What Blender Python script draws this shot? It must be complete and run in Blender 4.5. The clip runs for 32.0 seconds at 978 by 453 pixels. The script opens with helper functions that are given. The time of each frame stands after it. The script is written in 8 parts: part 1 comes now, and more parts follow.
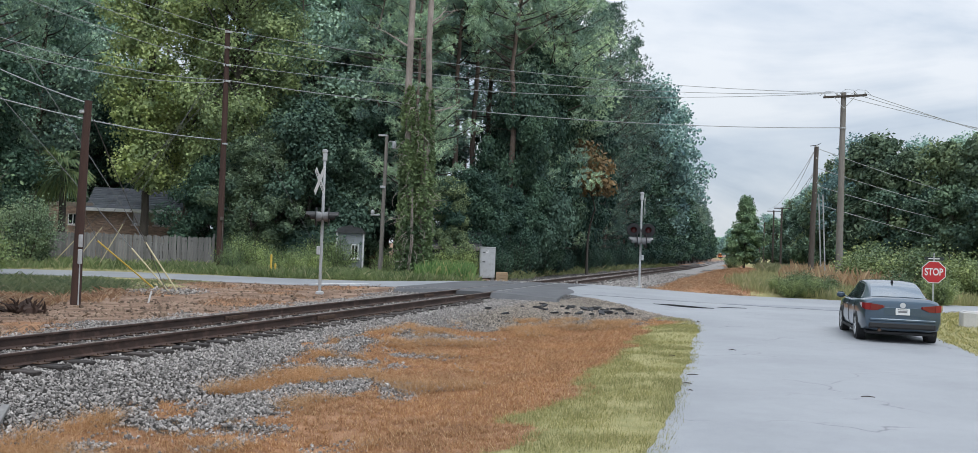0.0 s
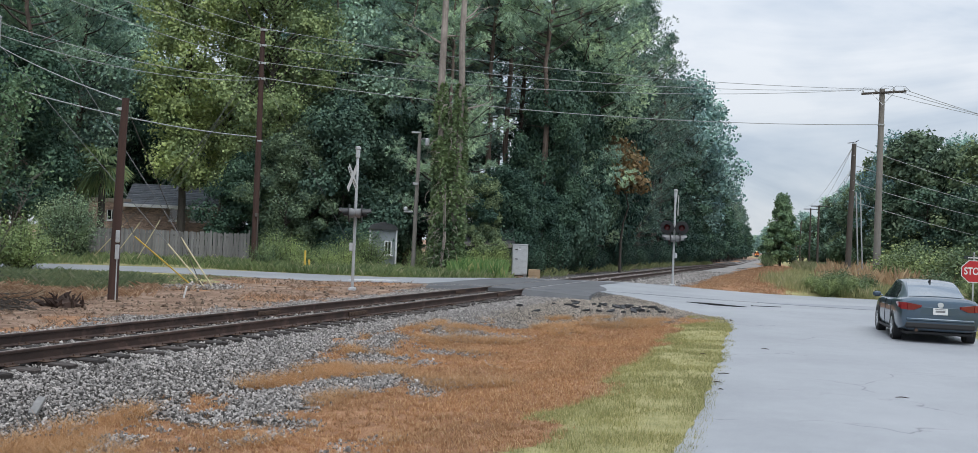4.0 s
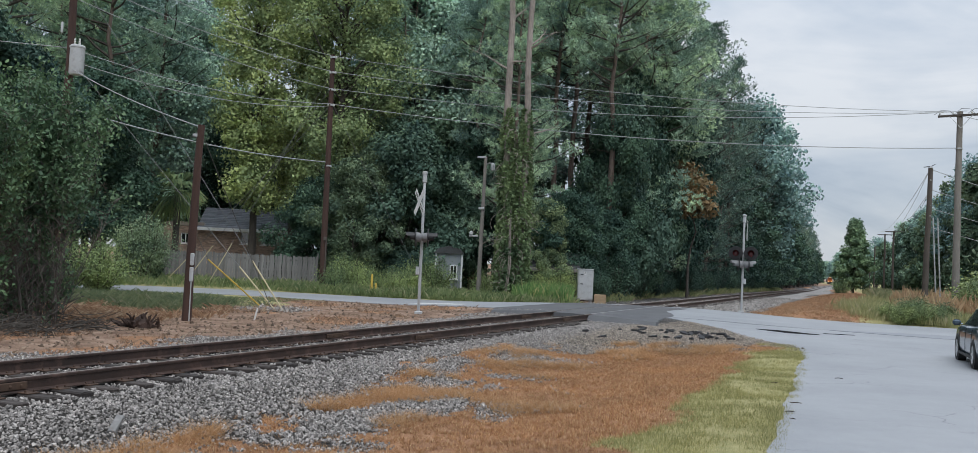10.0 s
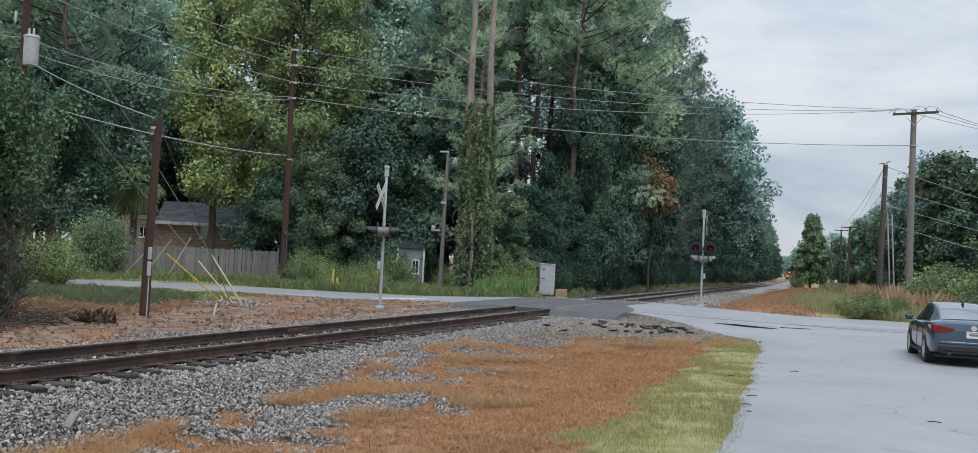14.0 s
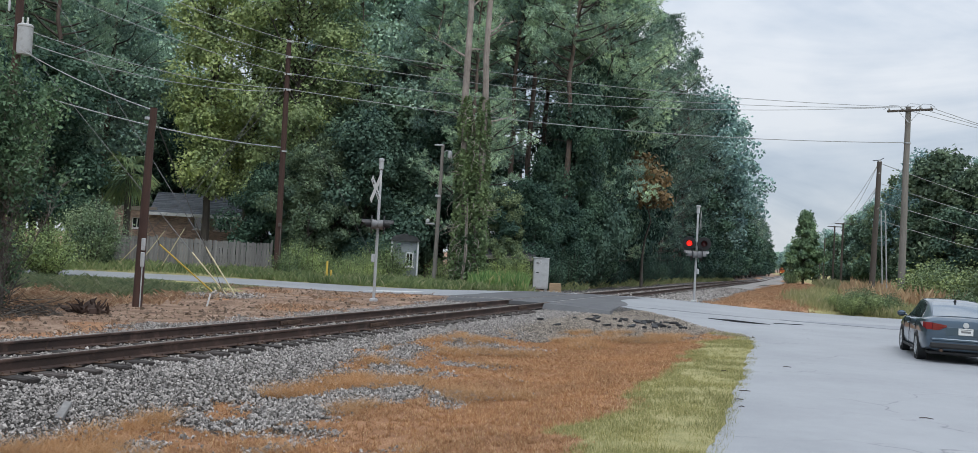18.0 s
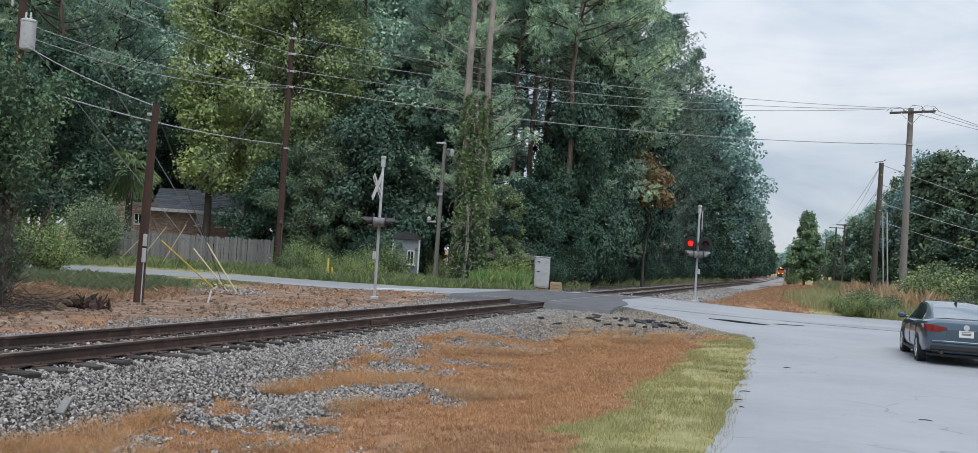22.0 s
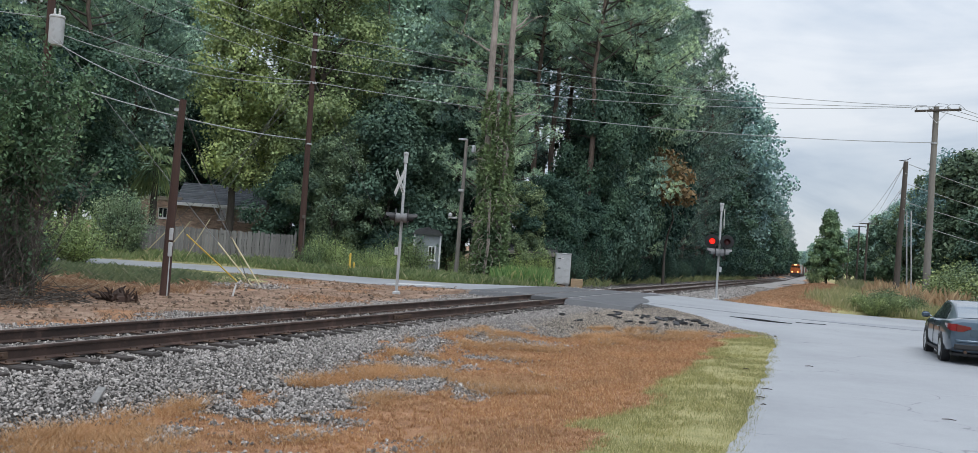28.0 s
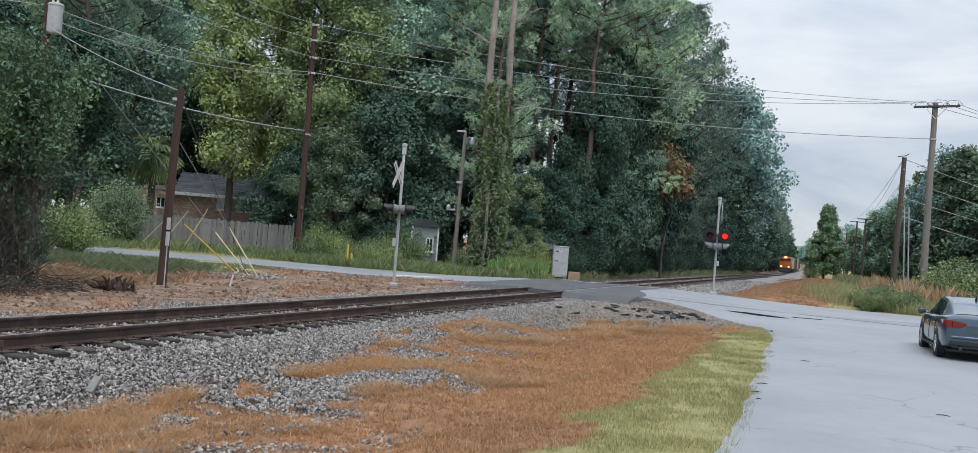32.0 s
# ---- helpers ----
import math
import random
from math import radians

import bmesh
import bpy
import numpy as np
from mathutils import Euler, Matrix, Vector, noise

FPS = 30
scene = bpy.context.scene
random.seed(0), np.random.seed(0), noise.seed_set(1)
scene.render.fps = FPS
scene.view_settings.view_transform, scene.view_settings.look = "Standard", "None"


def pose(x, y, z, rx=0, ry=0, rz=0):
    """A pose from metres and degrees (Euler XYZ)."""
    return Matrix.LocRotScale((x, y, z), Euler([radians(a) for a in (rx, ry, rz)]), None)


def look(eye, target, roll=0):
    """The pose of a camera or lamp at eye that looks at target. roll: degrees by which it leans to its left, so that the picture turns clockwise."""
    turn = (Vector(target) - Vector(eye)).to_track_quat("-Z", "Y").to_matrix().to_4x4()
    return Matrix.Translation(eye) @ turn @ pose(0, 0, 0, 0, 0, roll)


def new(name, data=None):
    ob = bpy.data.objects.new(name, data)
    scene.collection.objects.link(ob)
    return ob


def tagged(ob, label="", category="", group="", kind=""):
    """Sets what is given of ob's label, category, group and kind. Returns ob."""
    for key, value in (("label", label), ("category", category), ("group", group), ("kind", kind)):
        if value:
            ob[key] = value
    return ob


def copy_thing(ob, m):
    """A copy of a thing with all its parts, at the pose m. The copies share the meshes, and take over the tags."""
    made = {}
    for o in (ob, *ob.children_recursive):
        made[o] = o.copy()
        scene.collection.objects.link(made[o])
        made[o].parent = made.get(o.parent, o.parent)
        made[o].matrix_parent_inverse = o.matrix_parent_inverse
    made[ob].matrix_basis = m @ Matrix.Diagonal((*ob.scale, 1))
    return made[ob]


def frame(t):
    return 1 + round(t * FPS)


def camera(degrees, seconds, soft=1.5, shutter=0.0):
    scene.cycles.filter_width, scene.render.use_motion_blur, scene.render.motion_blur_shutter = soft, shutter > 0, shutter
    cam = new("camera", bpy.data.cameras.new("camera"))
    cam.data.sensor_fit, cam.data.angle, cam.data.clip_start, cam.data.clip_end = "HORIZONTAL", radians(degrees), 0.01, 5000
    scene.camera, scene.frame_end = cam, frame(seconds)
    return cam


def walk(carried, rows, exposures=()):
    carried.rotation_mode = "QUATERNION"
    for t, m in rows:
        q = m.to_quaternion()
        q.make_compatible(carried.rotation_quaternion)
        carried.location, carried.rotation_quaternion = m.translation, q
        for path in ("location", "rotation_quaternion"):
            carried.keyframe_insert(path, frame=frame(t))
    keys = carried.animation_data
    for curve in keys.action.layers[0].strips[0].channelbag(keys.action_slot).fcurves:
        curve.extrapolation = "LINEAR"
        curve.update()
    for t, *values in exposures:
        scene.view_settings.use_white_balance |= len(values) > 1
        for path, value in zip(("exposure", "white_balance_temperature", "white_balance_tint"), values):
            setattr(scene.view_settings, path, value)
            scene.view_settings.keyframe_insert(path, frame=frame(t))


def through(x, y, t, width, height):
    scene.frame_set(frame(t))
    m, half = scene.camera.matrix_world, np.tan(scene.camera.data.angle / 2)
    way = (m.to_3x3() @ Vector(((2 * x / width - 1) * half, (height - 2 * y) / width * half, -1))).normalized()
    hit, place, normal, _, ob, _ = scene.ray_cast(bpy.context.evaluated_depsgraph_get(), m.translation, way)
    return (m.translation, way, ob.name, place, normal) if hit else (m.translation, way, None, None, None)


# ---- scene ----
cam = camera(55.15, 32.0, 0.65)
EYE_Z = 1.95
PATH = [
    (0.0, pose(-0.000, 0.000, EYE_Z + 0.000, 91.20, -2.10, -0.00)),
    (0.5, pose(-0.001, 0.007, EYE_Z + 0.002, 91.10, -2.16, 0.29)),
    (1.0, pose(0.001, 0.004, EYE_Z + -0.000, 91.00, -2.12, 0.47)),
    (1.5, pose(-0.001, 0.000, EYE_Z + 0.007, 90.88, -2.21, 0.45)),
    (2.0, pose(0.001, 0.002, EYE_Z + 0.005, 90.80, -2.25, 0.42)),
    (2.5, pose(-0.005, 0.013, EYE_Z + -0.000, 90.70, -2.33, 0.51)),
    (3.0, pose(0.016, 0.006, EYE_Z + -0.000, 90.58, -2.11, 1.25)),
    (3.5, pose(0.062, 0.016, EYE_Z + -0.001, 90.66, -2.28, 1.99)),
    (5.5, pose(0.052, -0.082, EYE_Z + 0.008, 92.29, -2.39, 2.08)),
    (6.0, pose(0.047, -0.072, EYE_Z + 0.007, 92.56, -2.31, 2.05)),
    (6.5, pose(0.056, -0.067, EYE_Z + 0.008, 92.44, -2.36, 2.75)),
    (7.0, pose(0.053, -0.054, EYE_Z + 0.010, 92.38, -2.33, 3.84)),
    (7.5, pose(0.053, -0.073, EYE_Z + 0.012, 92.43, -2.59, 5.20)),
    (8.0, pose(0.044, -0.072, EYE_Z + 0.010, 92.33, -2.75, 5.80)),
    (8.5, pose(0.040, -0.069, EYE_Z + 0.011, 92.18, -2.82, 5.68)),
    (9.0, pose(0.033, -0.050, EYE_Z + 0.008, 92.10, -2.86, 5.70)),
    (9.5, pose(0.036, -0.045, EYE_Z + 0.009, 92.19, -2.89, 5.86)),
    (10.0, pose(0.029, -0.038, EYE_Z + 0.005, 92.26, -2.66, 6.01)),
    (10.5, pose(0.035, -0.044, EYE_Z + 0.008, 92.30, -2.69, 5.88)),
    (11.0, pose(0.043, -0.057, EYE_Z + 0.005, 92.19, -2.73, 5.67)),
    (11.5, pose(0.041, -0.069, EYE_Z + 0.010, 92.08, -2.67, 5.00)),
    (12.0, pose(0.053, -0.073, EYE_Z + 0.005, 92.14, -2.58, 4.51)),
    (12.5, pose(0.048, -0.066, EYE_Z + 0.005, 92.15, -2.65, 4.22)),
    (13.0, pose(0.052, -0.076, EYE_Z + 0.009, 92.13, -2.68, 3.96)),
    (13.5, pose(0.050, -0.060, EYE_Z + 0.006, 92.11, -2.73, 3.82)),
    (14.0, pose(0.052, -0.064, EYE_Z + 0.005, 92.04, -2.73, 3.71)),
    (14.5, pose(0.049, -0.054, EYE_Z + -0.000, 91.98, -2.74, 3.59)),
    (16.5, pose(0.049, -0.058, EYE_Z + 0.004, 91.69, -2.99, 3.58)),
    (17.0, pose(0.048, -0.045, EYE_Z + 0.000, 91.68, -3.03, 3.48)),
    (17.5, pose(0.044, -0.053, EYE_Z + -0.001, 91.68, -3.11, 3.39)),
    (18.0, pose(0.045, -0.055, EYE_Z + 0.003, 91.67, -3.17, 3.34)),
    (18.5, pose(0.045, -0.060, EYE_Z + 0.006, 91.68, -3.25, 3.30)),
    (19.0, pose(0.050, -0.070, EYE_Z + 0.003, 91.68, -3.27, 3.30)),
    (19.5, pose(0.039, -0.066, EYE_Z + -0.000, 91.68, -3.36, 3.19)),
    (20.0, pose(0.042, -0.069, EYE_Z + 0.004, 91.63, -3.44, 3.20)),
    (20.5, pose(0.050, -0.076, EYE_Z + 0.004, 91.61, -3.51, 3.24)),
    (21.0, pose(0.048, -0.070, EYE_Z + 0.002, 91.57, -3.54, 3.26)),
    (21.5, pose(0.044, -0.061, EYE_Z + 0.006, 91.60, -3.57, 3.32)),
    (22.0, pose(0.046, -0.067, EYE_Z + 0.006, 91.57, -3.62, 3.41)),
    (22.5, pose(0.045, -0.073, EYE_Z + 0.007, 91.57, -3.64, 3.48)),
    (23.0, pose(0.048, -0.082, EYE_Z + 0.008, 91.57, -3.73, 3.53)),
    (23.5, pose(0.043, -0.078, EYE_Z + 0.008, 91.64, -3.81, 3.73)),
    (24.0, pose(0.046, -0.076, EYE_Z + 0.005, 91.60, -3.79, 3.90)),
    (24.5, pose(0.049, -0.076, EYE_Z + 0.001, 91.55, -3.87, 3.98)),
    (25.0, pose(0.039, -0.064, EYE_Z + 0.005, 91.51, -4.02, 4.07)),
    (25.5, pose(0.044, -0.074, EYE_Z + 0.003, 91.53, -3.97, 4.16)),
    (27.5, pose(0.047, -0.222, EYE_Z + 0.003, 91.03, -4.09, 4.96)),
    (28.0, pose(-0.006, -0.196, EYE_Z + 0.001, 91.26, -4.03, 4.63)),
    (28.5, pose(0.016, -0.200, EYE_Z + 0.004, 91.16, -3.98, 4.46)),
    (29.0, pose(0.016, -0.188, EYE_Z + 0.009, 91.15, -4.10, 4.43)),
    (29.5, pose(0.018, -0.182, EYE_Z + 0.004, 91.08, -4.12, 4.61)),
    (30.0, pose(0.008, -0.181, EYE_Z + 0.002, 90.96, -4.18, 4.43)),
    (30.5, pose(0.006, -0.176, EYE_Z + -0.003, 90.90, -4.27, 4.40)),
    (31.0, pose(0.005, -0.187, EYE_Z + -0.003, 90.90, -4.36, 4.37)),
    (31.5, pose(0.006, -0.188, EYE_Z + -0.000, 90.84, -4.40, 4.53)),
    (32.0, pose(0.008, -0.199, EYE_Z + 0.006, 90.79, -4.52, 4.51)),
]
walk(cam, PATH, [(0, 0.4), (3.5, 0.38), (5.5, 0.18), (6.5, 0.1), (7.2, 0.11), (8, 0.2), (10, 0.2), (13, 0.22), (16.5, 0.28), (22, 0.33), (32, 0.36)])

# ---- world, sun and exposure ----
SUN_EL, SUN_AZ = radians(63), radians(160)
world = bpy.data.worlds.new("overcast_sky")
scene.world = world
world.use_nodes = True


def build_sky():
    nt = world.node_tree
    nt.nodes.clear()
    n, l = nt.nodes.new, nt.links.new
    out, bg = n("ShaderNodeOutputWorld"), n("ShaderNodeBackground")
    sky = n("ShaderNodeTexSky")
    sky.sky_type, sky.sun_disc = "NISHITA", False
    sky.sun_elevation, sky.sun_rotation = SUN_EL, SUN_AZ
    dim = n("ShaderNodeVectorMath")
    dim.operation = "SCALE"
    dim.inputs["Scale"].default_value = 0.1 * 0.1
    # nine tenths of the blue sky is covered by cloud
    l(sky.outputs[0], dim.inputs[0])
    tc, mp = n("ShaderNodeTexCoord"), n("ShaderNodeMapping")
    mp.inputs["Scale"].default_value = (1.0, 1.0, 2.6)
    mp.inputs["Location"].default_value = (0.35, 0.1, 0.2)
    l(tc.outputs["Generated"], mp.inputs[0])
    big, fine = n("ShaderNodeTexNoise"), n("ShaderNodeTexNoise")
    big.inputs["Scale"].default_value, big.inputs["Detail"].default_value = 2.6, 7
    big.inputs["Roughness"].default_value, big.inputs["Distortion"].default_value = 0.55, 0.6
    fine.inputs["Scale"].default_value, fine.inputs["Detail"].default_value = 9.0, 5
    l(mp.outputs[0], big.inputs["Vector"])
    l(mp.outputs[0], fine.inputs["Vector"])
    mixn = n("ShaderNodeMix")
    mixn.inputs[0].default_value = 0.22
    l(big.outputs[0], mixn.inputs[2])
    l(fine.outputs[0], mixn.inputs[3])
    ramp = n("ShaderNodeValToRGB")
    e = ramp.color_ramp.elements
    e[0].position, e[0].color = 0.4, (0.44, 0.525, 0.65, 1)
    e[1].position, e[1].color = 0.6, (0.82, 0.86, 0.915, 1)
    e2 = e.new(0.48)
    e2.color = (0.6, 0.675, 0.775, 1)
    l(mixn.outputs[0], ramp.inputs[0])
    # an overcast sky is about three times as bright overhead as at the horizon
    sep = n("ShaderNodeSeparateXYZ")
    l(tc.outputs["Generated"], sep.inputs[0])
    rng = n("ShaderNodeMapRange")
    rng.inputs["From Min"].default_value, rng.inputs["From Max"].default_value = 0.0, 1.0
    rng.inputs["To Min"].default_value, rng.inputs["To Max"].default_value = SKY_LOW, SKY_HIGH
    l(sep.outputs["Z"], rng.inputs["Value"])
    scl = n("ShaderNodeVectorMath")
    scl.operation = "SCALE"
    l(ramp.outputs[0], scl.inputs[0])
    l(rng.outputs[0], scl.inputs["Scale"])
    add = n("ShaderNodeVectorMath")
    l(scl.outputs[0], add.inputs[0])
    l(dim.outputs[0], add.inputs[1])
    l(add.outputs[0], bg.inputs["Color"])
    bg.inputs["Strength"].default_value = 1.0
    l(bg.outputs[0], out.inputs["Surface"])


SKY_LOW, SKY_HIGH = 0.6, 1.35
build_sky()
sun = new("sun", bpy.data.lights.new("sun", "SUN"))
sun.data.energy, sun.data.angle, sun.data.color = 1.5, radians(40), (0.97, 0.98, 1.0)
sun.matrix_world = look((0, 0, 0), (-math.sin(SUN_AZ) * math.cos(SUN_EL), -math.cos(SUN_AZ) * math.cos(SUN_EL), -math.sin(SUN_EL)))
scene.view_settings.exposure = 0.5

# ---- materials ----


def nodes(name):
    m = bpy.data.materials.new(name)
    m.use_nodes = True
    nt = m.node_tree
    nt.nodes.clear()
    out, p = nt.nodes.new("ShaderNodeOutputMaterial"), nt.nodes.new("ShaderNodeBsdfPrincipled")
    nt.links.new(p.outputs[0], out.inputs[0])
    return m, nt, p, out


def rgb(c):
    return (c[0], c[1], c[2], 1)


def noise_node(nt, scale, detail=4, rough=0.55, vec=None):
    t = nt.nodes.new("ShaderNodeTexNoise")
    t.inputs["Scale"].default_value, t.inputs["Detail"].default_value = scale, detail
    t.inputs["Roughness"].default_value = rough
    if vec is not None:
        nt.links.new(vec, t.inputs["Vector"])
    return t.outputs[0]


def ramp_node(nt, fac, stops):
    r = nt.nodes.new("ShaderNodeValToRGB")
    e = r.color_ramp.elements
    while len(e) < len(stops):
        e.new(0.5)
    for k, (pos, c) in enumerate(stops):
        e[k].position, e[k].color = pos, rgb(c)
    nt.links.new(fac, r.inputs[0])
    return r.outputs[0]


def mix_node(nt, fac, a, b, blend="MIX"):
    m = nt.nodes.new("ShaderNodeMix")
    m.data_type, m.blend_type = "RGBA", blend
    for sock, v in ((m.inputs[0], fac), (m.inputs[6], a), (m.inputs[7], b)):
        if isinstance(v, bpy.types.NodeSocket):
            nt.links.new(v, sock)
        elif isinstance(v, (int, float)):
            sock.default_value = v
        else:
            sock.default_value = rgb(v)
    return m.outputs[2]


def math_node(nt, op, a, b=0.5, c=None):
    m = nt.nodes.new("ShaderNodeMath")
    m.operation = op
    for k, v in enumerate((a, b, c)):
        if v is None:
            continue
        if isinstance(v, bpy.types.NodeSocket):
            nt.links.new(v, m.inputs[k])
        else:
            m.inputs[k].default_value = v
    return m.outputs[0]


def bump_node(nt, p, height, strength, dist):
    b = nt.nodes.new("ShaderNodeBump")
    b.inputs["Strength"].default_value, b.inputs["Distance"].default_value = strength, dist
    nt.links.new(height, b.inputs["Height"])
    nt.links.new(b.outputs[0], p.inputs["Normal"])


def coords(nt, scale=(1, 1, 1), kind="Object"):
    tc, mp = nt.nodes.new("ShaderNodeTexCoord"), nt.nodes.new("ShaderNodeMapping")
    mp.inputs["Scale"].default_value = scale
    nt.links.new(tc.outputs[kind], mp.inputs[0])
    return mp.outputs[0]


def surf(name, c1, c2, big=1.0, fine=20.0, rough=0.7, metal=0.0, bump=0.3, dist=0.01, stretch=(1, 1, 1), island=0.0, piece=0.0, wear=None):
    """A surface in two colours, mixed at two scales, with relief; island and piece vary its brightness."""
    m, nt, p, out = nodes(name)
    v = coords(nt, stretch)
    a, b = noise_node(nt, big, 4, 0.6, v), noise_node(nt, fine, 5, 0.65, v)
    f = math_node(nt, "MULTIPLY_ADD", a, 0.6, math_node(nt, "MULTIPLY", b, 0.4))
    col = ramp_node(nt, f, [(0.33, c1), (0.67, c2)])
    if wear:
        w = ramp_node(nt, noise_node(nt, big * 2.3, 6, 0.7, v), [(0.52, (0, 0, 0)), (0.66, (1, 1, 1))])
        col = mix_node(nt, w, col, wear)
    for amount, node, sock in ((island, "ShaderNodeNewGeometry", "Random Per Island"), (piece, "ShaderNodeObjectInfo", "Random")):
        if amount:
            g = nt.nodes.new(node).outputs[sock]
            k = math_node(nt, "MULTIPLY_ADD", g, 2 * amount, 1 - amount)
            cmb = nt.nodes.new("ShaderNodeVectorMath")
            cmb.operation = "SCALE"
            nt.links.new(col, cmb.inputs[0])
            nt.links.new(k, cmb.inputs["Scale"])
            col = cmb.outputs[0]
    nt.links.new(col, p.inputs["Base Color"])
    p.inputs["Metallic"].default_value = metal
    nt.links.new(math_node(nt, "MULTIPLY_ADD", b, 0.25, rough - 0.12), p.inputs["Roughness"])
    if bump:
        bump_node(nt, p, f, bump, dist)
    return m


def leaf_mat(name, c1, c2, c3=None, through=0.3, rough=0.6, patch=True):
    """Leaves: each takes its own tint; light passes through in part."""
    m, nt, p, out = nodes(name)
    g = nt.nodes.new("ShaderNodeNewGeometry").outputs["Random Per Island"]
    if patch:
        c1, c3 = [0.55 * a + 0.45 * b for a, b in zip(c1, c2)], [0.3 * a + 0.7 * b for a, b in zip(c3, c2)]
    stops = [(0.0, c1), (0.8, c2)] + ([(1.0, c3)] if c3 else [])
    col = ramp_node(nt, g, stops)
    # coarse noise puts shaded hollows and lit clump tops into tree leaf colours
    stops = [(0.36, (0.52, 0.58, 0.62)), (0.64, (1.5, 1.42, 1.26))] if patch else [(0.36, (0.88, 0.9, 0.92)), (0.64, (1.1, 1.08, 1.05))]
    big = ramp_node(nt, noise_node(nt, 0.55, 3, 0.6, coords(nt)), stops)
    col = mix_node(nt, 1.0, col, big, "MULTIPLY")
    own = ramp_node(nt, nt.nodes.new("ShaderNodeObjectInfo").outputs["Random"], [(0.0, (0.7, 0.78, 0.88)), (0.5, (0.95, 1.0, 1.0)), (1.0, (1.28, 1.26, 1.12))])
    col = mix_node(nt, 1.0, col, own, "MULTIPLY")
    nt.links.new(col, p.inputs["Base Color"])
    p.inputs["Roughness"].default_value = rough
    p.inputs["Specular IOR Level"].default_value = 0.12
    tr, mx = nt.nodes.new("ShaderNodeBsdfTranslucent"), nt.nodes.new("ShaderNodeMixShader")
    nt.links.new(col, tr.inputs[0])
    mx.inputs[0].default_value = through * (0.5 if patch else 1.0)
    nt.links.new(p.outputs[0], mx.inputs[1])
    nt.links.new(tr.outputs[0], mx.inputs[2])
    nt.links.new(mx.outputs[0], out.inputs[0])
    return m


def plain(name, c, rough=0.5, metal=0.0, coat=0.0):
    m, nt, p, out = nodes(name)
    v = coords(nt)
    col = mix_node(nt, noise_node(nt, 6.0, 5, 0.6, v), [k * 0.9 for k in c], [min(1, k * 1.08) for k in c])
    nt.links.new(col, p.inputs["Base Color"])
    p.inputs["Roughness"].default_value, p.inputs["Metallic"].default_value = rough, metal
    p.inputs["Coat Weight"].default_value = coat
    p.inputs["Coat Roughness"].default_value = 0.06
    return m


def glow(name, c, strength):
    m, nt, p, out = nodes(name)
    p.inputs["Base Color"].default_value = rgb(c)
    p.inputs["Emission Color"].default_value = rgb(c)
    p.inputs["Emission Strength"].default_value = strength
    return m


# ---- plan: the railway line, the roads and the lie of the land ----
RAIL_Z = 0.26
HEAD = radians(16.7)
C0 = np.array((-6.22, 16.2))


def track_line():
    """The line's middle at every metre from 60 m behind to 1000 m ahead."""
    s = np.arange(-60, 1001, 1.0)
    a = np.radians(np.interp(s, [105, 150, 225, 275, 500, 560], [16.7, 13.9, 13.8, 15.1, 15.2, 13.4]))
    x, y = np.concatenate([[0], np.cumsum(np.sin(a[:-1]))]), np.concatenate([[0], np.cumsum(np.cos(a[:-1]))])
    return s, x - x[60] + C0[0], y - y[60] + C0[1], a


TS, TX, TY, TA = track_line()


def track_at(s):
    return np.interp(s, TS, TX), np.interp(s, TS, TY), np.interp(s, TS, TA)


def track_sd(x, y):
    """Way along the line, and distance from its middle (positive towards the side road)."""
    px, py = np.asarray(x, float) - C0[0], np.asarray(y, float) - C0[1]
    s = px * math.sin(HEAD) + py * math.cos(HEAD)
    d = px * math.cos(HEAD) - py * math.sin(HEAD)
    cx, cy, _ = track_at(s)
    off = (cx - C0[0]) * math.cos(HEAD) - (cy - C0[1]) * math.sin(HEAD)
    return s, d - off


def at_sd(s, d):
    x, y, a = track_at(s)
    return x + d * math.cos(a), y - d * math.sin(a)


def ease(a, b, v):
    u = np.clip((np.asarray(v, float) - a) / (b - a), 0, 1)
    return u * u * (3 - 2 * u)


def main_near(x):
    return np.interp(x, [-200, -60, -30, -20.5, -15.8, -9.6, -6.0, -2.5, 0.3, 3.0, 18, 24, 40, 200],
                     [-60, 18, 35.5, 39.5, 40.8, 39.7, 38.2, 36.6, 35.3, 36.6, 37.6, 36.8, 34.2, 8])


def main_far(x):
    return np.interp(x, [-200, -60, -30, -23.4, -18, -11, -5.5, -2.5, 2.5, 5.5, 9.6, 17.3, 22.3, 40, 200],
                     [-53, 25, 42.0, 44.9, 46.4, 45.9, 45.6, 45.6, 46.0, 46.3, 45.4, 43.6, 42.8, 40.2, 14])


def side_left(y):
    return np.interp(y, [-60, 0, 9.15, 13.7, 18, 23.8, 26.6, 27.6, 28.6, 32.4, 34.3, 36.5, 38],
                     [-14.5, -0.5, 1.68, 2.86, 3.96, 5.36, 5.95, 5.8, 5.4, 4.7, 3.9, 2.9, 2.6])


def side_right(y):
    return np.interp(y, [-60, 0, 20, 23.7, 27.5, 31.5, 34.5, 36.5, 37.6], [-8.8, 5.6, 10.5, 11.45, 12.7, 14.4, 16.2, 18.0, 20.0])


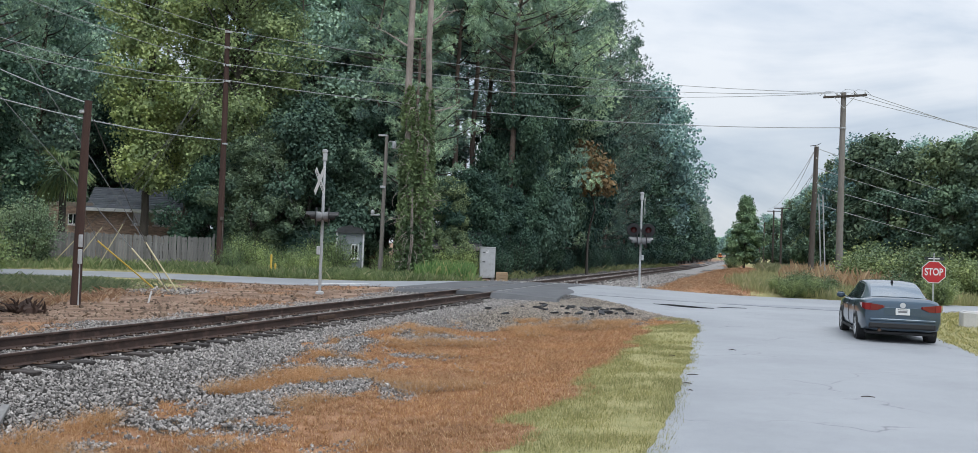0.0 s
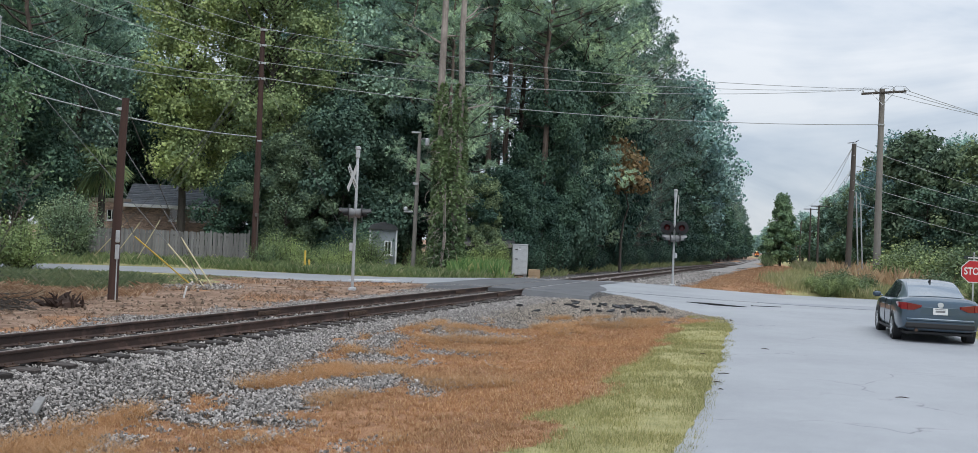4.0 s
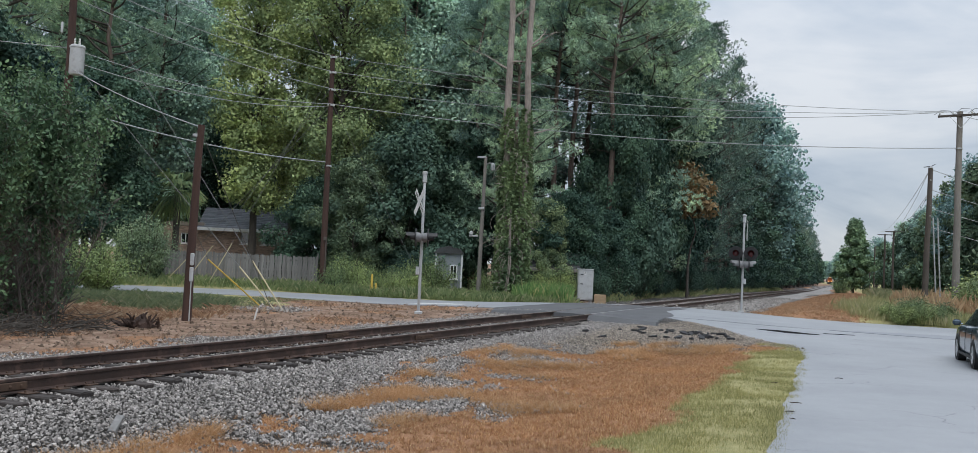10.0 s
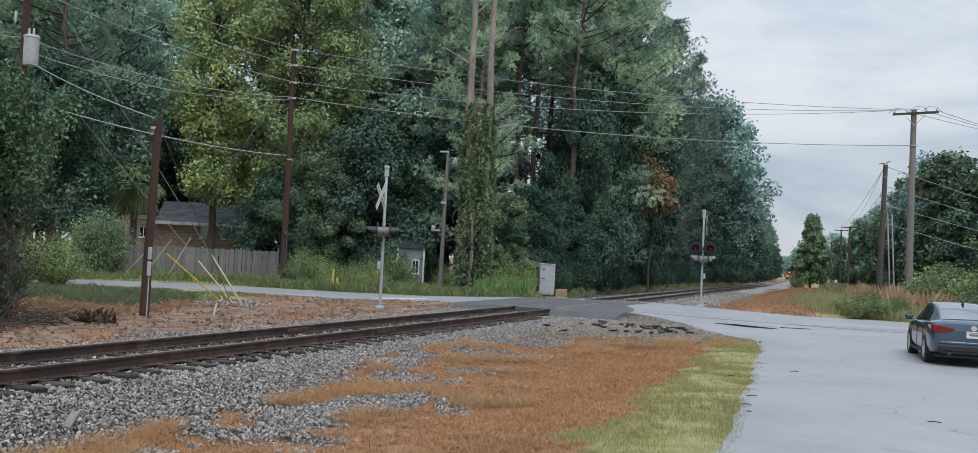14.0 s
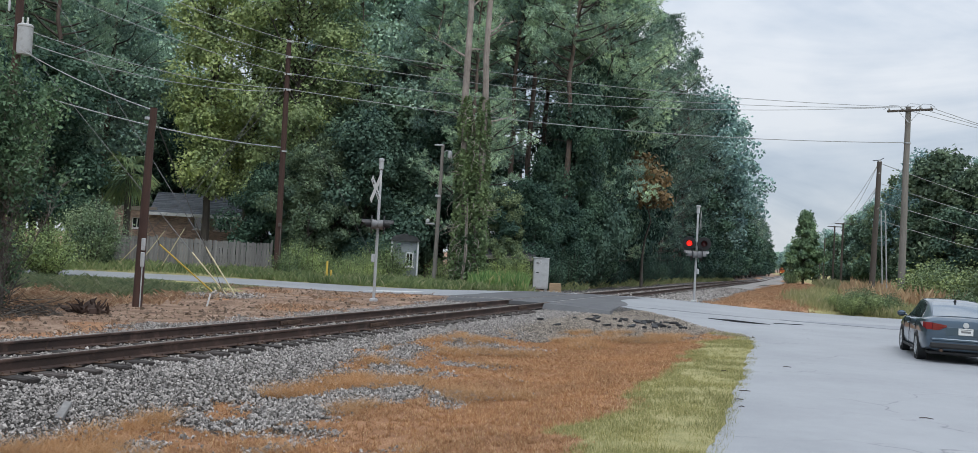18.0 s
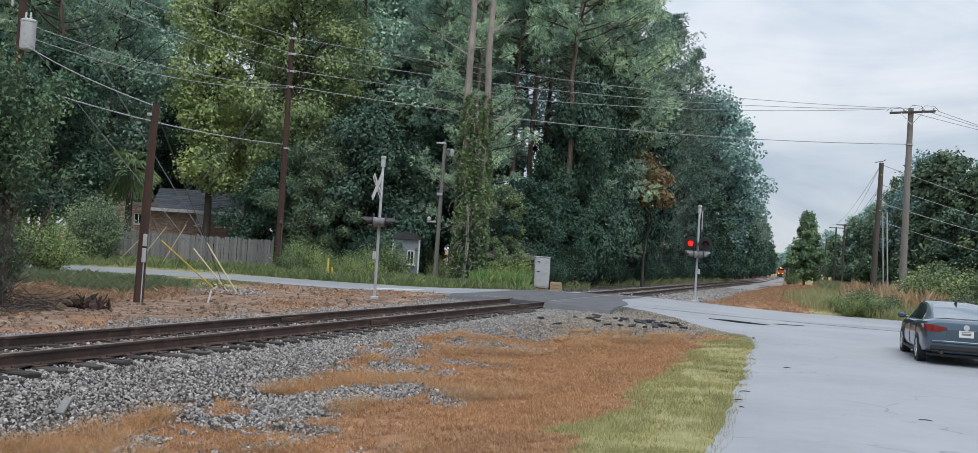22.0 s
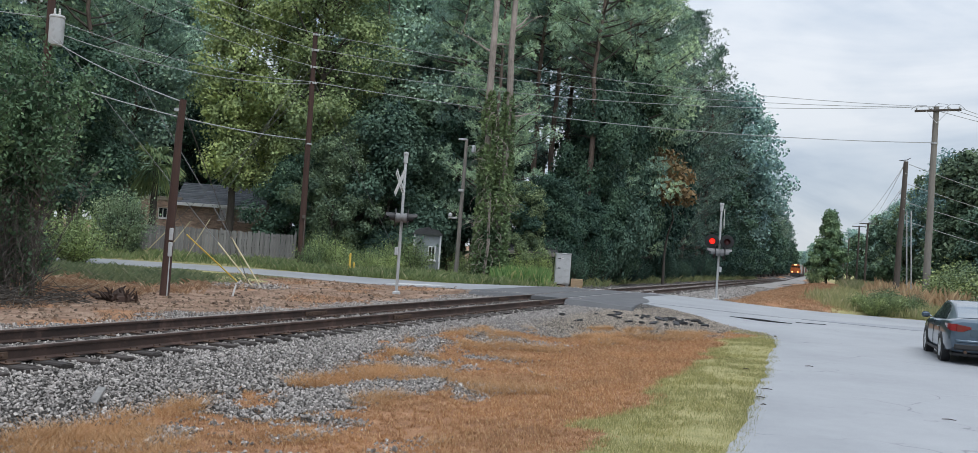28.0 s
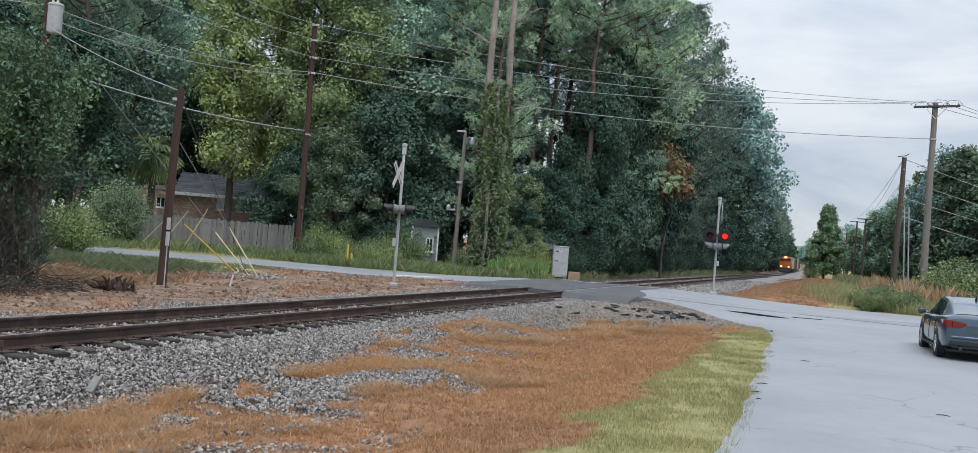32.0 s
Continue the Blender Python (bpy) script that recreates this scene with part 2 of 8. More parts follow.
def vnoise(x, y, cell, seed=0):
    """Smooth value noise between 0 and 1 on a grid of that cell."""
    x, y = np.asarray(x, float) / cell, np.asarray(y, float) / cell
    ix, iy = np.floor(x), np.floor(y)
    fx, fy = x - ix, y - iy
    fx, fy = fx * fx * (3 - 2 * fx), fy * fy * (3 - 2 * fy)

    def r(i, j):
        h = np.sin(i * 127.1 + j * 311.7 + seed * 74.7) * 43758.5453
        return h - np.floor(h)

    return (r(ix, iy) * (1 - fx) + r(ix + 1, iy) * fx) * (1 - fy) + (r(ix, iy + 1) * (1 - fx) + r(ix + 1, iy + 1) * fx) * fy


def road_in(x, y, pad=0.0):
    """How far a place lies inside the roads: 1 inside, falling to 0 over 1.2 m."""
    x, y = np.asarray(x, float), np.asarray(y, float)
    a = np.minimum(y - main_near(x), main_far(x) - y)
    b = np.minimum(np.minimum(x - side_left(y), side_right(y) - x), main_near(x) + 0.5 - y)
    return ease(-1.2 - pad, 0.0 - pad, np.maximum(a, b)), a


def fall(s):
    """The line runs gently downhill beyond the crossing."""
    return 1.1 * ease(85, 270, s) + 0.0012 * np.maximum(np.asarray(s, float) - 270, 0)


def ground_z(x, y):
    x, y = np.asarray(x, float), np.asarray(y, float)
    s, d = track_sd(x, y)
    bank = np.interp(d, [-60, -4.4, -2.6, -1.5, -0.85, -0.6, 0.6, 0.85, 1.4, 2.1, 3.6, 6.0, 8.0, 8.8, 60], [0, 0, -0.03, 0.01, 0.025, 0.04, 0.04, 0.022, 0.01, -0.045, -0.26, -0.28, -0.06, 0, 0])
    flat = np.interp(d, [-60, -4.4, -2.6, -1.5, -0.85, -0.6, 0.6, 0.85, 1.6, 2.6, 6.0, 60], [0, 0, -0.01, 0.008, 0.022, 0.04, 0.04, 0.018, 0.005, -0.005, 0.0, 0])
    w = ease(8, 15, s)
    z = bank * (1 - w) + flat * w
    z = z + 0.45 * ease(28, 40, s) * (1 - ease(95, 125, s)) * np.interp(d, [4.6, 6.8, 9, 13], [0, 1, 0.9, 0])
    z = z + 0.05 * (vnoise(x, y, 1.7, 3) - 0.5) * ease(2.2, 3.0, np.abs(d)) + 0.12 * (vnoise(x, y, 6.0, 4) - 0.5) * ease(4, 9, np.abs(d - 2))
    hump = 0.235 * (1 - ease(1.2, 10.0, np.abs(d)))
    z = z - fall(s) * ease(45, 14, np.abs(d))
    inside, a = road_in(x, y)
    return z * (1 - inside) + inside * np.where(a > -3, hump, hump * ease(-8, -2, a))


def gz(x, y):
    return float(ground_z(x, y))


# zones of the ground cover
def gravel_at(x, y):
    s, d = track_sd(x, y)
    n = (vnoise(x, y, 1.3, 7) - 0.5) * 1.3 + (vnoise(x, y, 0.45, 8) - 0.5) * 0.5
    edge = np.interp(s, [-40, -12, -7, -5, -1.7, 1.5, 3.2, 6, 8.5, 10.8, 12.9, 15, 20, 26, 30, 120, 400], [3.4, 3.7, 4.2, 4.9, 5.0, 4.4, 3.3, 2.9, 3.1, 4.9, 7.4, 10.5, 10.5, 6, 4.6, 4.4, 4.2])
    spill = 0.7 * ease(0.62, 0.7, vnoise(x * 0.9, y * 0.9, 1.1, 21)) * ease(2.0, 0.2, d - edge)
    near = ease(0.35, -0.35, d - edge - n * 0.9)
    tuft = ease(0.57, 0.66, 0.68 * vnoise(s * 0.6, d * 1.4, 0.8, 23) + 0.32 * vnoise(x, y, 0.2, 24)) * ease(2.4, 1.5, edge - d) * (d > 1.9)
    near = near * (1 - 0.95 * tuft)
    far = ease(-3.4, -2.4, d + n * 0.8 + 1.6 * ease(28, 40, s))
    lot = 0.6 * ease(0.62, 0.78, vnoise(x, y, 2.2, 31)) * ease(-5, -3, d) * (d < -2)
    return np.clip(np.maximum(np.maximum(near, spill) * far, lot), 0, 1)


def green_at(x, y):
    x, y = np.asarray(x, float), np.asarray(y, float)
    s, d = track_sd(x, y)
    n = (vnoise(x, y, 0.8, 11) - 0.5) * 0.9
    wid = np.interp(y, [-20, 9, 13, 19, 24, 27.6, 28.2], [1.8, 1.7, 1.65, 1.4, 1.35, 0.5, -0.5])
    strip = ease(-0.25, 0.25, x - side_left(y) + wid + n) * (y < 28.3) * (x < side_right(y) + 3)
    right = ease(-0.2, 0.2, x - side_right(y)) * (y < main_near(x) + 0.5)
    lot = ease(-10.5, -13.0, x + n * 2.4) * ease(9.5, 6.5, main_near(x) - y + n * 3) * (y < main_near(x) + 1) * 0.9
    beyond = ease(-0.3, 0.3, y - main_far(x) + n * 0.5) * (1 - ease(-6.5, -5.5, d) * ease(10.5, 9, d)) * (1 - ease(33, 40, s) * (d < 0))
    return np.clip(np.maximum.reduce([strip, right, lot, beyond]), 0, 1)


def brown_at(x, y):
    s, d = track_sd(x, y)
    n = vnoise(x, y, 1.5, 13)
    near = ease(0.9, 1.7, d)
    lot = (d < 0) * (0.7 * ease(0.54, 0.7, n))
    return np.clip(np.maximum(near, lot), 0, 1)

# ---- mesh helpers ----


class Geo:
    """Collects vertices and faces of one mesh."""

    def __init__(self):
        self.v, self.f, self.mi, self.slot = [], [], [], 0

    def add(self, verts, faces):
        k = len(self.v)
        self.v += [tuple(p) for p in verts]
        self.f += [tuple(i + k for i in f) for f in faces]
        self.mi += [self.slot] * len(faces)
        return self

    def box(self, c, size, m=None, chamfer=0.0):
        """A box with chamfered long edges."""
        x, y, z = (k / 2 for k in size)
        h = min(chamfer, x * 0.9, y * 0.9, z * 0.9)
        if h <= 0:
            vs = [(sx * x, sy * y, sz * z) for sz in (-1, 1) for sx, sy in ((-1, -1), (1, -1), (1, 1), (-1, 1))]
            fs = [(3, 2, 1, 0), (4, 5, 6, 7), (0, 1, 5, 4), (1, 2, 6, 5), (2, 3, 7, 6), (3, 0, 4, 7)]
        else:
            vs, ring = [], []
            for zz, sh in ((-z, h), (-z + h, 0), (z - h, 0), (z, h)):
                ring.append(len(vs))
                a, b = x - sh, y - sh
                q = h if sh == 0 else h * 0.6
                vs += [(-a + q, -b, zz), (a - q, -b, zz), (a, -b + q, zz), (a, b - q, zz), (a - q, b, zz), (-a + q, b, zz), (-a, b - q, zz), (-a, -b + q, zz)]
            fs = [tuple(range(7, -1, -1)), tuple(range(24, 32))]
            for r in range(3):
                for k in range(8):
                    fs.append((ring[r] + k, ring[r] + (k + 1) % 8, ring[r + 1] + (k + 1) % 8, ring[r + 1] + k))
        m = m or Matrix.Identity(4)
        return self.add([m @ (Vector(p) + Vector(c)) for p in vs], fs)

    def tube(self, pts, radii, n=8, caps=True, flat=1.0):
        """A tube along points, with a radius for each."""
        pts = [Vector(p) for p in pts]
        if not hasattr(radii, "__len__"):
            radii = [radii] * len(pts)
        vs, fs = [], []
        ref = None
        for k, p in enumerate(pts):
            t = (pts[min(k + 1, len(pts) - 1)] - pts[max(k - 1, 0)]).normalized()
            if ref is None:
                ref = Vector((1, 0, 0)) if abs(t.x) < 0.8 else Vector((0, 1, 0))
            a = (ref - t * ref.dot(t)).normalized()
            ref = a
            b = t.cross(a)
            for j in range(n):
                w = 2 * math.pi * j / n
                vs.append(p + radii[k] * (a * math.cos(w) + b * math.sin(w) * flat))
        for k in range(len(pts) - 1):
            for j in range(n):
                fs.append((k * n + j, k * n + (j + 1) % n, (k + 1) * n + (j + 1) % n, (k + 1) * n + j))
        if caps:
            fs += [tuple(range(n - 1, -1, -1)), tuple(range((len(pts) - 1) * n, len(pts) * n))]
        return self.add(vs, fs)

    def lathe(self, prof, n=20, m=None):
        """A turned shape round the z axis from (radius, z) pairs."""
        m = m or Matrix.Identity(4)
        vs, fs = [], []
        for r, z in prof:
            for j in range(n):
                w = 2 * math.pi * j / n
                vs.append(m @ Vector((r * math.cos(w), r * math.sin(w), z)))
        for k in range(len(prof) - 1):
            for j in range(n):
                fs.append((k * n + j, k * n + (j + 1) % n, (k + 1) * n + (j + 1) % n, (k + 1) * n + j))
        fs += [tuple(range(n - 1, -1, -1)), tuple(range((len(prof) - 1) * n, len(prof) * n))]
        return self.add(vs, fs)

    def prism(self, outline, z0, z1, m=None):
        """An outline in x and y, raised from z0 to z1."""
        m = m or Matrix.Identity(4)
        n = len(outline)
        vs = [m @ Vector((x, y, z)) for z in (z0, z1) for x, y in outline]
        fs = [tuple(range(n - 1, -1, -1)), tuple(range(n, 2 * n))] + [(k, (k + 1) % n, n + (k + 1) % n, n + k) for k in range(n)]
        return self.add(vs, fs)

    def mesh(self, name, *mats, smooth=False):
        me = bpy.data.meshes.new(name)
        me.from_pydata(self.v, [], self.f)
        for m in mats:
            me.materials.append(m)
        if len(mats) > 1:
            me.polygons.foreach_set("material_index", self.mi)
        if smooth:
            me.polygons.foreach_set("use_smooth", [True] * len(me.polygons))
            me.set_sharp_from_angle(angle=radians(35))
        me.update()
        return me


def np_mesh(name, v, f, *mats):
    """A mesh from arrays: vertices and faces that all have the same number of corners."""
    me = bpy.data.meshes.new(name)
    n, k = f.shape
    me.vertices.add(len(v))
    me.vertices.foreach_set("co", np.ascontiguousarray(v, dtype=np.float32).ravel())
    me.loops.add(n * k)
    me.loops.foreach_set("vertex_index", np.ascontiguousarray(f, dtype=np.int32).ravel())
    me.polygons.add(n)
    me.polygons.foreach_set("loop_start", np.arange(0, n * k, k, dtype=np.int32))
    for m in mats:
        me.materials.append(m)
    me.update(calc_edges=True)
    me.shade_flat()
    return me


def thing(name, x=0.0, y=0.0, z=0.0, rz=0.0, label="", category="", group="", kind=""):
    ob = new(name)
    ob.empty_display_size = 0.2
    ob.matrix_world = pose(x, y, z, 0, 0, rz)
    return tagged(ob, label, category, group, kind)


def part(name, me, parent, label="", m=None):
    ob = new(name, me)
    ob.parent = parent
    if m is not None:
        ob.matrix_basis = m
    return tagged(ob, label) if label else ob


def solo(name, me, label="", category="", group="", kind="", m=None):
    ob = new(name, me)
    if m is not None:
        ob.matrix_world = m
    return tagged(ob, label, category, group, kind)


def grid_mesh(name, xs, ys, zf, mat):
    """A sheet over graded lines."""
    gx, gy = np.meshgrid(xs, ys)
    v = np.stack([gx.ravel(), gy.ravel(), zf(gx.ravel(), gy.ravel())], 1)
    nx, ny = len(xs), len(ys)
    i = (np.arange(ny - 1)[:, None] * nx + np.arange(nx - 1)[None, :]).ravel()
    f = np.stack([i, i + 1, i + nx + 1, i + nx], 1)
    me = np_mesh(name, v, f, mat)
    me.polygons.foreach_set("use_smooth", [True] * len(me.polygons))
    return me, v


def strip_mesh(name, left, right, mat, across=10, lift=0.02, skirt=0.12):
    """A road between two edge lines (lists of x, y), laid on the ground, with a downturned rim."""
    left, right = np.array(left), np.array(right)
    u = np.linspace(0, 1, across + 1)
    p = left[:, None, :] * (1 - u)[None, :, None] + right[:, None, :] * u[None, :, None]
    z = ground_z(p[..., 0], p[..., 1]) + lift
    n, k = p.shape[:2]
    v = np.concatenate([p, z[..., None]], 2).reshape(-1, 3)
    i = (np.arange(n - 1)[:, None] * k + np.arange(k - 1)[None, :]).ravel()
    f = [np.stack([i, i + 1, i + k + 1, i + k], 1)]
    for col, flip in ((0, False), (k - 1, True)):
        rim = np.concatenate([p[:, col], (z[:, col] - skirt)[:, None]], 1)
        base = len(v)
        v = np.concatenate([v, rim])
        j = np.arange(n - 1)
        q = np.stack([j * k + col, (j + 1) * k + col, base + j + 1, base + j], 1)
        f.append(q[:, ::-1] if flip else q)
    me = np_mesh(name, v, np.concatenate(f), mat)
    return me


# ---- ground and roads ----


def ground_material():
    m, nt, p, out = nodes("ground_cover")
    v = coords(nt)
    zone = nt.nodes.new("ShaderNodeVertexColor")
    zone.layer_name = "zone"
    sep = nt.nodes.new("ShaderNodeSeparateColor")
    nt.links.new(zone.outputs[0], sep.inputs[0])
    br = noise_node(nt, 9.0, 6, 0.7, v)
    fine = noise_node(nt, 45.0, 4, 0.7, v)

    def mask(sock):
        t = math_node(nt, "ADD", sock, math_node(nt, "MULTIPLY_ADD", br, 0.7, -0.35))
        return ramp_node(nt, t, [(0.42, (0, 0, 0)), (0.58, (1, 1, 1))])

    dirt = ramp_node(nt, math_node(nt, "MULTIPLY_ADD", noise_node(nt, 1.3, 6, 0.65, v), 0.7, math_node(nt, "MULTIPLY", fine, 0.3)),
                     [(0.34, (0.085, 0.054, 0.04)), (0.5, (0.25, 0.165, 0.118)), (0.66, (0.42, 0.315, 0.24))])
    dead = ramp_node(nt, math_node(nt, "MULTIPLY_ADD", noise_node(nt, 2.2, 6, 0.7, v), 0.5, math_node(nt, "MULTIPLY", fine, 0.5)),
                     [(0.32, (0.1, 0.05, 0.03)), (0.5, (0.32, 0.175, 0.1)), (0.66, (0.52, 0.32, 0.19))])
    green = ramp_node(nt, math_node(nt, "MULTIPLY_ADD", noise_node(nt, 1.6, 6, 0.7, v), 0.55, math_node(nt, "MULTIPLY", fine, 0.45)),
                      [(0.3, (0.16, 0.17, 0.07)), (0.5, (0.34, 0.315, 0.15)), (0.7, (0.54, 0.46, 0.26))])
    vor = nt.nodes.new("ShaderNodeTexVoronoi")
    vor.inputs["Scale"].default_value = 20.0
    nt.links.new(v, vor.inputs["Vector"])
    stone = ramp_node(nt, nt.nodes.new("ShaderNodeRGBToBW").outputs[0], [(0.1, (0.1, 0.096, 0.092)), (0.9, (0.42, 0.4, 0.385))])
    bw = stone.node.inputs[0].links[0].from_node
    nt.links.new(vor.outputs["Color"], bw.inputs[0])
    # darkened gaps: shade between stones painted into the pattern
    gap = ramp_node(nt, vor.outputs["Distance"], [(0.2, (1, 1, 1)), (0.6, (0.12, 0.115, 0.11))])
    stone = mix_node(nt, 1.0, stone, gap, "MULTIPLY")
    # a near-black bed puts the shade between the loose stones into the colour
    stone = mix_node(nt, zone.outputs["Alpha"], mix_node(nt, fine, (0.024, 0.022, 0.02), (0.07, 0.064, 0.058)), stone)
    col = mix_node(nt, mask(sep.outputs["Blue"]), dirt, dead)
    col = mix_node(nt, mask(sep.outputs["Green"]), col, green)
    col = mix_node(nt, mask(sep.outputs["Red"]), col, stone)
    nt.links.new(col, p.inputs["Base Color"])
    p.inputs["Roughness"].default_value = 0.95
    p.inputs["Specular IOR Level"].default_value = 0.15
    h = math_node(nt, "MULTIPLY_ADD", br, 0.6, math_node(nt, "MULTIPLY", fine, 0.5))
    bump_node(nt, p, h, 0.8, 0.06)
    return m


def road_material():
    m, nt, p, out = nodes("worn_asphalt")
    v = coords(nt)
    a, b, c = noise_node(nt, 0.28, 5, 0.6, v), noise_node(nt, 3.0, 5, 0.65, v), noise_node(nt, 90.0, 3, 0.7, v)
    f = math_node(nt, "MULTIPLY_ADD", a, 0.45, math_node(nt, "MULTIPLY_ADD", b, 0.25, math_node(nt, "MULTIPLY", c, 0.3)))
    col = ramp_node(nt, f, [(0.36, (0.212, 0.223, 0.24)), (0.5, (0.278, 0.289, 0.306)), (0.64, (0.338, 0.348, 0.364))])
    # fine cracks
    vor = nt.nodes.new("ShaderNodeTexVoronoi")
    vor.feature = "DISTANCE_TO_EDGE"
    vor.inputs["Scale"].default_value = 0.33
    warp = nt.nodes.new("ShaderNodeVectorMath")
    wn = nt.nodes.new("ShaderNodeTexNoise")
    wn.inputs["Scale"].default_value, wn.inputs["Detail"].default_value = 1.1, 5
    nt.links.new(v, wn.inputs["Vector"])
    nt.links.new(wn.outputs["Color"], warp.inputs[1])
    nt.links.new(v, warp.inputs[0])
    nt.links.new(warp.outputs[0], vor.inputs["Vector"])
    crack = ramp_node(nt, vor.outputs["Distance"], [(0.0, (0.45, 0.45, 0.46)), (0.006, (1, 1, 1))])
    part_only = ramp_node(nt, noise_node(nt, 0.5, 3, 0.5, v), [(0.5, (0, 0, 0)), (0.6, (1, 1, 1))])
    crack = mix_node(nt, part_only, (1, 1, 1), crack)
    col = mix_node(nt, 1.0, col, crack, "MULTIPLY")
    nt.links.new(col, p.inputs["Base Color"])
    nt.links.new(math_node(nt, "MULTIPLY_ADD", b, 0.2, 0.5), p.inputs["Roughness"])
    bump_node(nt, p, c, 0.35, 0.004)
    return m


M_GROUND, M_ROAD = ground_material(), road_material()
M_PATCH = surf("new_asphalt", (0.07, 0.072, 0.078), (0.125, 0.127, 0.132), 0.7, 60, 0.75, bump=0.5, dist=0.006)
M_TAR = surf("tar", (0.008, 0.008, 0.009), (0.018, 0.018, 0.019), 3, 60, 1.0)
M_TAR.node_tree.nodes["Principled BSDF"].inputs["Specular IOR Level"].default_value = 0.05
M_ROADPATCH = surf("mended_asphalt", (0.2, 0.212, 0.232), (0.265, 0.278, 0.3), 0.6, 70, 0.65, bump=0.3, dist=0.004)
M_PAINT = surf("road_paint", (0.45, 0.45, 0.44), (0.66, 0.66, 0.64), 3, 40, 0.7, wear=(0.32, 0.32, 0.33))


def graded(lo, hi, step, ends, grow=1.22):
    a = list(np.arange(lo, hi + 1e-6, step))
    for sign, lim in ((-1, ends[0]), (1, ends[1])):
        st, edge, extra = step, (a[0] if sign < 0 else a[-1]), []
        while sign * (lim - edge) > 0:
            st *= grow
            edge += sign * st
            extra.append(edge)
        a = extra[::-1] + a if sign < 0 else a + extra
    return np.array(a)


def build_ground():
    xs, ys = graded(-30, 26, 0.28, (-2600, 2600)), graded(3, 52, 0.28, (-600, 3500))
    me, v = grid_mesh("ground", xs, ys, ground_z, M_GROUND)
    att = me.color_attributes.new("zone", "FLOAT_COLOR", "POINT")
    x, y = v[:, 0], v[:, 1]
    s, d = track_sd(x, y)
    # where loose stones lie, the ground gets the painted gap shade
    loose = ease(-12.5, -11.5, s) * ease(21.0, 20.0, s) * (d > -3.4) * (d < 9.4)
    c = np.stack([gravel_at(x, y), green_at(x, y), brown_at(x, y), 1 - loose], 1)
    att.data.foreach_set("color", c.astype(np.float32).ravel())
    solo("ground", me, "uneven ground of gravel, bare dirt and dead grass", "ground", kind="structure")


build_ground()
xs = np.concatenate([np.arange(-200, -40, 4), np.arange(-40, 40, 0.5), np.arange(40, 201, 4)])
solo("road_main", strip_mesh("road_main", np.stack([xs, main_near(xs)], 1), np.stack([xs, main_far(xs)], 1), M_ROAD, 14),
     "worn light grey asphalt road over the railway crossing", "road", kind="structure")
ys = np.concatenate([np.arange(-60, 0, 3), np.arange(0, 37.0, 0.25)])
lx, rx = side_left(ys), side_right(ys)
lx = lx + (vnoise(ys, ys * 0, 0.9, 5) - 0.5) * 0.16 + (vnoise(ys, ys * 0, 0.3, 6) - 0.5) * 0.08
le, re = np.stack([lx, np.minimum(ys, main_near(lx) - 0.01)], 1), np.stack([rx, np.minimum(ys, main_near(rx) - 0.01)], 1)
solo("road_side", strip_mesh("road_side", le, re, M_ROAD, 14, 0.016), "worn light grey asphalt side road with faint cracks", "road", kind="structure")
# the strip that closes the mouth of the side road against the main road
xm = np.arange(2.9, 18.6, 0.3)
solo("road_mouth", strip_mesh("road_mouth", np.stack([xm, np.full_like(xm, 36.72)], 1), np.stack([xm, main_near(xm) + 0.02], 1), M_ROAD, 3, 0.017, 0.0),
     "worn light grey asphalt at the junction mouth", "road", kind="structure")


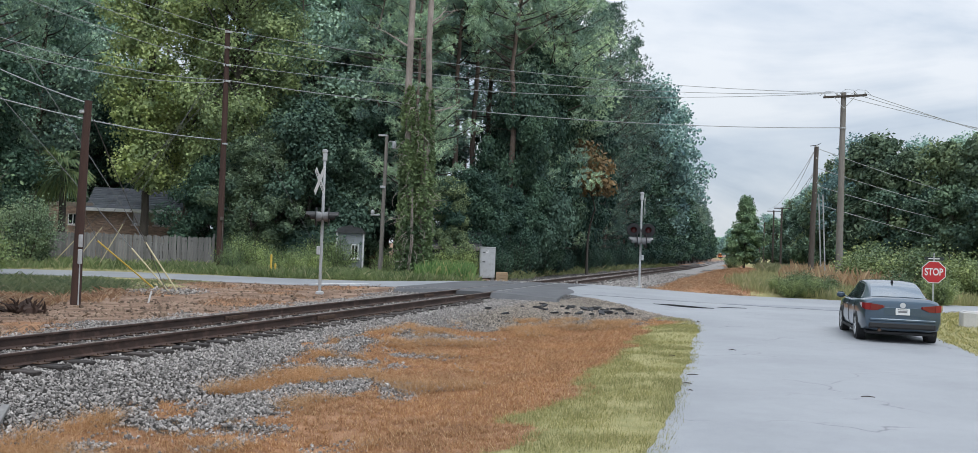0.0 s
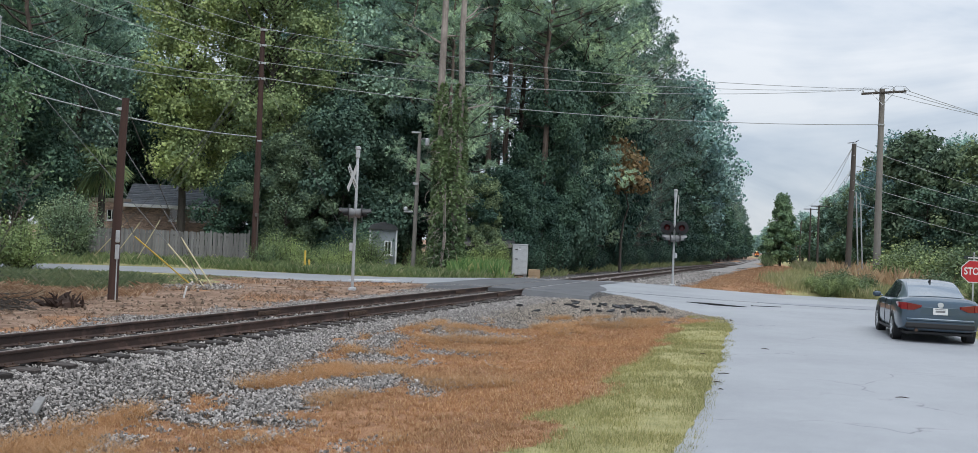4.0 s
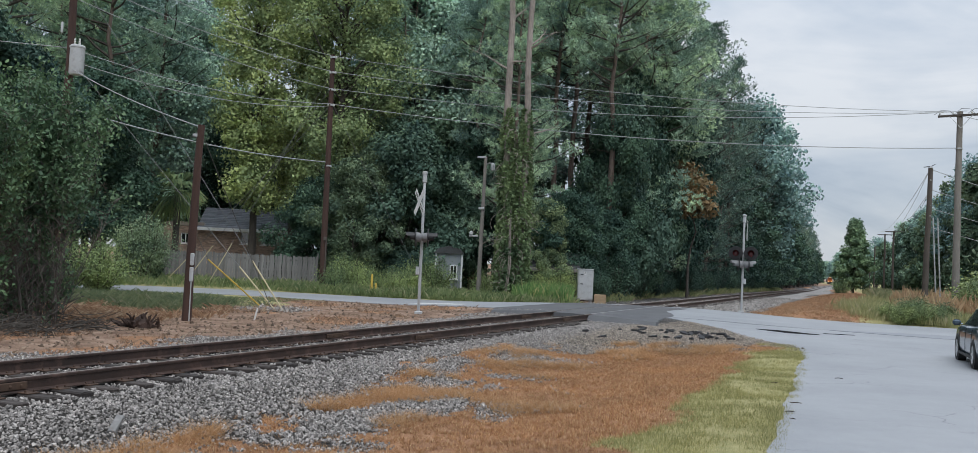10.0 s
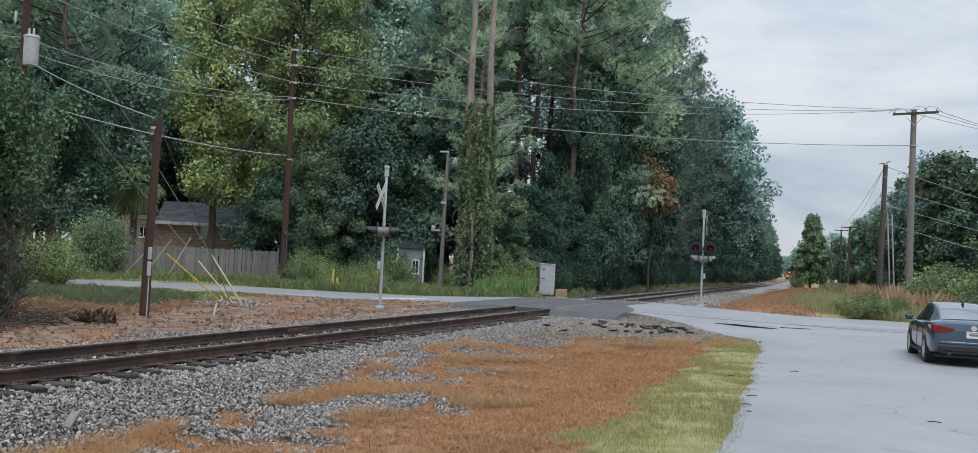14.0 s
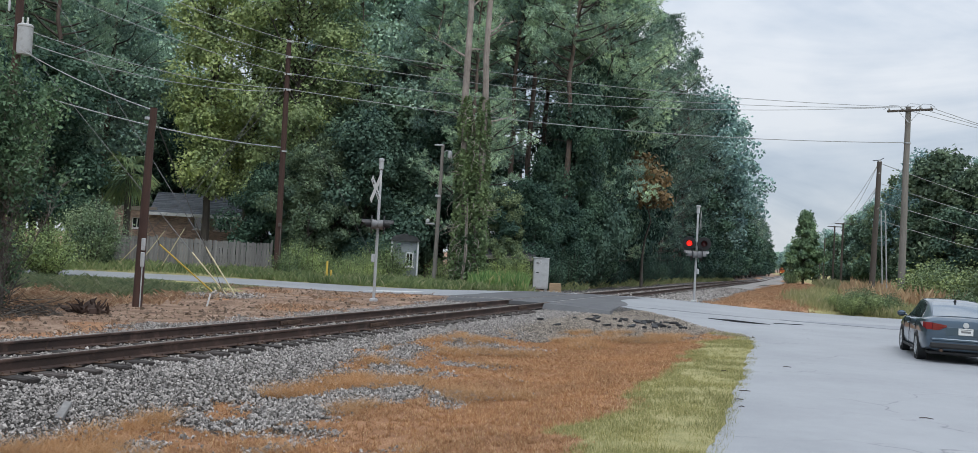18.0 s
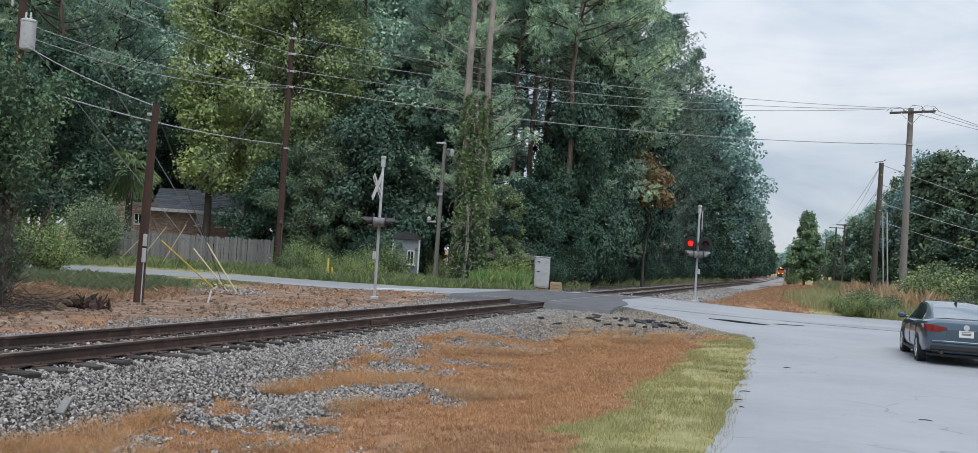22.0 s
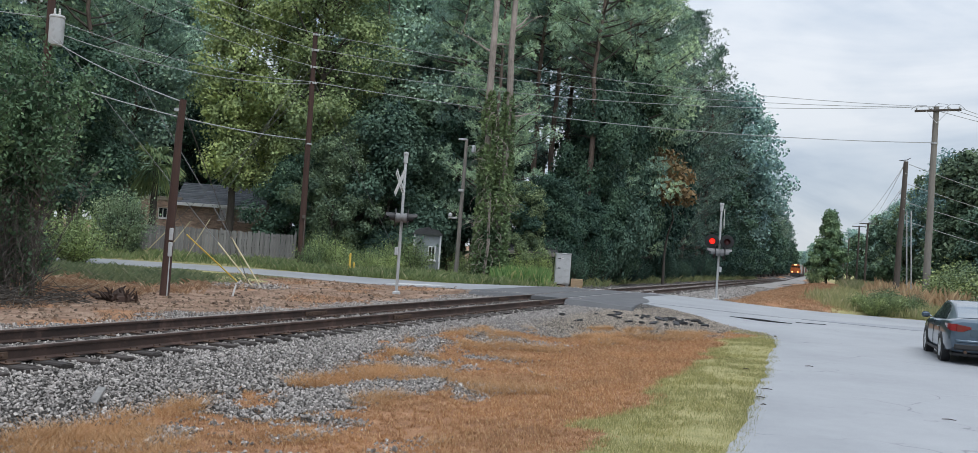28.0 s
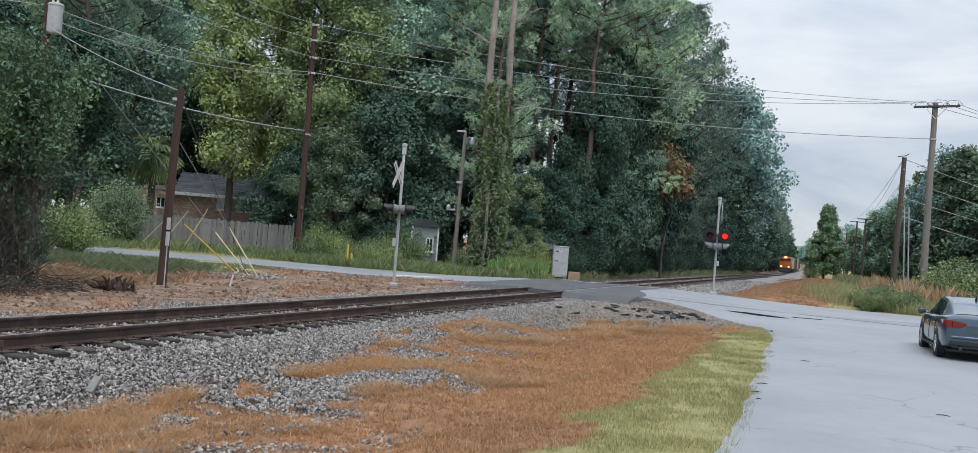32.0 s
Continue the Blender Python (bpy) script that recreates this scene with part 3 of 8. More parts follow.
def build_crossing():
    """Dark asphalt round the rails, with gaps for the wheel flanges."""
    pav = thing("pavement", label="dark new asphalt crossing surface round the rails", category="pavement", kind="structure")
    for name, d0, d1, rag in (("asphalt_panel", -3.3, -0.83, 0), ("asphalt_panel", -0.63, 0.63, None), ("asphalt_panel", 0.83, 3.6, 1)):
        ss = np.arange(15.5, 31.0, 0.3)
        pts0, pts1 = [], []
        for s in ss:
            a = d0 + (0.3 * (vnoise(s, 0, 1.1, 41) - 0.5) if rag == 0 else 0)
            b = d1 + (0.3 * (vnoise(s, 0, 1.3, 42) - 0.5) - 0.9 + 0.5 * ease(16.5, 20, s) - 1.0 * ease(22, 27, s) if rag == 1 else 0)
            pts0.append(at_sd(s, a)), pts1.append(at_sd(s, b))
        keep = [k for k in range(len(ss)) if main_near(pts0[k][0]) - 0.9 < pts0[k][1] < main_far(pts0[k][0]) + 0.3]
        p0, p1 = np.array([pts0[k] for k in keep]), np.array([pts1[k] for k in keep])
        u = np.linspace(0, 1, 9)
        g = p0[:, None, :] * (1 - u)[None, :, None] + p1[:, None, :] * u[None, :, None]
        s, d = track_sd(g[..., 0], g[..., 1])
        z = np.maximum(np.where(np.abs(d) < 0.9, RAIL_Z - 0.012, RAIL_Z - 0.012 - 0.1 * ease(0.9, 3.6, np.abs(d))), ground_z(g[..., 0], g[..., 1]) + 0.035)
        n, k = z.shape
        v = np.concatenate([g, z[..., None]], 2).reshape(-1, 3)
        low = v.copy()
        low[:, 2] -= 0.3
        i = (np.arange(n - 1)[:, None] * k + np.arange(k - 1)[None, :]).ravel()
        f = [np.stack([i, i + 1, i + k + 1, i + k], 1)]
        loop = list(range(k)) + [r * k + k - 1 for r in range(1, n)] + list(range(n * k - 2, (n - 1) * k - 1, -1)) + [r * k for r in range(n - 2, 0, -1)]
        # rim slopes outwards a little
        mid = v[loop].mean(0)
        rim = low[loop].copy()
        if rag is not None:
            out = rim[:, :2] - mid[:2]
            rim[:, :2] += out / np.linalg.norm(out, axis=1, keepdims=True) * 0.25
        base = len(v)
        v = np.concatenate([v, rim])
        L = len(loop)
        f.append(np.array([(loop[(j + 1) % L], loop[j], base + j, base + (j + 1) % L) for j in range(L)])[:, ::-1])
        part(name, np_mesh("asphalt_panel", v, np.concatenate(f), M_PATCH), pav)


build_crossing()


def flat_patch(name, pts, mat, label, lift=0.03):
    """A thin flat patch of irregular outline on the ground."""
    g = Geo()
    n = len(pts)
    vs = [(x, y, gz(x, y) + lift) for x, y in pts] + [(x, y, gz(x, y) + lift - 0.02) for x, y in pts]
    g.add(vs, [tuple(range(n))] + [(k, n + k, n + (k + 1) % n, (k + 1) % n) for k in range(n)])
    return solo(name, g.mesh(name, mat), label, "road marking", kind="structure")


# flat patch: the dark inside of a slot is put into black colour
flat_patch("road_crack", [(6.0, 33.8), (6.9, 33.15), (7.6, 33.1), (8.05, 33.3), (7.5, 33.75), (6.8, 34.05)], M_TAR, "flat black patch standing in for a dark slot in the asphalt")
flat_patch("road_crack", [(8.4, 34.1), (9.5, 34.3), (9.5, 34.42), (8.4, 34.25)], M_TAR, "thin black tar line on the asphalt")
flat_patch("road_patch", [(9.2, 36.6), (12.8, 34.9), (16.3, 35.6), (16.0, 36.4), (12.0, 37.3)], M_ROADPATCH, "slightly darker mended patch of asphalt")
flat_patch("stop_line", [(-7.6, 40.2), (-5.4, 39.9), (-5.2, 41.3), (-7.3, 41.6)], M_PAINT, "faded white stop line")

# ---- railway line ----
M_RAIL = surf("rusty_rail", (0.024, 0.015, 0.012), (0.075, 0.043, 0.033), 1.5, 30, 0.65, 0.1, bump=0.2, dist=0.003, wear=(0.11, 0.066, 0.052))
M_RAILTOP = surf("worn_rail_head", (0.2, 0.15, 0.125), (0.34, 0.28, 0.25), 2.0, 40, 0.42, 0.6, bump=0.05, dist=0.001)
M_TIE = surf("creosote_wood", (0.016, 0.013, 0.012), (0.05, 0.04, 0.035), 1.2, 14, 0.85, bump=0.6, dist=0.012, stretch=(1, 6, 1), piece=0.4, wear=(0.075, 0.062, 0.055))
M_STEEL = surf("rusty_steel", (0.05, 0.03, 0.022), (0.12, 0.075, 0.05), 4, 40, 0.7, 0.3)
track = thing("railway_track", label="single railway track with rusty rails on dark wooden ties in grey ballast", category="railway track", kind="structure")


def rail_mesh(side, s0, s1, step):
    """A flat-bottomed rail swept along the line: a foot, a web and a head with its own polish on top."""
    prof = [(-0.075, -0.185), (0.075, -0.185), (0.075, -0.172), (0.012, -0.15), (0.01, -0.045), (0.036, -0.038), (0.037, -0.012), (0.028, 0.0),
            (-0.028, 0.0), (-0.037, -0.012), (-0.036, -0.038), (-0.01, -0.045), (-0.012, -0.15), (-0.075, -0.172)]
    g = Geo()
    ss = np.arange(s0, s1 + 0.01, step)
    n = len(prof)
    for s in ss:
        x, y, a = track_at(s)
        for u, w in prof:
            dd = side * 0.753 + u
            g.v.append((x + dd * math.cos(a), y - dd * math.sin(a), RAIL_Z - float(fall(s)) + w))
    for k in range(len(ss) - 1):
        for j in range(n):
            g.f.append((k * n + j, (k + 1) * n + j, (k + 1) * n + (j + 1) % n, k * n + (j + 1) % n))
            g.mi.append(1 if j in (7,) else 0)
    g.f += [tuple(range(n)), tuple(range((len(ss) - 1) * n, len(ss) * n))[::-1]]
    g.mi += [0, 0]
    return g.mesh("rail", M_RAIL, M_RAILTOP)


for side in (-1, 1):
    part("rail", rail_mesh(side, -30, 1000, 3.0), track, "rusty steel rail with a worn head")
    for s in (-6.2 + 0.7 * side, 5.4 + 0.7 * side, 17.0):
        x, y, a = track_at(s)
        for off in (-0.03, 0.03):
            g = Geo()
            g.box((0, 0, 0), (0.03, 0.92, 0.1), chamfer=0.008)
            for b in (-0.36, -0.2, 0.2, 0.36):
                g.box((0.02 * np.sign(off), b, 0), (0.03, 0.035, 0.035), chamfer=0.008)
            part("joint_bar", g.mesh("joint_bar", M_STEEL), track, m=pose(*at_sd(s, side * 0.753 + off), RAIL_Z - 0.1, 0, 0, -math.degrees(a)))


TIE_S = [-16.0]
while TIE_S[-1] < 330:
    TIE_S.append(TIE_S[-1] + 0.52 + 0.06 * (0.5 - math.sin(len(TIE_S) * 12.9898) * 0.5))
TIE_S = np.array(TIE_S)


def tie_meshes():
    r, out = random.Random(5), []
    for k in range(4):
        g = Geo()
        w, L = 0.2 + 0.02 * r.random(), 2.62
        g.box((0, 0, -0.08), (L, w, 0.17), chamfer=0.018)
        g.v = [(x + r.uniform(-0.012, 0.012), y + r.uniform(-0.008, 0.008), z + r.uniform(-0.007, 0.004)) for x, y, z in g.v]
        out.append(g.mesh("tie", M_TIE))
    g = Geo()
    g.box((0, 0, 0), (0.36, 0.19, 0.016), chamfer=0.004)
    for u, w in ((-0.1, 0.06), (0.1, -0.06), (0.11, 0.06), (-0.11, -0.06)):
        g.box((u, w, 0.02), (0.025, 0.022, 0.035), chamfer=0.005)
    return out, g.mesh("tie_plate", M_STEEL)


def build_ties():
    r = random.Random(12)
    ties, plate = tie_meshes()
    count, rest = 0, []
    for s in TIE_S:
        if not 17.2 < s < 29.2:
            x, y, a = track_at(s)
            m = pose(x, y, RAIL_Z - float(fall(s)) - 0.19 + r.uniform(-0.008, 0.004), r.uniform(-0.6, 0.6), r.uniform(-0.4, 0.4), -math.degrees(a) + r.uniform(-1.2, 1.2))
            m = m @ Matrix.Translation((r.uniform(-0.09, 0.09), 0, 0))
            if s < 110:
                t = part("tie", ties[count % 4], track, m=m)
                count += 1
                if s < 15:
                    for side in (-1, 1):
                        part("tie_plate", plate, t, m=pose(side * 0.753, 0, 0.012))
            else:
                rest.append(Matrix.Translation((0, 0, -0.06)) @ m)
    g = Geo()
    for m in rest:
        g.box((0, 0, -0.08), (2.6, 0.23, 0.17), m)
    tagged(part("ties", g.mesh("ties", M_TIE), track), kind="stuff")


# ---- ballast stones ----
M_STONE = surf("granite_ballast", (0.14, 0.129, 0.12), (0.43, 0.398, 0.37), 8.0, 40, 0.9, bump=0.4, dist=0.004, island=0.6)
M_STONE_TAN = surf("sandy_gravel", (0.17, 0.145, 0.12), (0.46, 0.4, 0.335), 6.0, 40, 0.9, bump=0.4, dist=0.004, island=0.65)


def scatter(n, box, weight, rng):
    """Places in a box (s0, s1, d0, d1 along the line) kept by a weight from 0 to 1."""
    s, d = rng.uniform(box[0], box[1], n), rng.uniform(box[2], box[3], n)
    x, y, a = track_at(s)
    x, y = x + d * np.cos(a), y - d * np.sin(a)
    inside, _ = road_in(x, y, -1.2)
    keep = (rng.random(n) < weight(x, y, s, d)) & (inside < 0.02)
    return x[keep], y[keep]


def stones_mesh(name, x, y, size, rng, sink=0.5, mat=None):
    """Broken stones: eight-sided lumps pulled out of shape, each turned its own way."""
    n = len(x)
    base = np.array([(1, 0, 0), (0, 1, 0), (-1, 0, 0), (0, -1, 0), (0, 0, 1), (0, 0, -1)], float)
    v = base[None] * rng.uniform(0.85, 1.1, (n, 6, 1)) + rng.normal(size=(n, 6, 3)) * 0.16
    v *= rng.uniform(0.72, 1.2, (n, 1, 3))
    q = rng.normal(size=(n, 4))
    q /= np.linalg.norm(q, axis=1, keepdims=True)
    w, a, b, c = q.T
    R = np.stack([1 - 2 * (b * b + c * c), 2 * (a * b - w * c), 2 * (a * c + w * b), 2 * (a * b + w * c), 1 - 2 * (a * a + c * c), 2 * (b * c - w * a),
                  2 * (a * c - w * b), 2 * (b * c + w * a), 1 - 2 * (a * a + b * b)], 1).reshape(n, 3, 3)
    v = np.einsum("nij,nkj->nki", R, v) * (size[:, None, None] * 0.5)
    v += np.stack([x, y, ground_z(x, y) + size * sink * rng.uniform(-0.4, 1.5, n)], 1)[:, None, :]
    f = np.array([(0, 1, 4), (1, 2, 4), (2, 3, 4), (3, 0, 4), (1, 0, 5), (2, 1, 5), (3, 2, 5), (0, 3, 5)])
    F = (f[None] + (np.arange(n) * 6)[:, None, None]).reshape(-1, 3)
    me = np_mesh(name, v.reshape(-1, 3), F, mat or M_STONE)
    return me


def build_ballast():
    rng = np.random.default_rng(3)

    def w(x, y, s, d):
        # none on the ties' middles and beside the rails, where wood and plates show
        g = gravel_at(x, y)
        return np.where(np.abs(np.abs(d) - 0.753) < 0.1, 0.0, g) * np.where((np.abs(d) < 1.42) & (np.abs(s[:, None] - TIE_S[None, :200]).min(1) < 0.155), 0.02, 1.0)

    x, y = scatter(330000, (-12, 20.5, -3.6, 9.5), w, rng)
    sz = np.clip(rng.lognormal(math.log(0.038), 0.24, len(x)), 0.024, 0.085)
    s, d = track_sd(x, y)
    sandy = ease(7.5, 11.5, s + 3 * (vnoise(x, y, 1.2, 33) - 0.5)) * ease(1.8, 3.0, d) > rng.random(len(x))
    solo("ballast", stones_mesh("ballast", x[~sandy], y[~sandy], sz[~sandy], rng), "grey crushed stone ballast beside the track", "gravel", kind="stuff")
    solo("gravel", stones_mesh("gravel", x[sandy], y[sandy], sz[sandy] * 0.8, rng, mat=M_STONE_TAN), "sandy beige gravel spread beside the crossing", "gravel", kind="stuff")
    x, y = scatter(26000, (28.5, 75, -2.6, 5.2), w, rng)
    sz = np.clip(rng.lognormal(math.log(0.075), 0.25, len(x)), 0.03, 0.13)
    solo("ballast", stones_mesh("ballast", x, y, sz, rng), "grey crushed stone ballast beyond the crossing", "gravel", kind="stuff")


build_ballast()
# Brown litter sheet, darkened so its colour holds the shade under the wood
M_LITTER_SHADE = surf("shaded_leaf_litter", (0.022, 0.015, 0.012), (0.085, 0.055, 0.042), 1.2, 25, 0.95, bump=0.8, dist=0.04)
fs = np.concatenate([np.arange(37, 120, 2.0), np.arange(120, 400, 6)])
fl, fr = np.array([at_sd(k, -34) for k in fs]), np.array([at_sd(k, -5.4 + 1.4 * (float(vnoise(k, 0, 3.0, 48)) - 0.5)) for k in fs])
solo("forest_floor", strip_mesh("forest_floor", fl, fr, M_LITTER_SHADE, 12, 0.05, 0.3), "brown leaf litter sheet with the wood's shade in its colour", "ground", kind="structure")
M_BED = surf("ballast_bed", (0.13, 0.124, 0.12), (0.4, 0.38, 0.362), 9.0, 45, 0.95, bump=0.8, dist=0.03)
bs = np.concatenate([np.arange(33, 120, 1.5), np.arange(120, 520, 5)])
bl, br = np.array([at_sd(k, -2.3) for k in bs]), np.array([at_sd(k, 4.3 + 0.8 * (float(vnoise(k, 0, 4.0, 47)) - 0.5)) for k in bs])
solo("ballast_bed", strip_mesh("ballast_bed", bl, br, M_BED, 12, 0.03, 0.3), "grey ballast bed under the track beyond the crossing", "gravel", kind="structure")


def build_debris():
    """Chips of wood, bark and stone strewn over the bare dirt lot."""
    rng = np.random.default_rng(9)
    M_CHIP = surf("brown_debris", (0.07, 0.045, 0.03), (0.3, 0.22, 0.16), 3.0, 40, 0.95, island=0.6)
    x, y = scatter(15000, (-14, 24, -15, -3.0), lambda x, y, s, d: 0.25 + 0.75 * ease(0.45, 0.6, vnoise(x, y, 1.4, 91)), rng)
    sz = np.clip(rng.lognormal(math.log(0.05), 0.45, len(x)), 0.02, 0.2)
    solo("debris", stones_mesh("debris", x, y, sz, rng, 0.15, M_CHIP), "brown chips of wood and bark on bare dirt", "debris", kind="stuff")
    a, b = rng.normal(-10.6, 0.55, 900), rng.normal(31.4, 0.5, 900)
    sz = np.clip(rng.lognormal(math.log(0.06), 0.3, 900), 0.03, 0.14)
    solo("gravel_heap", stones_mesh("gravel_heap", a, b, sz, rng, 0.8), "small heap of pale gravel round the guy anchor", "gravel", kind="stuff")


build_debris()

# ---- trees and shrubs ----
M_BARK_PINE = surf("pine_bark", (0.075, 0.055, 0.045), (0.21, 0.16, 0.135), 1.4, 9, 0.95, bump=0.9, dist=0.04, stretch=(1, 1, 0.35))
M_BARK = surf("grey_bark", (0.035, 0.03, 0.026), (0.1, 0.088, 0.075), 1.2, 10, 0.95, bump=0.8, dist=0.03, stretch=(1, 1, 0.4))
M_BARK_PALE = surf("pale_bark", (0.15, 0.128, 0.112), (0.37, 0.32, 0.285), 2.5, 14, 0.95, bump=0.8, dist=0.03, stretch=(1, 1, 0.35))
M_STEM = surf("grey_twig_bark", (0.06, 0.052, 0.046), (0.17, 0.152, 0.135), 2.5, 14, 0.95, bump=0.5, dist=0.01)
# Needle and tree leaf colours hold extra blue in place of haze
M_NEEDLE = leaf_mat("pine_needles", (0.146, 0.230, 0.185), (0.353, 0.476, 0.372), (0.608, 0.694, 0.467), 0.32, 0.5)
# Dark green leaves, darkened further: understorey shade is put into the colour
M_LEAF_DARK_SHADE = leaf_mat("dark_shade_leaves", (0.019, 0.043, 0.035), (0.070, 0.124, 0.095), (0.139, 0.207, 0.143), 0.22, 0.5)
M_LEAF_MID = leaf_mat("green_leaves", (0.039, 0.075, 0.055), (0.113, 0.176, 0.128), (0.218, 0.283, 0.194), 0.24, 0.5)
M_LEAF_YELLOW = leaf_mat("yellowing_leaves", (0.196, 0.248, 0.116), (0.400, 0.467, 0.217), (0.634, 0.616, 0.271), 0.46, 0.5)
# Light green of saplings; on the far wood this paleness stands in for haze
M_LEAF_LIGHT_HAZE = leaf_mat("light_hazed_leaves", (0.079, 0.118, 0.078), (0.173, 0.229, 0.144), (0.266, 0.318, 0.195), 0.4, 0.5)
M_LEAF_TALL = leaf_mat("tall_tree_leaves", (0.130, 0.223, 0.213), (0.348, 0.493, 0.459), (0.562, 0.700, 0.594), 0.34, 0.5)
# Darker copy of the needles: shade on pines further back put into the colour
M_NEEDLE_SHADED = leaf_mat("shaded_pine_needles", (0.05, 0.095, 0.085), (0.17, 0.245, 0.21), (0.33, 0.4, 0.31), 0.24, 0.5)
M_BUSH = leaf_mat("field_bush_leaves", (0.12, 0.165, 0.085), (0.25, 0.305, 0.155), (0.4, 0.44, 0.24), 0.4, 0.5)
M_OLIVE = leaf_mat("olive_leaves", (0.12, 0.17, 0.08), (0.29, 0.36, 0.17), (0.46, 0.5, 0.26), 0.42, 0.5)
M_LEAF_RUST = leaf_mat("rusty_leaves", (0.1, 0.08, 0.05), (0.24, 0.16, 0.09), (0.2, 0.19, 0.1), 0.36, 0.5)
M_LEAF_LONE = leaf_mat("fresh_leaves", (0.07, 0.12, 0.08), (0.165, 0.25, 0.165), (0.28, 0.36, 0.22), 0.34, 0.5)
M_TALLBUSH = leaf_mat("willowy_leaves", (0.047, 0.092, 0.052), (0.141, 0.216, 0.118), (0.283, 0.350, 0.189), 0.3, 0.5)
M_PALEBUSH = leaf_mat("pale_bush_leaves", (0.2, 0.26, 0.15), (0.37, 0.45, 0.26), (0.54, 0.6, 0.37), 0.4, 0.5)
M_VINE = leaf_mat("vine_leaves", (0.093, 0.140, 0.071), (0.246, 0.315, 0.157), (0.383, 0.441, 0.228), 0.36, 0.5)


def unit(rng, n):
    v = rng.normal(size=(n, 3))
    return v / np.linalg.norm(v, axis=1, keepdims=True)


def leaf_quads(c, size, rng, lie=0.5, long=1.5, out=None):
    """A leaf at each place: a pointed four-cornered blade, folded a little along its rib; with out, leaves face out of their spray."""
    n = len(c)
    nrm = unit(rng, n)
    if out is None:
        nrm[:, 2] = np.abs(nrm[:, 2]) + lie
    else:
        nrm = nrm * 0.6 + out * 0.85 + np.array((0, 0, lie))
    nrm /= np.linalg.norm(nrm, axis=1, keepdims=True)
    a = np.cross(nrm, unit(rng, n))
    a /= np.linalg.norm(a, axis=1, keepdims=True)
    b = np.cross(nrm, a)
    s = (np.asarray(size) * rng.uniform(0.65, 1.3, n))[:, None]
    tip, side = a * s * 0.5 * long, b * s * 0.5
    droop = nrm * s * 0.16
    v = np.stack([c - tip, c + side - droop * 0.4, c + tip - droop, c - side - droop * 0.4], 1).reshape(-1, 3)
    return v, np.arange(4 * n).reshape(-1, 4)


def needle_tufts(c, out, size, rng, blades=9):
    """Tufts of long needles: thin blades that fan out from a twig's end."""
    n = len(c)
    d = unit(rng, n * blades).reshape(n, blades, 3) * 0.9 + out[:, None, :] * 0.7 + np.array((0, 0, 0.25))
    d /= np.linalg.norm(d, axis=2, keepdims=True)
    L = (np.asarray(size)[:, None] * rng.uniform(0.6, 1.15, (n, blades)))[..., None]
    side = np.cross(d, unit(rng, n * blades).reshape(n, blades, 3))
    side /= np.linalg.norm(side, axis=2, keepdims=True)
    w = L * 0.085
    o = c[:, None, :]
    v = np.stack([o + d * L * 0.08, o + d * L * 0.6 + side * w, o + d * L, o + d * L * 0.6 - side * w], 2).reshape(-1, 3)
    return v, np.arange(len(v)).reshape(-1, 4)


def limb_points(p0, d, length, r, n=5, bend=0.25, rise=0.15):
    pts, p, d = [Vector(p0)], Vector(p0), Vector(d).normalized()
    for k in range(n):
        d = (d + Vector((r.uniform(-bend, bend), r.uniform(-bend, bend), r.uniform(-bend, bend) * 0.6 + rise))).normalized()
        p = p + d * (length / n)
        pts.append(p.copy())
    return pts


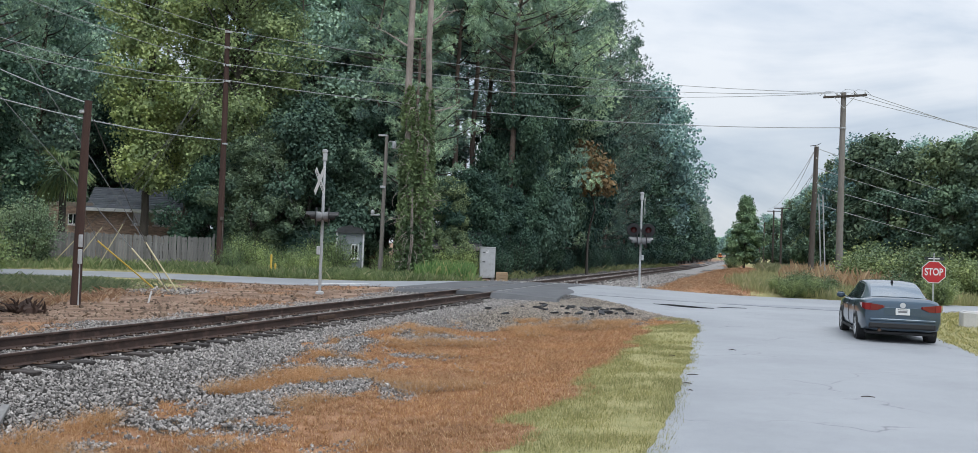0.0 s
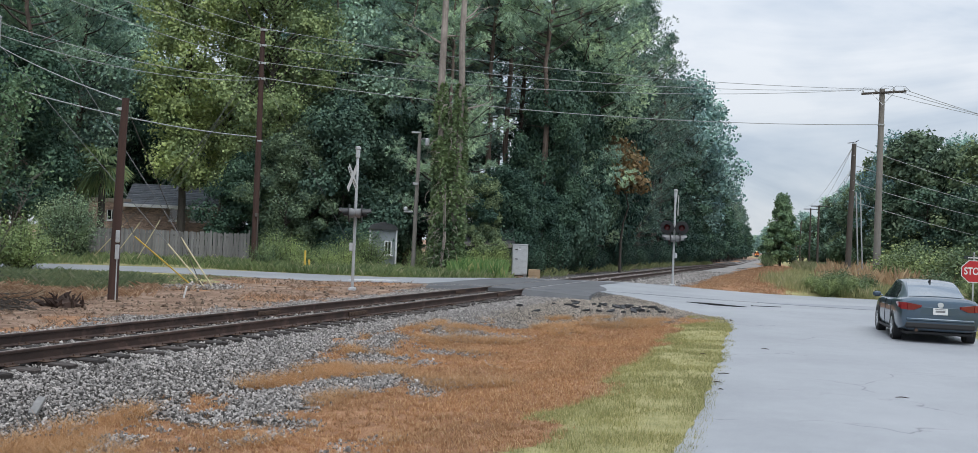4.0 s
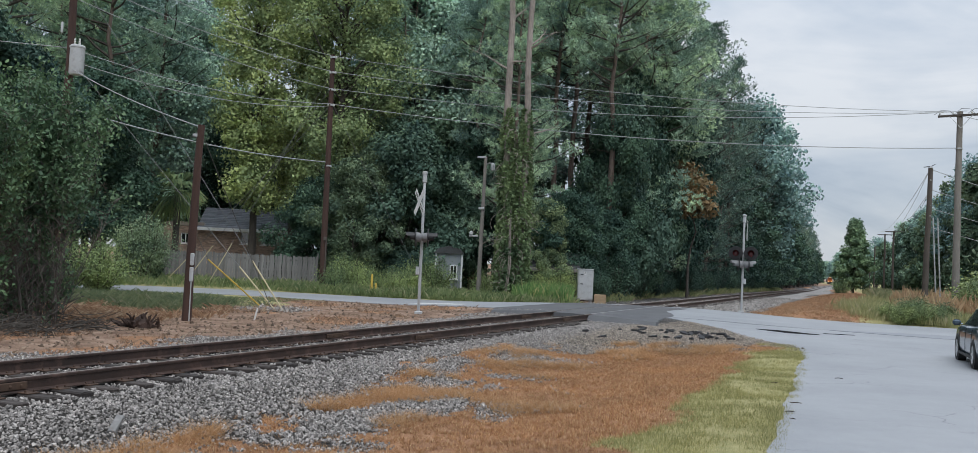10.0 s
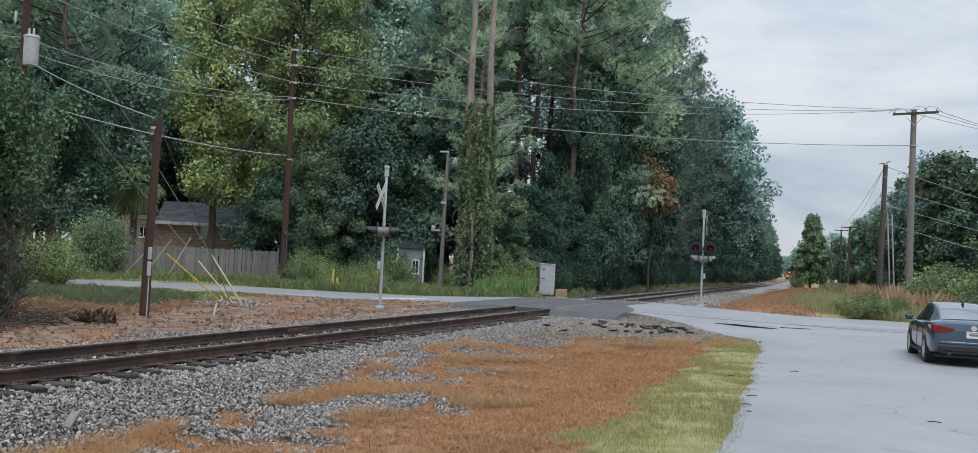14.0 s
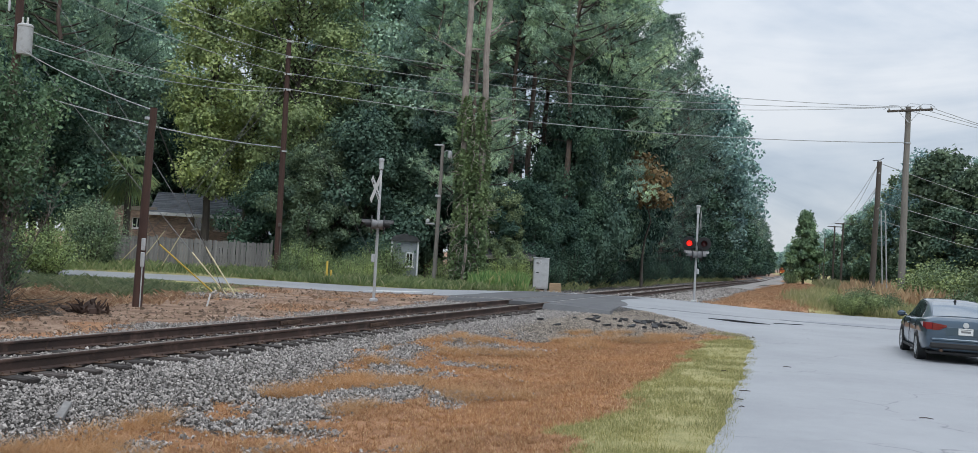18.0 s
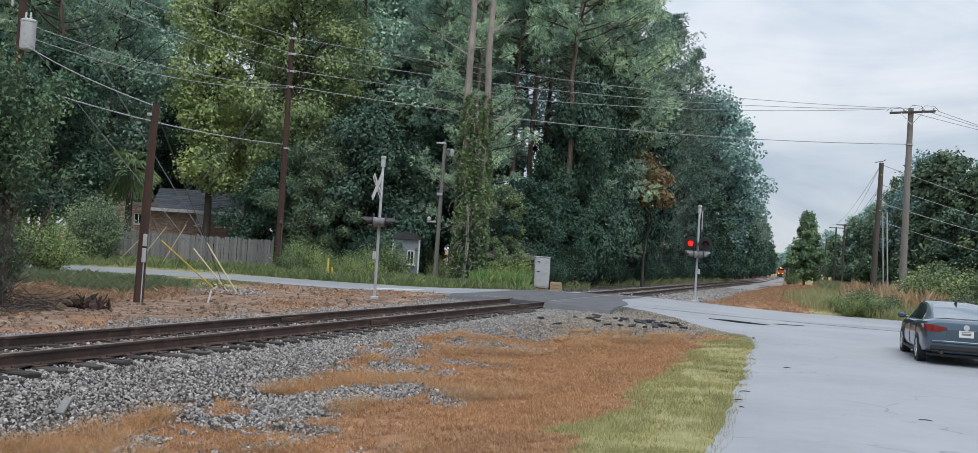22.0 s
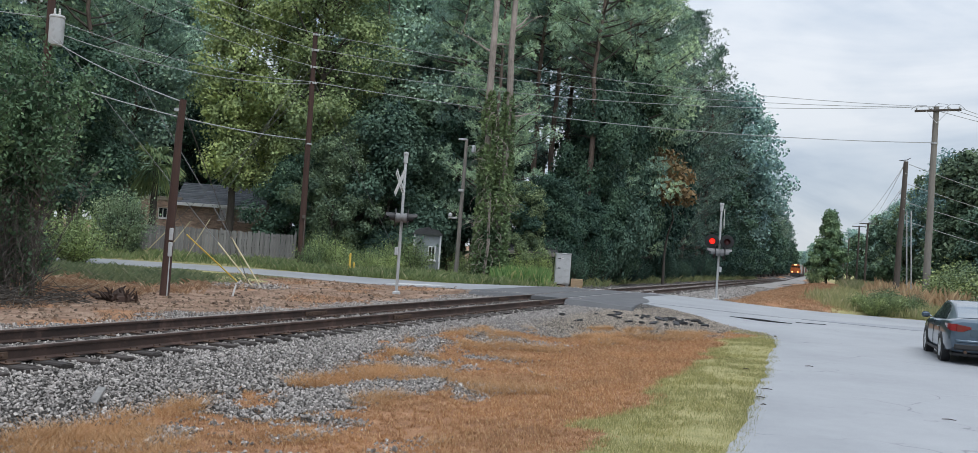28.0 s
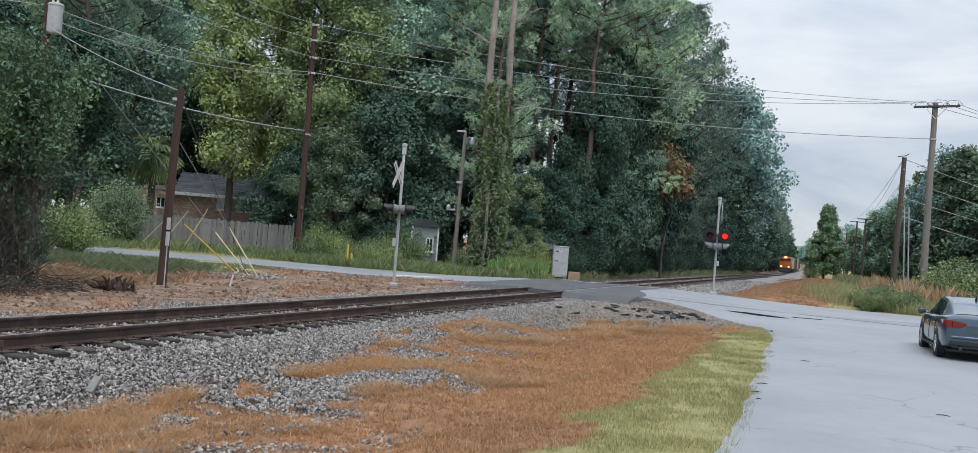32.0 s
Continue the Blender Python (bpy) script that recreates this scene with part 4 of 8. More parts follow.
def pine(seed, height=27.0, bare=0.42, spread=4.2, limbs=46, per=15, size=0.55, girth=0.26, blades=10, mat=None):
    """A tall pine: a bare leaning bole, limbs in the upper part, needle tufts towards their ends."""
    r, rng = random.Random(seed), np.random.default_rng(seed)
    g = Geo()
    bole = [Vector((0, 0, -0.4))]
    for k in range(1, 11):
        bole.append(Vector((r.uniform(-0.12, 0.12) * k ** 0.5, r.uniform(-0.12, 0.12) * k ** 0.5, height * k / 10)))
    g.tube(bole, [girth * (1.25 if k == 0 else 1 - 0.087 * k) for k in range(11)], 9)
    g.slot = 1
    cs, outs, szs = [], [], []
    for k in range(limbs):
        u = bare + (1 - bare) * (k + r.random()) / limbs
        z = u * height
        i = min(int(u * 10), 9)
        p0 = bole[i].lerp(bole[i + 1], u * 10 - i)
        w = r.uniform(0, 6.283)
        prof = math.sin(math.pi * min(1, (u - bare) / (1 - bare) * 0.78 + 0.24)) ** 0.8
        L = spread * prof * r.uniform(0.6, 1.25) + 0.5
        pts = limb_points(p0, (math.cos(w), math.sin(w), r.uniform(-0.05, 0.4)), L, r, 5, 0.22, 0.1)
        g.tube(pts, [0.075 * (L / 4) ** 0.5 * (1 - 0.17 * j) for j in range(6)], 4)
        puffs = []
        for j in range(max(2, int(1.2 + L * 0.75))):
            t = 2.2 + 2.75 * (j + r.random()) / max(2, int(1.2 + L * 0.75))
            i = min(int(t), 4)
            puffs.append((pts[i].lerp(pts[i + 1], t - i) + Vector((r.gauss(0, 0.35), r.gauss(0, 0.35), r.gauss(0.2, 0.15))), r.uniform(0.5, 0.95)))
        for j in range(per):
            c, R = puffs[j % len(puffs)]
            off = Vector((r.gauss(0, 1), r.gauss(0, 1), r.gauss(0, 1)))
            off = off * (R * r.random() ** 0.4 / max(off.length, 0.1))
            off.z *= 0.62
            cs.append(c + off)
            outs.append((off / R + Vector((0, 0, 0.5))).normalized())
            szs.append(size * r.uniform(0.7, 1.3))
    for k in range(int(limbs * 0.25)):
        # dead snags below the crown
        z = height * r.uniform(bare * 0.55, bare * 1.05)
        w = r.uniform(0, 6.283)
        pts = limb_points(Vector((0, 0, z)), (math.cos(w), math.sin(w), 0.15), r.uniform(0.6, 2.6), r, 4, 0.3, 0.0)
        g.tube(pts, [0.04, 0.032, 0.024, 0.016, 0.008], 4)
    v, f = needle_tufts(np.array(cs), np.array(outs), np.array(szs), rng, blades)
    return g.mesh("pine_trunk", M_BARK_PINE, M_BARK, smooth=True), np_mesh("pine_crown", v, f, mat or M_NEEDLE)


def broadleaf(seed, height=14.0, bare=0.25, radius=4.5, clumps=46, leaves=150, leaf=0.24, mat=None, bark=None, girth=0.22, round_top=0.5, clump=1.25, low=0.0):
    """A leafy tree: bole, limbs out to clumps of leaves set through an uneven crown."""
    r, rng = random.Random(seed), np.random.default_rng(seed)
    g = Geo()
    top = height * 0.9
    bole = [Vector((0, 0, -0.3))]
    for k in range(1, 8):
        bole.append(Vector((r.uniform(-0.1, 0.1) * k, r.uniform(-0.1, 0.1) * k, top * k / 7)))
    g.tube(bole, [girth * (1.3 if k == 0 else 1 - 0.125 * k) for k in range(8)], 8)
    pts_all, outs = [], []
    for k in range(clumps):
        u = (k + r.random()) / clumps
        w = r.uniform(0, 6.283)
        env = (math.sin(math.pi * (0.12 + 0.8 * u)) ** 0.7) * (1 - round_top * 0.55 * u)
        rr = radius * env * (r.random() ** 0.45) * r.uniform(0.62, 1.3)
        c = Vector((rr * math.cos(w), rr * math.sin(w), height * (bare + (1 - bare) * u) - low))
        z0 = max(0.3, c.z - rr * r.uniform(0.5, 1.0) - 0.3)
        t = min(max(z0 / top * 7, 0.3), 6.9)
        p0 = bole[int(t)].lerp(bole[int(t) + 1], t - int(t))
        mid = p0.lerp(c, 0.5) + Vector((r.uniform(-0.3, 0.3), r.uniform(-0.3, 0.3), r.uniform(-0.1, 0.5)))
        g.tube([p0, mid, c], [girth * 0.28, girth * 0.17, girth * 0.05], 4)
        n = int(leaves * r.uniform(0.6, 1.4))
        R = clump * r.uniform(0.65, 1.3)
        q = unit(rng, n) * (rng.random((n, 1)) ** 0.27) * np.array((R, R, R * 0.72))
        # sprays hang out and down from the limb's end
        outs.append(q / R)
        q[:, 2] -= 0.16 * (q[:, 0] ** 2 + q[:, 1] ** 2) / R
        q += rng.normal(size=(n, 3)) * R * 0.13
        pts_all.append(q + np.array(c))
    c = np.concatenate(pts_all)
    v, f = leaf_quads(c, np.full(len(c), leaf), rng, 0.25, 1.5, np.concatenate(outs))
    return g.mesh("trunk", bark or M_BARK, smooth=True), np_mesh("crown", v, f, mat or M_LEAF_MID)


def shrub(seed, height=3.0, radius=1.6, stems=14, leaves=2600, leaf=0.12, mat=None, wild=0.3, bark=None):
    """A many-stemmed bush with leaves along its twigs."""
    r, rng = random.Random(seed), np.random.default_rng(seed)
    g, pts_all = Geo(), []
    per = max(8, leaves // stems)
    for k in range(stems):
        w, rr = r.uniform(0, 6.283), radius * r.random() ** 0.5
        tip = Vector((rr * math.cos(w), rr * math.sin(w), height * r.uniform(0.55, 1.05) * (1 - 0.35 * (rr / radius) ** 2)))
        base = Vector((rr * 0.22 * math.cos(w), rr * 0.22 * math.sin(w), -0.1))
        mid = base.lerp(tip, 0.55) + Vector((r.uniform(-wild, wild), r.uniform(-wild, wild), 0)) * height * 0.2
        g.tube([base, mid, tip], [0.012 * height, 0.008 * height, 0.003 * height], 4)
        t = rng.random(per) ** 0.7
        p = np.where(t[:, None] < 0.55, np.array(base) + (np.array(mid) - np.array(base)) * t[:, None] / 0.55, np.array(mid) + (np.array(tip) - np.array(mid)) * (t[:, None] - 0.55) / 0.45)
        sp = 0.13 * height * (0.35 + 0.65 * t)[:, None]
        pts_all.append(p + rng.normal(size=(per, 3)) * sp * np.array((1, 1, 0.8)))
    c = np.concatenate(pts_all)
    c = c[c[:, 2] > 0.02]
    v, f = leaf_quads(c, np.full(len(c), leaf), rng, 0.35)
    return g.mesh("stems", bark or M_BARK, smooth=True), np_mesh("foliage", v, f, mat or M_LEAF_MID)


PLANTS = {}


def plant(kind, maker, name, label, category, x, y, scale=1.0, rz=0.0, group="", parts=("trunk", "crown"), z=None, tall=1.0):
    """Sets out a tree or bush: the first of its kind is built, the next are copies."""
    m = pose(x, y, gz(x, y) if z is None else z, 0, 0, rz)
    if kind not in PLANTS:
        a, b = maker()
        ob = thing(name, label=label, category=category, group=group)
        tagged(part(parts[0], a, ob), kind="stuff" if parts[0] == "branchwork" else ""), part(parts[1], b, ob)
        PLANTS[kind] = ob
    else:
        ob = copy_thing(PLANTS[kind], m)
        ob.name = name
        tagged(ob, label, category, group)
    ob.matrix_basis = m
    ob.scale = (scale, scale, scale * tall)
    return ob


def polar(az, dist):
    return dist * math.sin(radians(az)), dist * math.cos(radians(az))


PINE_LABEL = "tall dark green pine with a bare reddish grey trunk"
LEAFY_LABEL = "dense dark green leafy tree at the wood edge"


def off_line(x, y, scale):
    """Moves a tree of the wood back from the railway line, scaled to keep its size in the camera's view."""
    k = 1.0
    for _ in range(200):
        s, d = track_sd(x * k, y * k)
        if s < 28 or d > 3 or d < -6.0:
            break
        k += 0.01
    return x * k, y * k, scale * k


def the_pine(x, y, k, scale, rz, label=PINE_LABEL, tall=1.0):
    x, y, scale = off_line(x, y, scale)
    spec = ((101, 27, 0.36, 4.4), (102, 28, 0.5, 3.8), (103, 26, 0.3, 4.8), (104, 27, 0.12, 4.6))[k]
    tier = int(np.digitize(math.hypot(x, y), (84, 190)))
    per, size, blades = ((66, 0.3, 10), (30, 0.42, 8), (16, 0.6, 6))[tier]
    return plant("pine%d%d" % (k, tier), lambda: pine(spec[0], spec[1], spec[2], spec[3], 58 if k != 3 else 72, per, size, blades=blades, mat=M_NEEDLE_SHADED if tier else None), "pine_tree", label, "tree", x, y, scale, rz, "pines of the wood", tall=tall)


def the_leafy(x, y, k, scale, rz, label=LEAFY_LABEL, tall=1.0):
    x, y, scale = off_line(x, y, scale)
    tier = int(np.digitize(math.hypot(x, y), (84, 190)))
    n, q = ((600, 0.8), (190, 1.25), (70, 2.1))[tier]

    def mk():
        if k == 0:
            return broadleaf(201, 15, 0.24, 5.0, 58, n, 0.21 * q, M_LEAF_DARK_SHADE, clump=1.3)
        if k == 1:
            return broadleaf(202, 9, 0.05, 3.6, 48, n, 0.17 * q, M_LEAF_MID, girth=0.14, clump=0.95)
        if k == 2:
            return broadleaf(203, 24, 0.2, 6.5, 84, n, 0.25 * q, M_LEAF_TALL, girth=0.35, clump=1.7)
        if k == 3:
            return broadleaf(204, 8, 0.2, 3.2, 46, n, 0.16 * q, M_LEAF_DARK_SHADE, girth=0.13, clump=0.9)
        return broadleaf(205, 14, 0.06, 4.6, 64, n, 0.22 * q, M_LEAF_LIGHT_HAZE, girth=0.2, clump=1.2)

    return plant("leafy%d%d" % (k, tier), mk, "leafy_tree", label, "tree", x, y, scale, rz, "leafy trees of the wood", tall=tall)


def skyline(x, y, height, reach):
    """The size that keeps a tree under the wood's falling skyline towards the line, fitted to the camera's view."""
    dist = math.hypot(x, y)
    az = math.degrees(math.atan2(x, y)) + math.degrees(reach / dist)
    el = float(np.interp(az, [5.0, 6.4, 7.8, 9.7, 11.1, 12.1, 12.9, 13.6], [17.0, 15.3, 13.4, 11.6, 8.7, 6.6, 4.7, 2.6]))
    return (dist * math.tan(radians(el)) + 1.95) / height


def build_wood():
    r = random.Random(77)
    # the wood's edge along the far side of the line
    s = 42.0
    while s < 520:
        far = max(1.0, s / 140)
        for row, (d0, step) in enumerate(((-11.6, 0), (-16.5, 2), (-22, 4))):
            if row == 2 and s > 260:
                continue
            d = d0 + r.uniform(-1.4, 1.2) + 2.8 * float(ease(60, 140, s))
            x, y = at_sd(s + step + r.uniform(-1.5, 1.5), d)
            if -4.4 < math.degrees(math.atan2(x, y)) < 0.7:
                continue
            size = min(r.uniform(0.92, 1.1) * (1.0 if row else 0.93), max(0.5, skyline(x, y, 27.5, 4.6 if s < 54 else 0.9)) * r.uniform(0.97, 1.08))
            the_pine(x, y, r.choice(((3, 3, 2) if s < 75 else (0, 2, 3, 3)) if row == 0 else (0, 1, 2)), size, r.uniform(0, 360))
        # understorey that hangs down to the line
        for q in range(2):
            x, y = at_sd(s + r.uniform(-2, 2), -6.4 + r.uniform(-1.0, 0.6) - q * 2.2)
            if q == 0 and s < 95 and math.degrees(math.atan2(x, y)) > 2.5:
                the_pine(x, y, 3, r.uniform(0.42, 0.6), r.uniform(0, 360))
                continue
            low = 0.62 if math.degrees(math.atan2(x, y)) < 1.6 else 1.0
            the_leafy(x, y, r.choice((3, 3, 0, 3)) if low == 1.0 else 3, low * r.uniform(0.75, 1.15), r.uniform(0, 360))
        s += r.uniform(3.6, 5.2) * far
    # behind the road: (bearing, distance, kind, size)
    for az, dist, k, sc in ((1.2, 63, 1, 1.0), (3.2, 62, 3, 1.02), (3.8, 66, 3, 1.05), (-1.2, 68, 1, 1.05), (-2.25, 66, 1, 1.0), (-0.3, 72, 1, 1.08), (-1.7, 95, 1, 1.2), (-2.9, 91, 1, 1.15), (2.9, 72, 0, 1.1),
                            (4.6, 76, 0, 1.0), (3.0, 80, 2, 1.1), (-26.0, 72, 0, 1.0), (-28.6, 66, 2, 1.0), (-31.5, 70, 0, 1.05), (-34.5, 62, 2, 1.0), (-23.2, 84, 2, 1.1), (-30.0, 88, 0, 1.15),
                            (-37.5, 60, 0, 1.0), (8.2, 83.5, 2, 0.77), (7.0, 82, 0, 0.84), (6.4, 83, 3, 0.86), (6.2, 61, 3, 0.42), (7.8, 66, 3, 0.46), (4.4, 60, 3, 0.44), (9.2, 74, 3, 0.5), (-25.0, 92, 0, 1.1), (-33.0, 84, 2, 1.1), (-7.0, 92, 0, 1.15), (-10.0, 95, 2, 1.15), (-13.5, 96, 0, 1.2), (-6.5, 96, 2, 1.1), (-19.5, 98, 0, 1.15)):
        the_pine(*polar(az, dist), k, sc, r.uniform(0, 360))
    for az, dist, k, sc in ((-7.0, 80, 2, 1.1), (-4.9, 70, 0, 0.8), (-10.5, 72, 2, 1.0), (-8.0, 76, 2, 1.1), (-12.6, 80, 2, 1.12), (-8.4, 82, 2, 1.1), (-9.0, 86, 2, 1.15), (-7.6, 84, 2, 1.0),
                            (-11.2, 60, 1, 1.15), (-9.0, 66, 1, 1.35), (-12.2, 62, 1, 1.2), (-6.2, 66, 0, 0.8), (-13.2, 60, 4, 0.62), (-9.7, 63, 1, 1.0),
                            (-2.7, 57, 4, 0.42), (-1.5, 58, 3, 0.8), (-0.6, 58, 3, 0.7), (1.6, 57, 0, 0.5), (3.4, 57, 0, 0.6), (1.9, 61, 1, 0.95), (4.9, 58, 0, 0.55), (2.9, 60, 0, 0.62), (5.8, 63, 0, 0.55),
                            (2.8, 55.5, 3, 0.85), (4.6, 56.5, 3, 0.9), (-29, 58, 0, 0.8), (-33, 55, 0, 0.8), (-36, 52, 0, 0.9)):
        the_leafy(*polar(az, dist), k, sc, r.uniform(0, 360), tall=1.5 if dist < 64 and az > 1 else 1.0)
    for az, dist, sc in ((6.0, 72.5, 0.62),):
        plant("rusty", lambda: broadleaf(231, 8, 0.66, 1.5, 12, 160, 0.2, M_LEAF_RUST, girth=0.09, clump=0.8), "leafy_tree", "small leafy tree with rust-coloured autumn leaves", "tree", *polar(az, dist), sc * 2, 40, "leafy trees of the wood")
    for k in range(26):
        az = -39 + k * 0.75 + r.uniform(-0.5, 0.5)
        the_leafy(*polar(az, r.uniform(74, 98)), r.choice((0, 2, 2)), r.uniform(0.7, 0.95), r.uniform(0, 360))
    # closing belt far behind, so that no gap opens on the horizon
    for az in [a for a in range(-60, 12, 3) if not -7 < a < 4]:
        the_leafy(*polar(az + r.uniform(-1, 1), r.uniform(104, 118)), 2, r.uniform(0.7, 0.95), r.uniform(0, 360))


def build_special():
    # yellowing tree beside the brick house, with its low dark growth
    tall_leafy = "tall leafy tree with yellow-green turning leaves"
    plant("sycamore", lambda: broadleaf(251, 27, 0.16, 3.6, 120, 520, 0.14, M_LEAF_YELLOW, girth=0.34, clump=1.3, round_top=0.15), "sycamore_tree",
          tall_leafy, "tree", *polar(-15.3, 62), 1.0, 20, "yellowing trees")
    plant("narrow_sycamore", lambda: broadleaf(252, 26, 0.2, 2.3, 80, 480, 0.14, M_LEAF_YELLOW, girth=0.28, clump=1.15, round_top=0.1), "sycamore_tree",
          tall_leafy, "tree", *polar(-20.3, 63), 1.0, 130, "yellowing trees")
    plant("narrow_sycamore", None, "sycamore_tree", tall_leafy, "tree", *polar(-17.9, 67), 1.0, 250, "yellowing trees")
    the_leafy(*polar(-16.4, 60), 3, 0.85, 50, "dark ivy-like growth at the foot of the yellowing tree")
    the_leafy(*polar(-14.4, 58), 4, 0.55, 80, "green leafy sapling behind the fence")
    # single trees beside the line, far down
    x, y = polar(15.25, 182)
    plant("cone", lambda: broadleaf(261, 13.0, 0.1, 4.4, 100, 200, 0.28, M_LEAF_LONE, girth=0.2, clump=0.95, round_top=1.5), "leafy_tree", "lone pointed green tree beside the railway line", "tree", x, y, 1.0, 0)
    # wood on the near side of the line, far down, and behind the field
    r = random.Random(99)
    # kind 4 is the lighter leaf, with the haze of distance in its colour
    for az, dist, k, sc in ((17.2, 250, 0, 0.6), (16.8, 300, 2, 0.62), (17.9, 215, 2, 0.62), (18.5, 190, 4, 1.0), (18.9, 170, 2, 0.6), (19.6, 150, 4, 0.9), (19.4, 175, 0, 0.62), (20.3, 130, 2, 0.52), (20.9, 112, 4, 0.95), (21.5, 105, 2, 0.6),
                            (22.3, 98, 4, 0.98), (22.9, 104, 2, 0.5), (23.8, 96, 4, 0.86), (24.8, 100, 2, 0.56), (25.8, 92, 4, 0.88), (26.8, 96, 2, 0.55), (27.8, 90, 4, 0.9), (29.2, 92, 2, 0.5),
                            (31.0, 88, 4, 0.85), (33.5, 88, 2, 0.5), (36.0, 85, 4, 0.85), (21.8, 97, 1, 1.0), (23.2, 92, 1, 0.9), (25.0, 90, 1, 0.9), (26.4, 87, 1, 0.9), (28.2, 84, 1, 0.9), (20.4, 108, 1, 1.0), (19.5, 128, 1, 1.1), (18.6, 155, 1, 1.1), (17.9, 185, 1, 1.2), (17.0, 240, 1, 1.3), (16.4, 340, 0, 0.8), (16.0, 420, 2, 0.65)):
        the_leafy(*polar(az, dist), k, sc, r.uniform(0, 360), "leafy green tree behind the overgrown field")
    for az, dist, sc in ((21.6, 112, 0.56),):
        the_pine(*polar(az, dist), 3, sc, r.uniform(0, 360), "dark pine rising behind the leafy trees")
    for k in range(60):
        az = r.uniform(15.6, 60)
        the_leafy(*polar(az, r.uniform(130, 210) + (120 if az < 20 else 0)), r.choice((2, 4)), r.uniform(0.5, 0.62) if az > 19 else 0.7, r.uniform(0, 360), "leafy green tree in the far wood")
    # end of the view down the line
    for k in range(15):
        the_leafy(*at_sd(996, -28 + 4 * k), 2, 0.9, 40 * k, "leafy tree far down the railway line")
    for k in range(16):
        s, d = r.uniform(780, 990), r.choice((-1, 1)) * r.uniform(7, 30)
        the_leafy(*at_sd(s, d), 2, r.uniform(0.8, 1.1), r.uniform(0, 360), "leafy tree far down the railway line")


def build_vine_tree():
    """A pair of tall bare trunks wrapped in climbing vine."""
    r, rng = random.Random(41), np.random.default_rng(41)
    x, y = polar(-4.55, 50.3)
    ob = thing("vine_covered_tree", x, y, gz(x, y), label="tall twin-trunk tree wrapped in green climbing vine", category="tree")
    for (u, lean, rad) in ((-0.42, -0.35, 0.25), (0.38, 0.1, 0.23)):
        g = Geo()
        pts = [Vector((u * (0.6 if k == 0 else 1) + lean * k / 9 + 0.07 * math.sin(k * 1.7 + u * 5), 0.1 * math.sin(k + u), -0.3 + 2.6 * k)) for k in range(10)]
        g.tube(pts, [rad * (1.25 if k == 0 else 1 - 0.06 * k) for k in range(10)], 10)
        for k in range(9):
            z = r.uniform(8.5, 20)
            w = r.choice((0.0, 3.1, r.uniform(0, 6.283))) + r.uniform(-0.5, 0.5)
            i = int((z + 0.3) / 2.6)
            p0 = pts[i].lerp(pts[i + 1], (z + 0.3) / 2.6 - i)
            L = r.uniform(0.8, 3.2)
            lp = limb_points(p0, (math.cos(w), math.sin(w), 0.35), L, r, 5, 0.35, 0.06)
            g.tube(lp, [0.07, 0.055, 0.042, 0.03, 0.02, 0.008], 5)
            for t in range(3):
                tp = limb_points(lp[2 + t], (r.uniform(-1, 1), r.uniform(-1, 1), r.uniform(-0.3, 0.6)), L * 0.4, r, 3, 0.4, 0.0)
                g.tube(tp, [0.024, 0.016, 0.01, 0.005], 4)
        part("trunk", g.mesh("trunk", M_BARK_PALE, smooth=True), ob, "bare pale grey-brown trunk")
    n = 26000
    z = rng.random(n) ** 1.25 * 10.4
    wid = np.interp(z, [0, 1, 4, 7, 9, 10.4], [0.62, 0.58, 0.56, 0.52, 0.42, 0.25])
    strand = np.where(rng.random(n) < 0.55, -0.42 - 0.015 * z, 0.4)
    th, rr = rng.uniform(0, 6.283, n), rng.random(n) ** 0.35
    lump = 0.75 + 0.5 * vnoise(th * 2.2, z, 0.9, 17)
    c = np.stack([strand + wid * rr * lump * np.cos(th), wid * rr * lump * np.sin(th), z], 1)
    c = c[vnoise(th * 1.7 + 3 + 9 * strand, z, 0.55, 18) + 0.35 * rng.random(n) > 0.45 + 0.2 * ease(4.0, 9.0, z)]
    v, f = leaf_quads(c, np.full(len(c), 0.13), rng, 0.2)
    part("vine", np_mesh("vine", v, f, M_VINE), ob, "mat of small green vine leaves")
    g = Geo()
    for k in range(120):
        w, z = r.uniform(0, 6.283), r.uniform(0.8, 9.9)
        p = Vector((0.7 * math.cos(w) - 0.1, 0.5 * math.sin(w), z))
        g.tube(limb_points(p, (math.cos(w) * 0.6, math.sin(w) * 0.5, r.uniform(-0.6, 0.3)), r.uniform(0.5, 1.3), r, 4, 0.5, -0.25), [0.018, 0.014, 0.01, 0.007, 0.004], 4)
    for k in range(10):
        w = r.uniform(0, 6.283)
        g.tube([Vector((0.75 * math.cos(w), 0.55 * math.sin(w), 0)), Vector((0.72 * math.cos(w + 0.3), 0.55 * math.sin(w + 0.3), 2)), Vector((0.5 * math.cos(w), 0.4 * math.sin(w), 5))], [0.05, 0.04, 0.02], 5)
    part("vine_branchwork", g.mesh("vine_branchwork", M_BARK_PALE, smooth=True), ob, "bare hanging vine stems")["kind"] = "stuff"


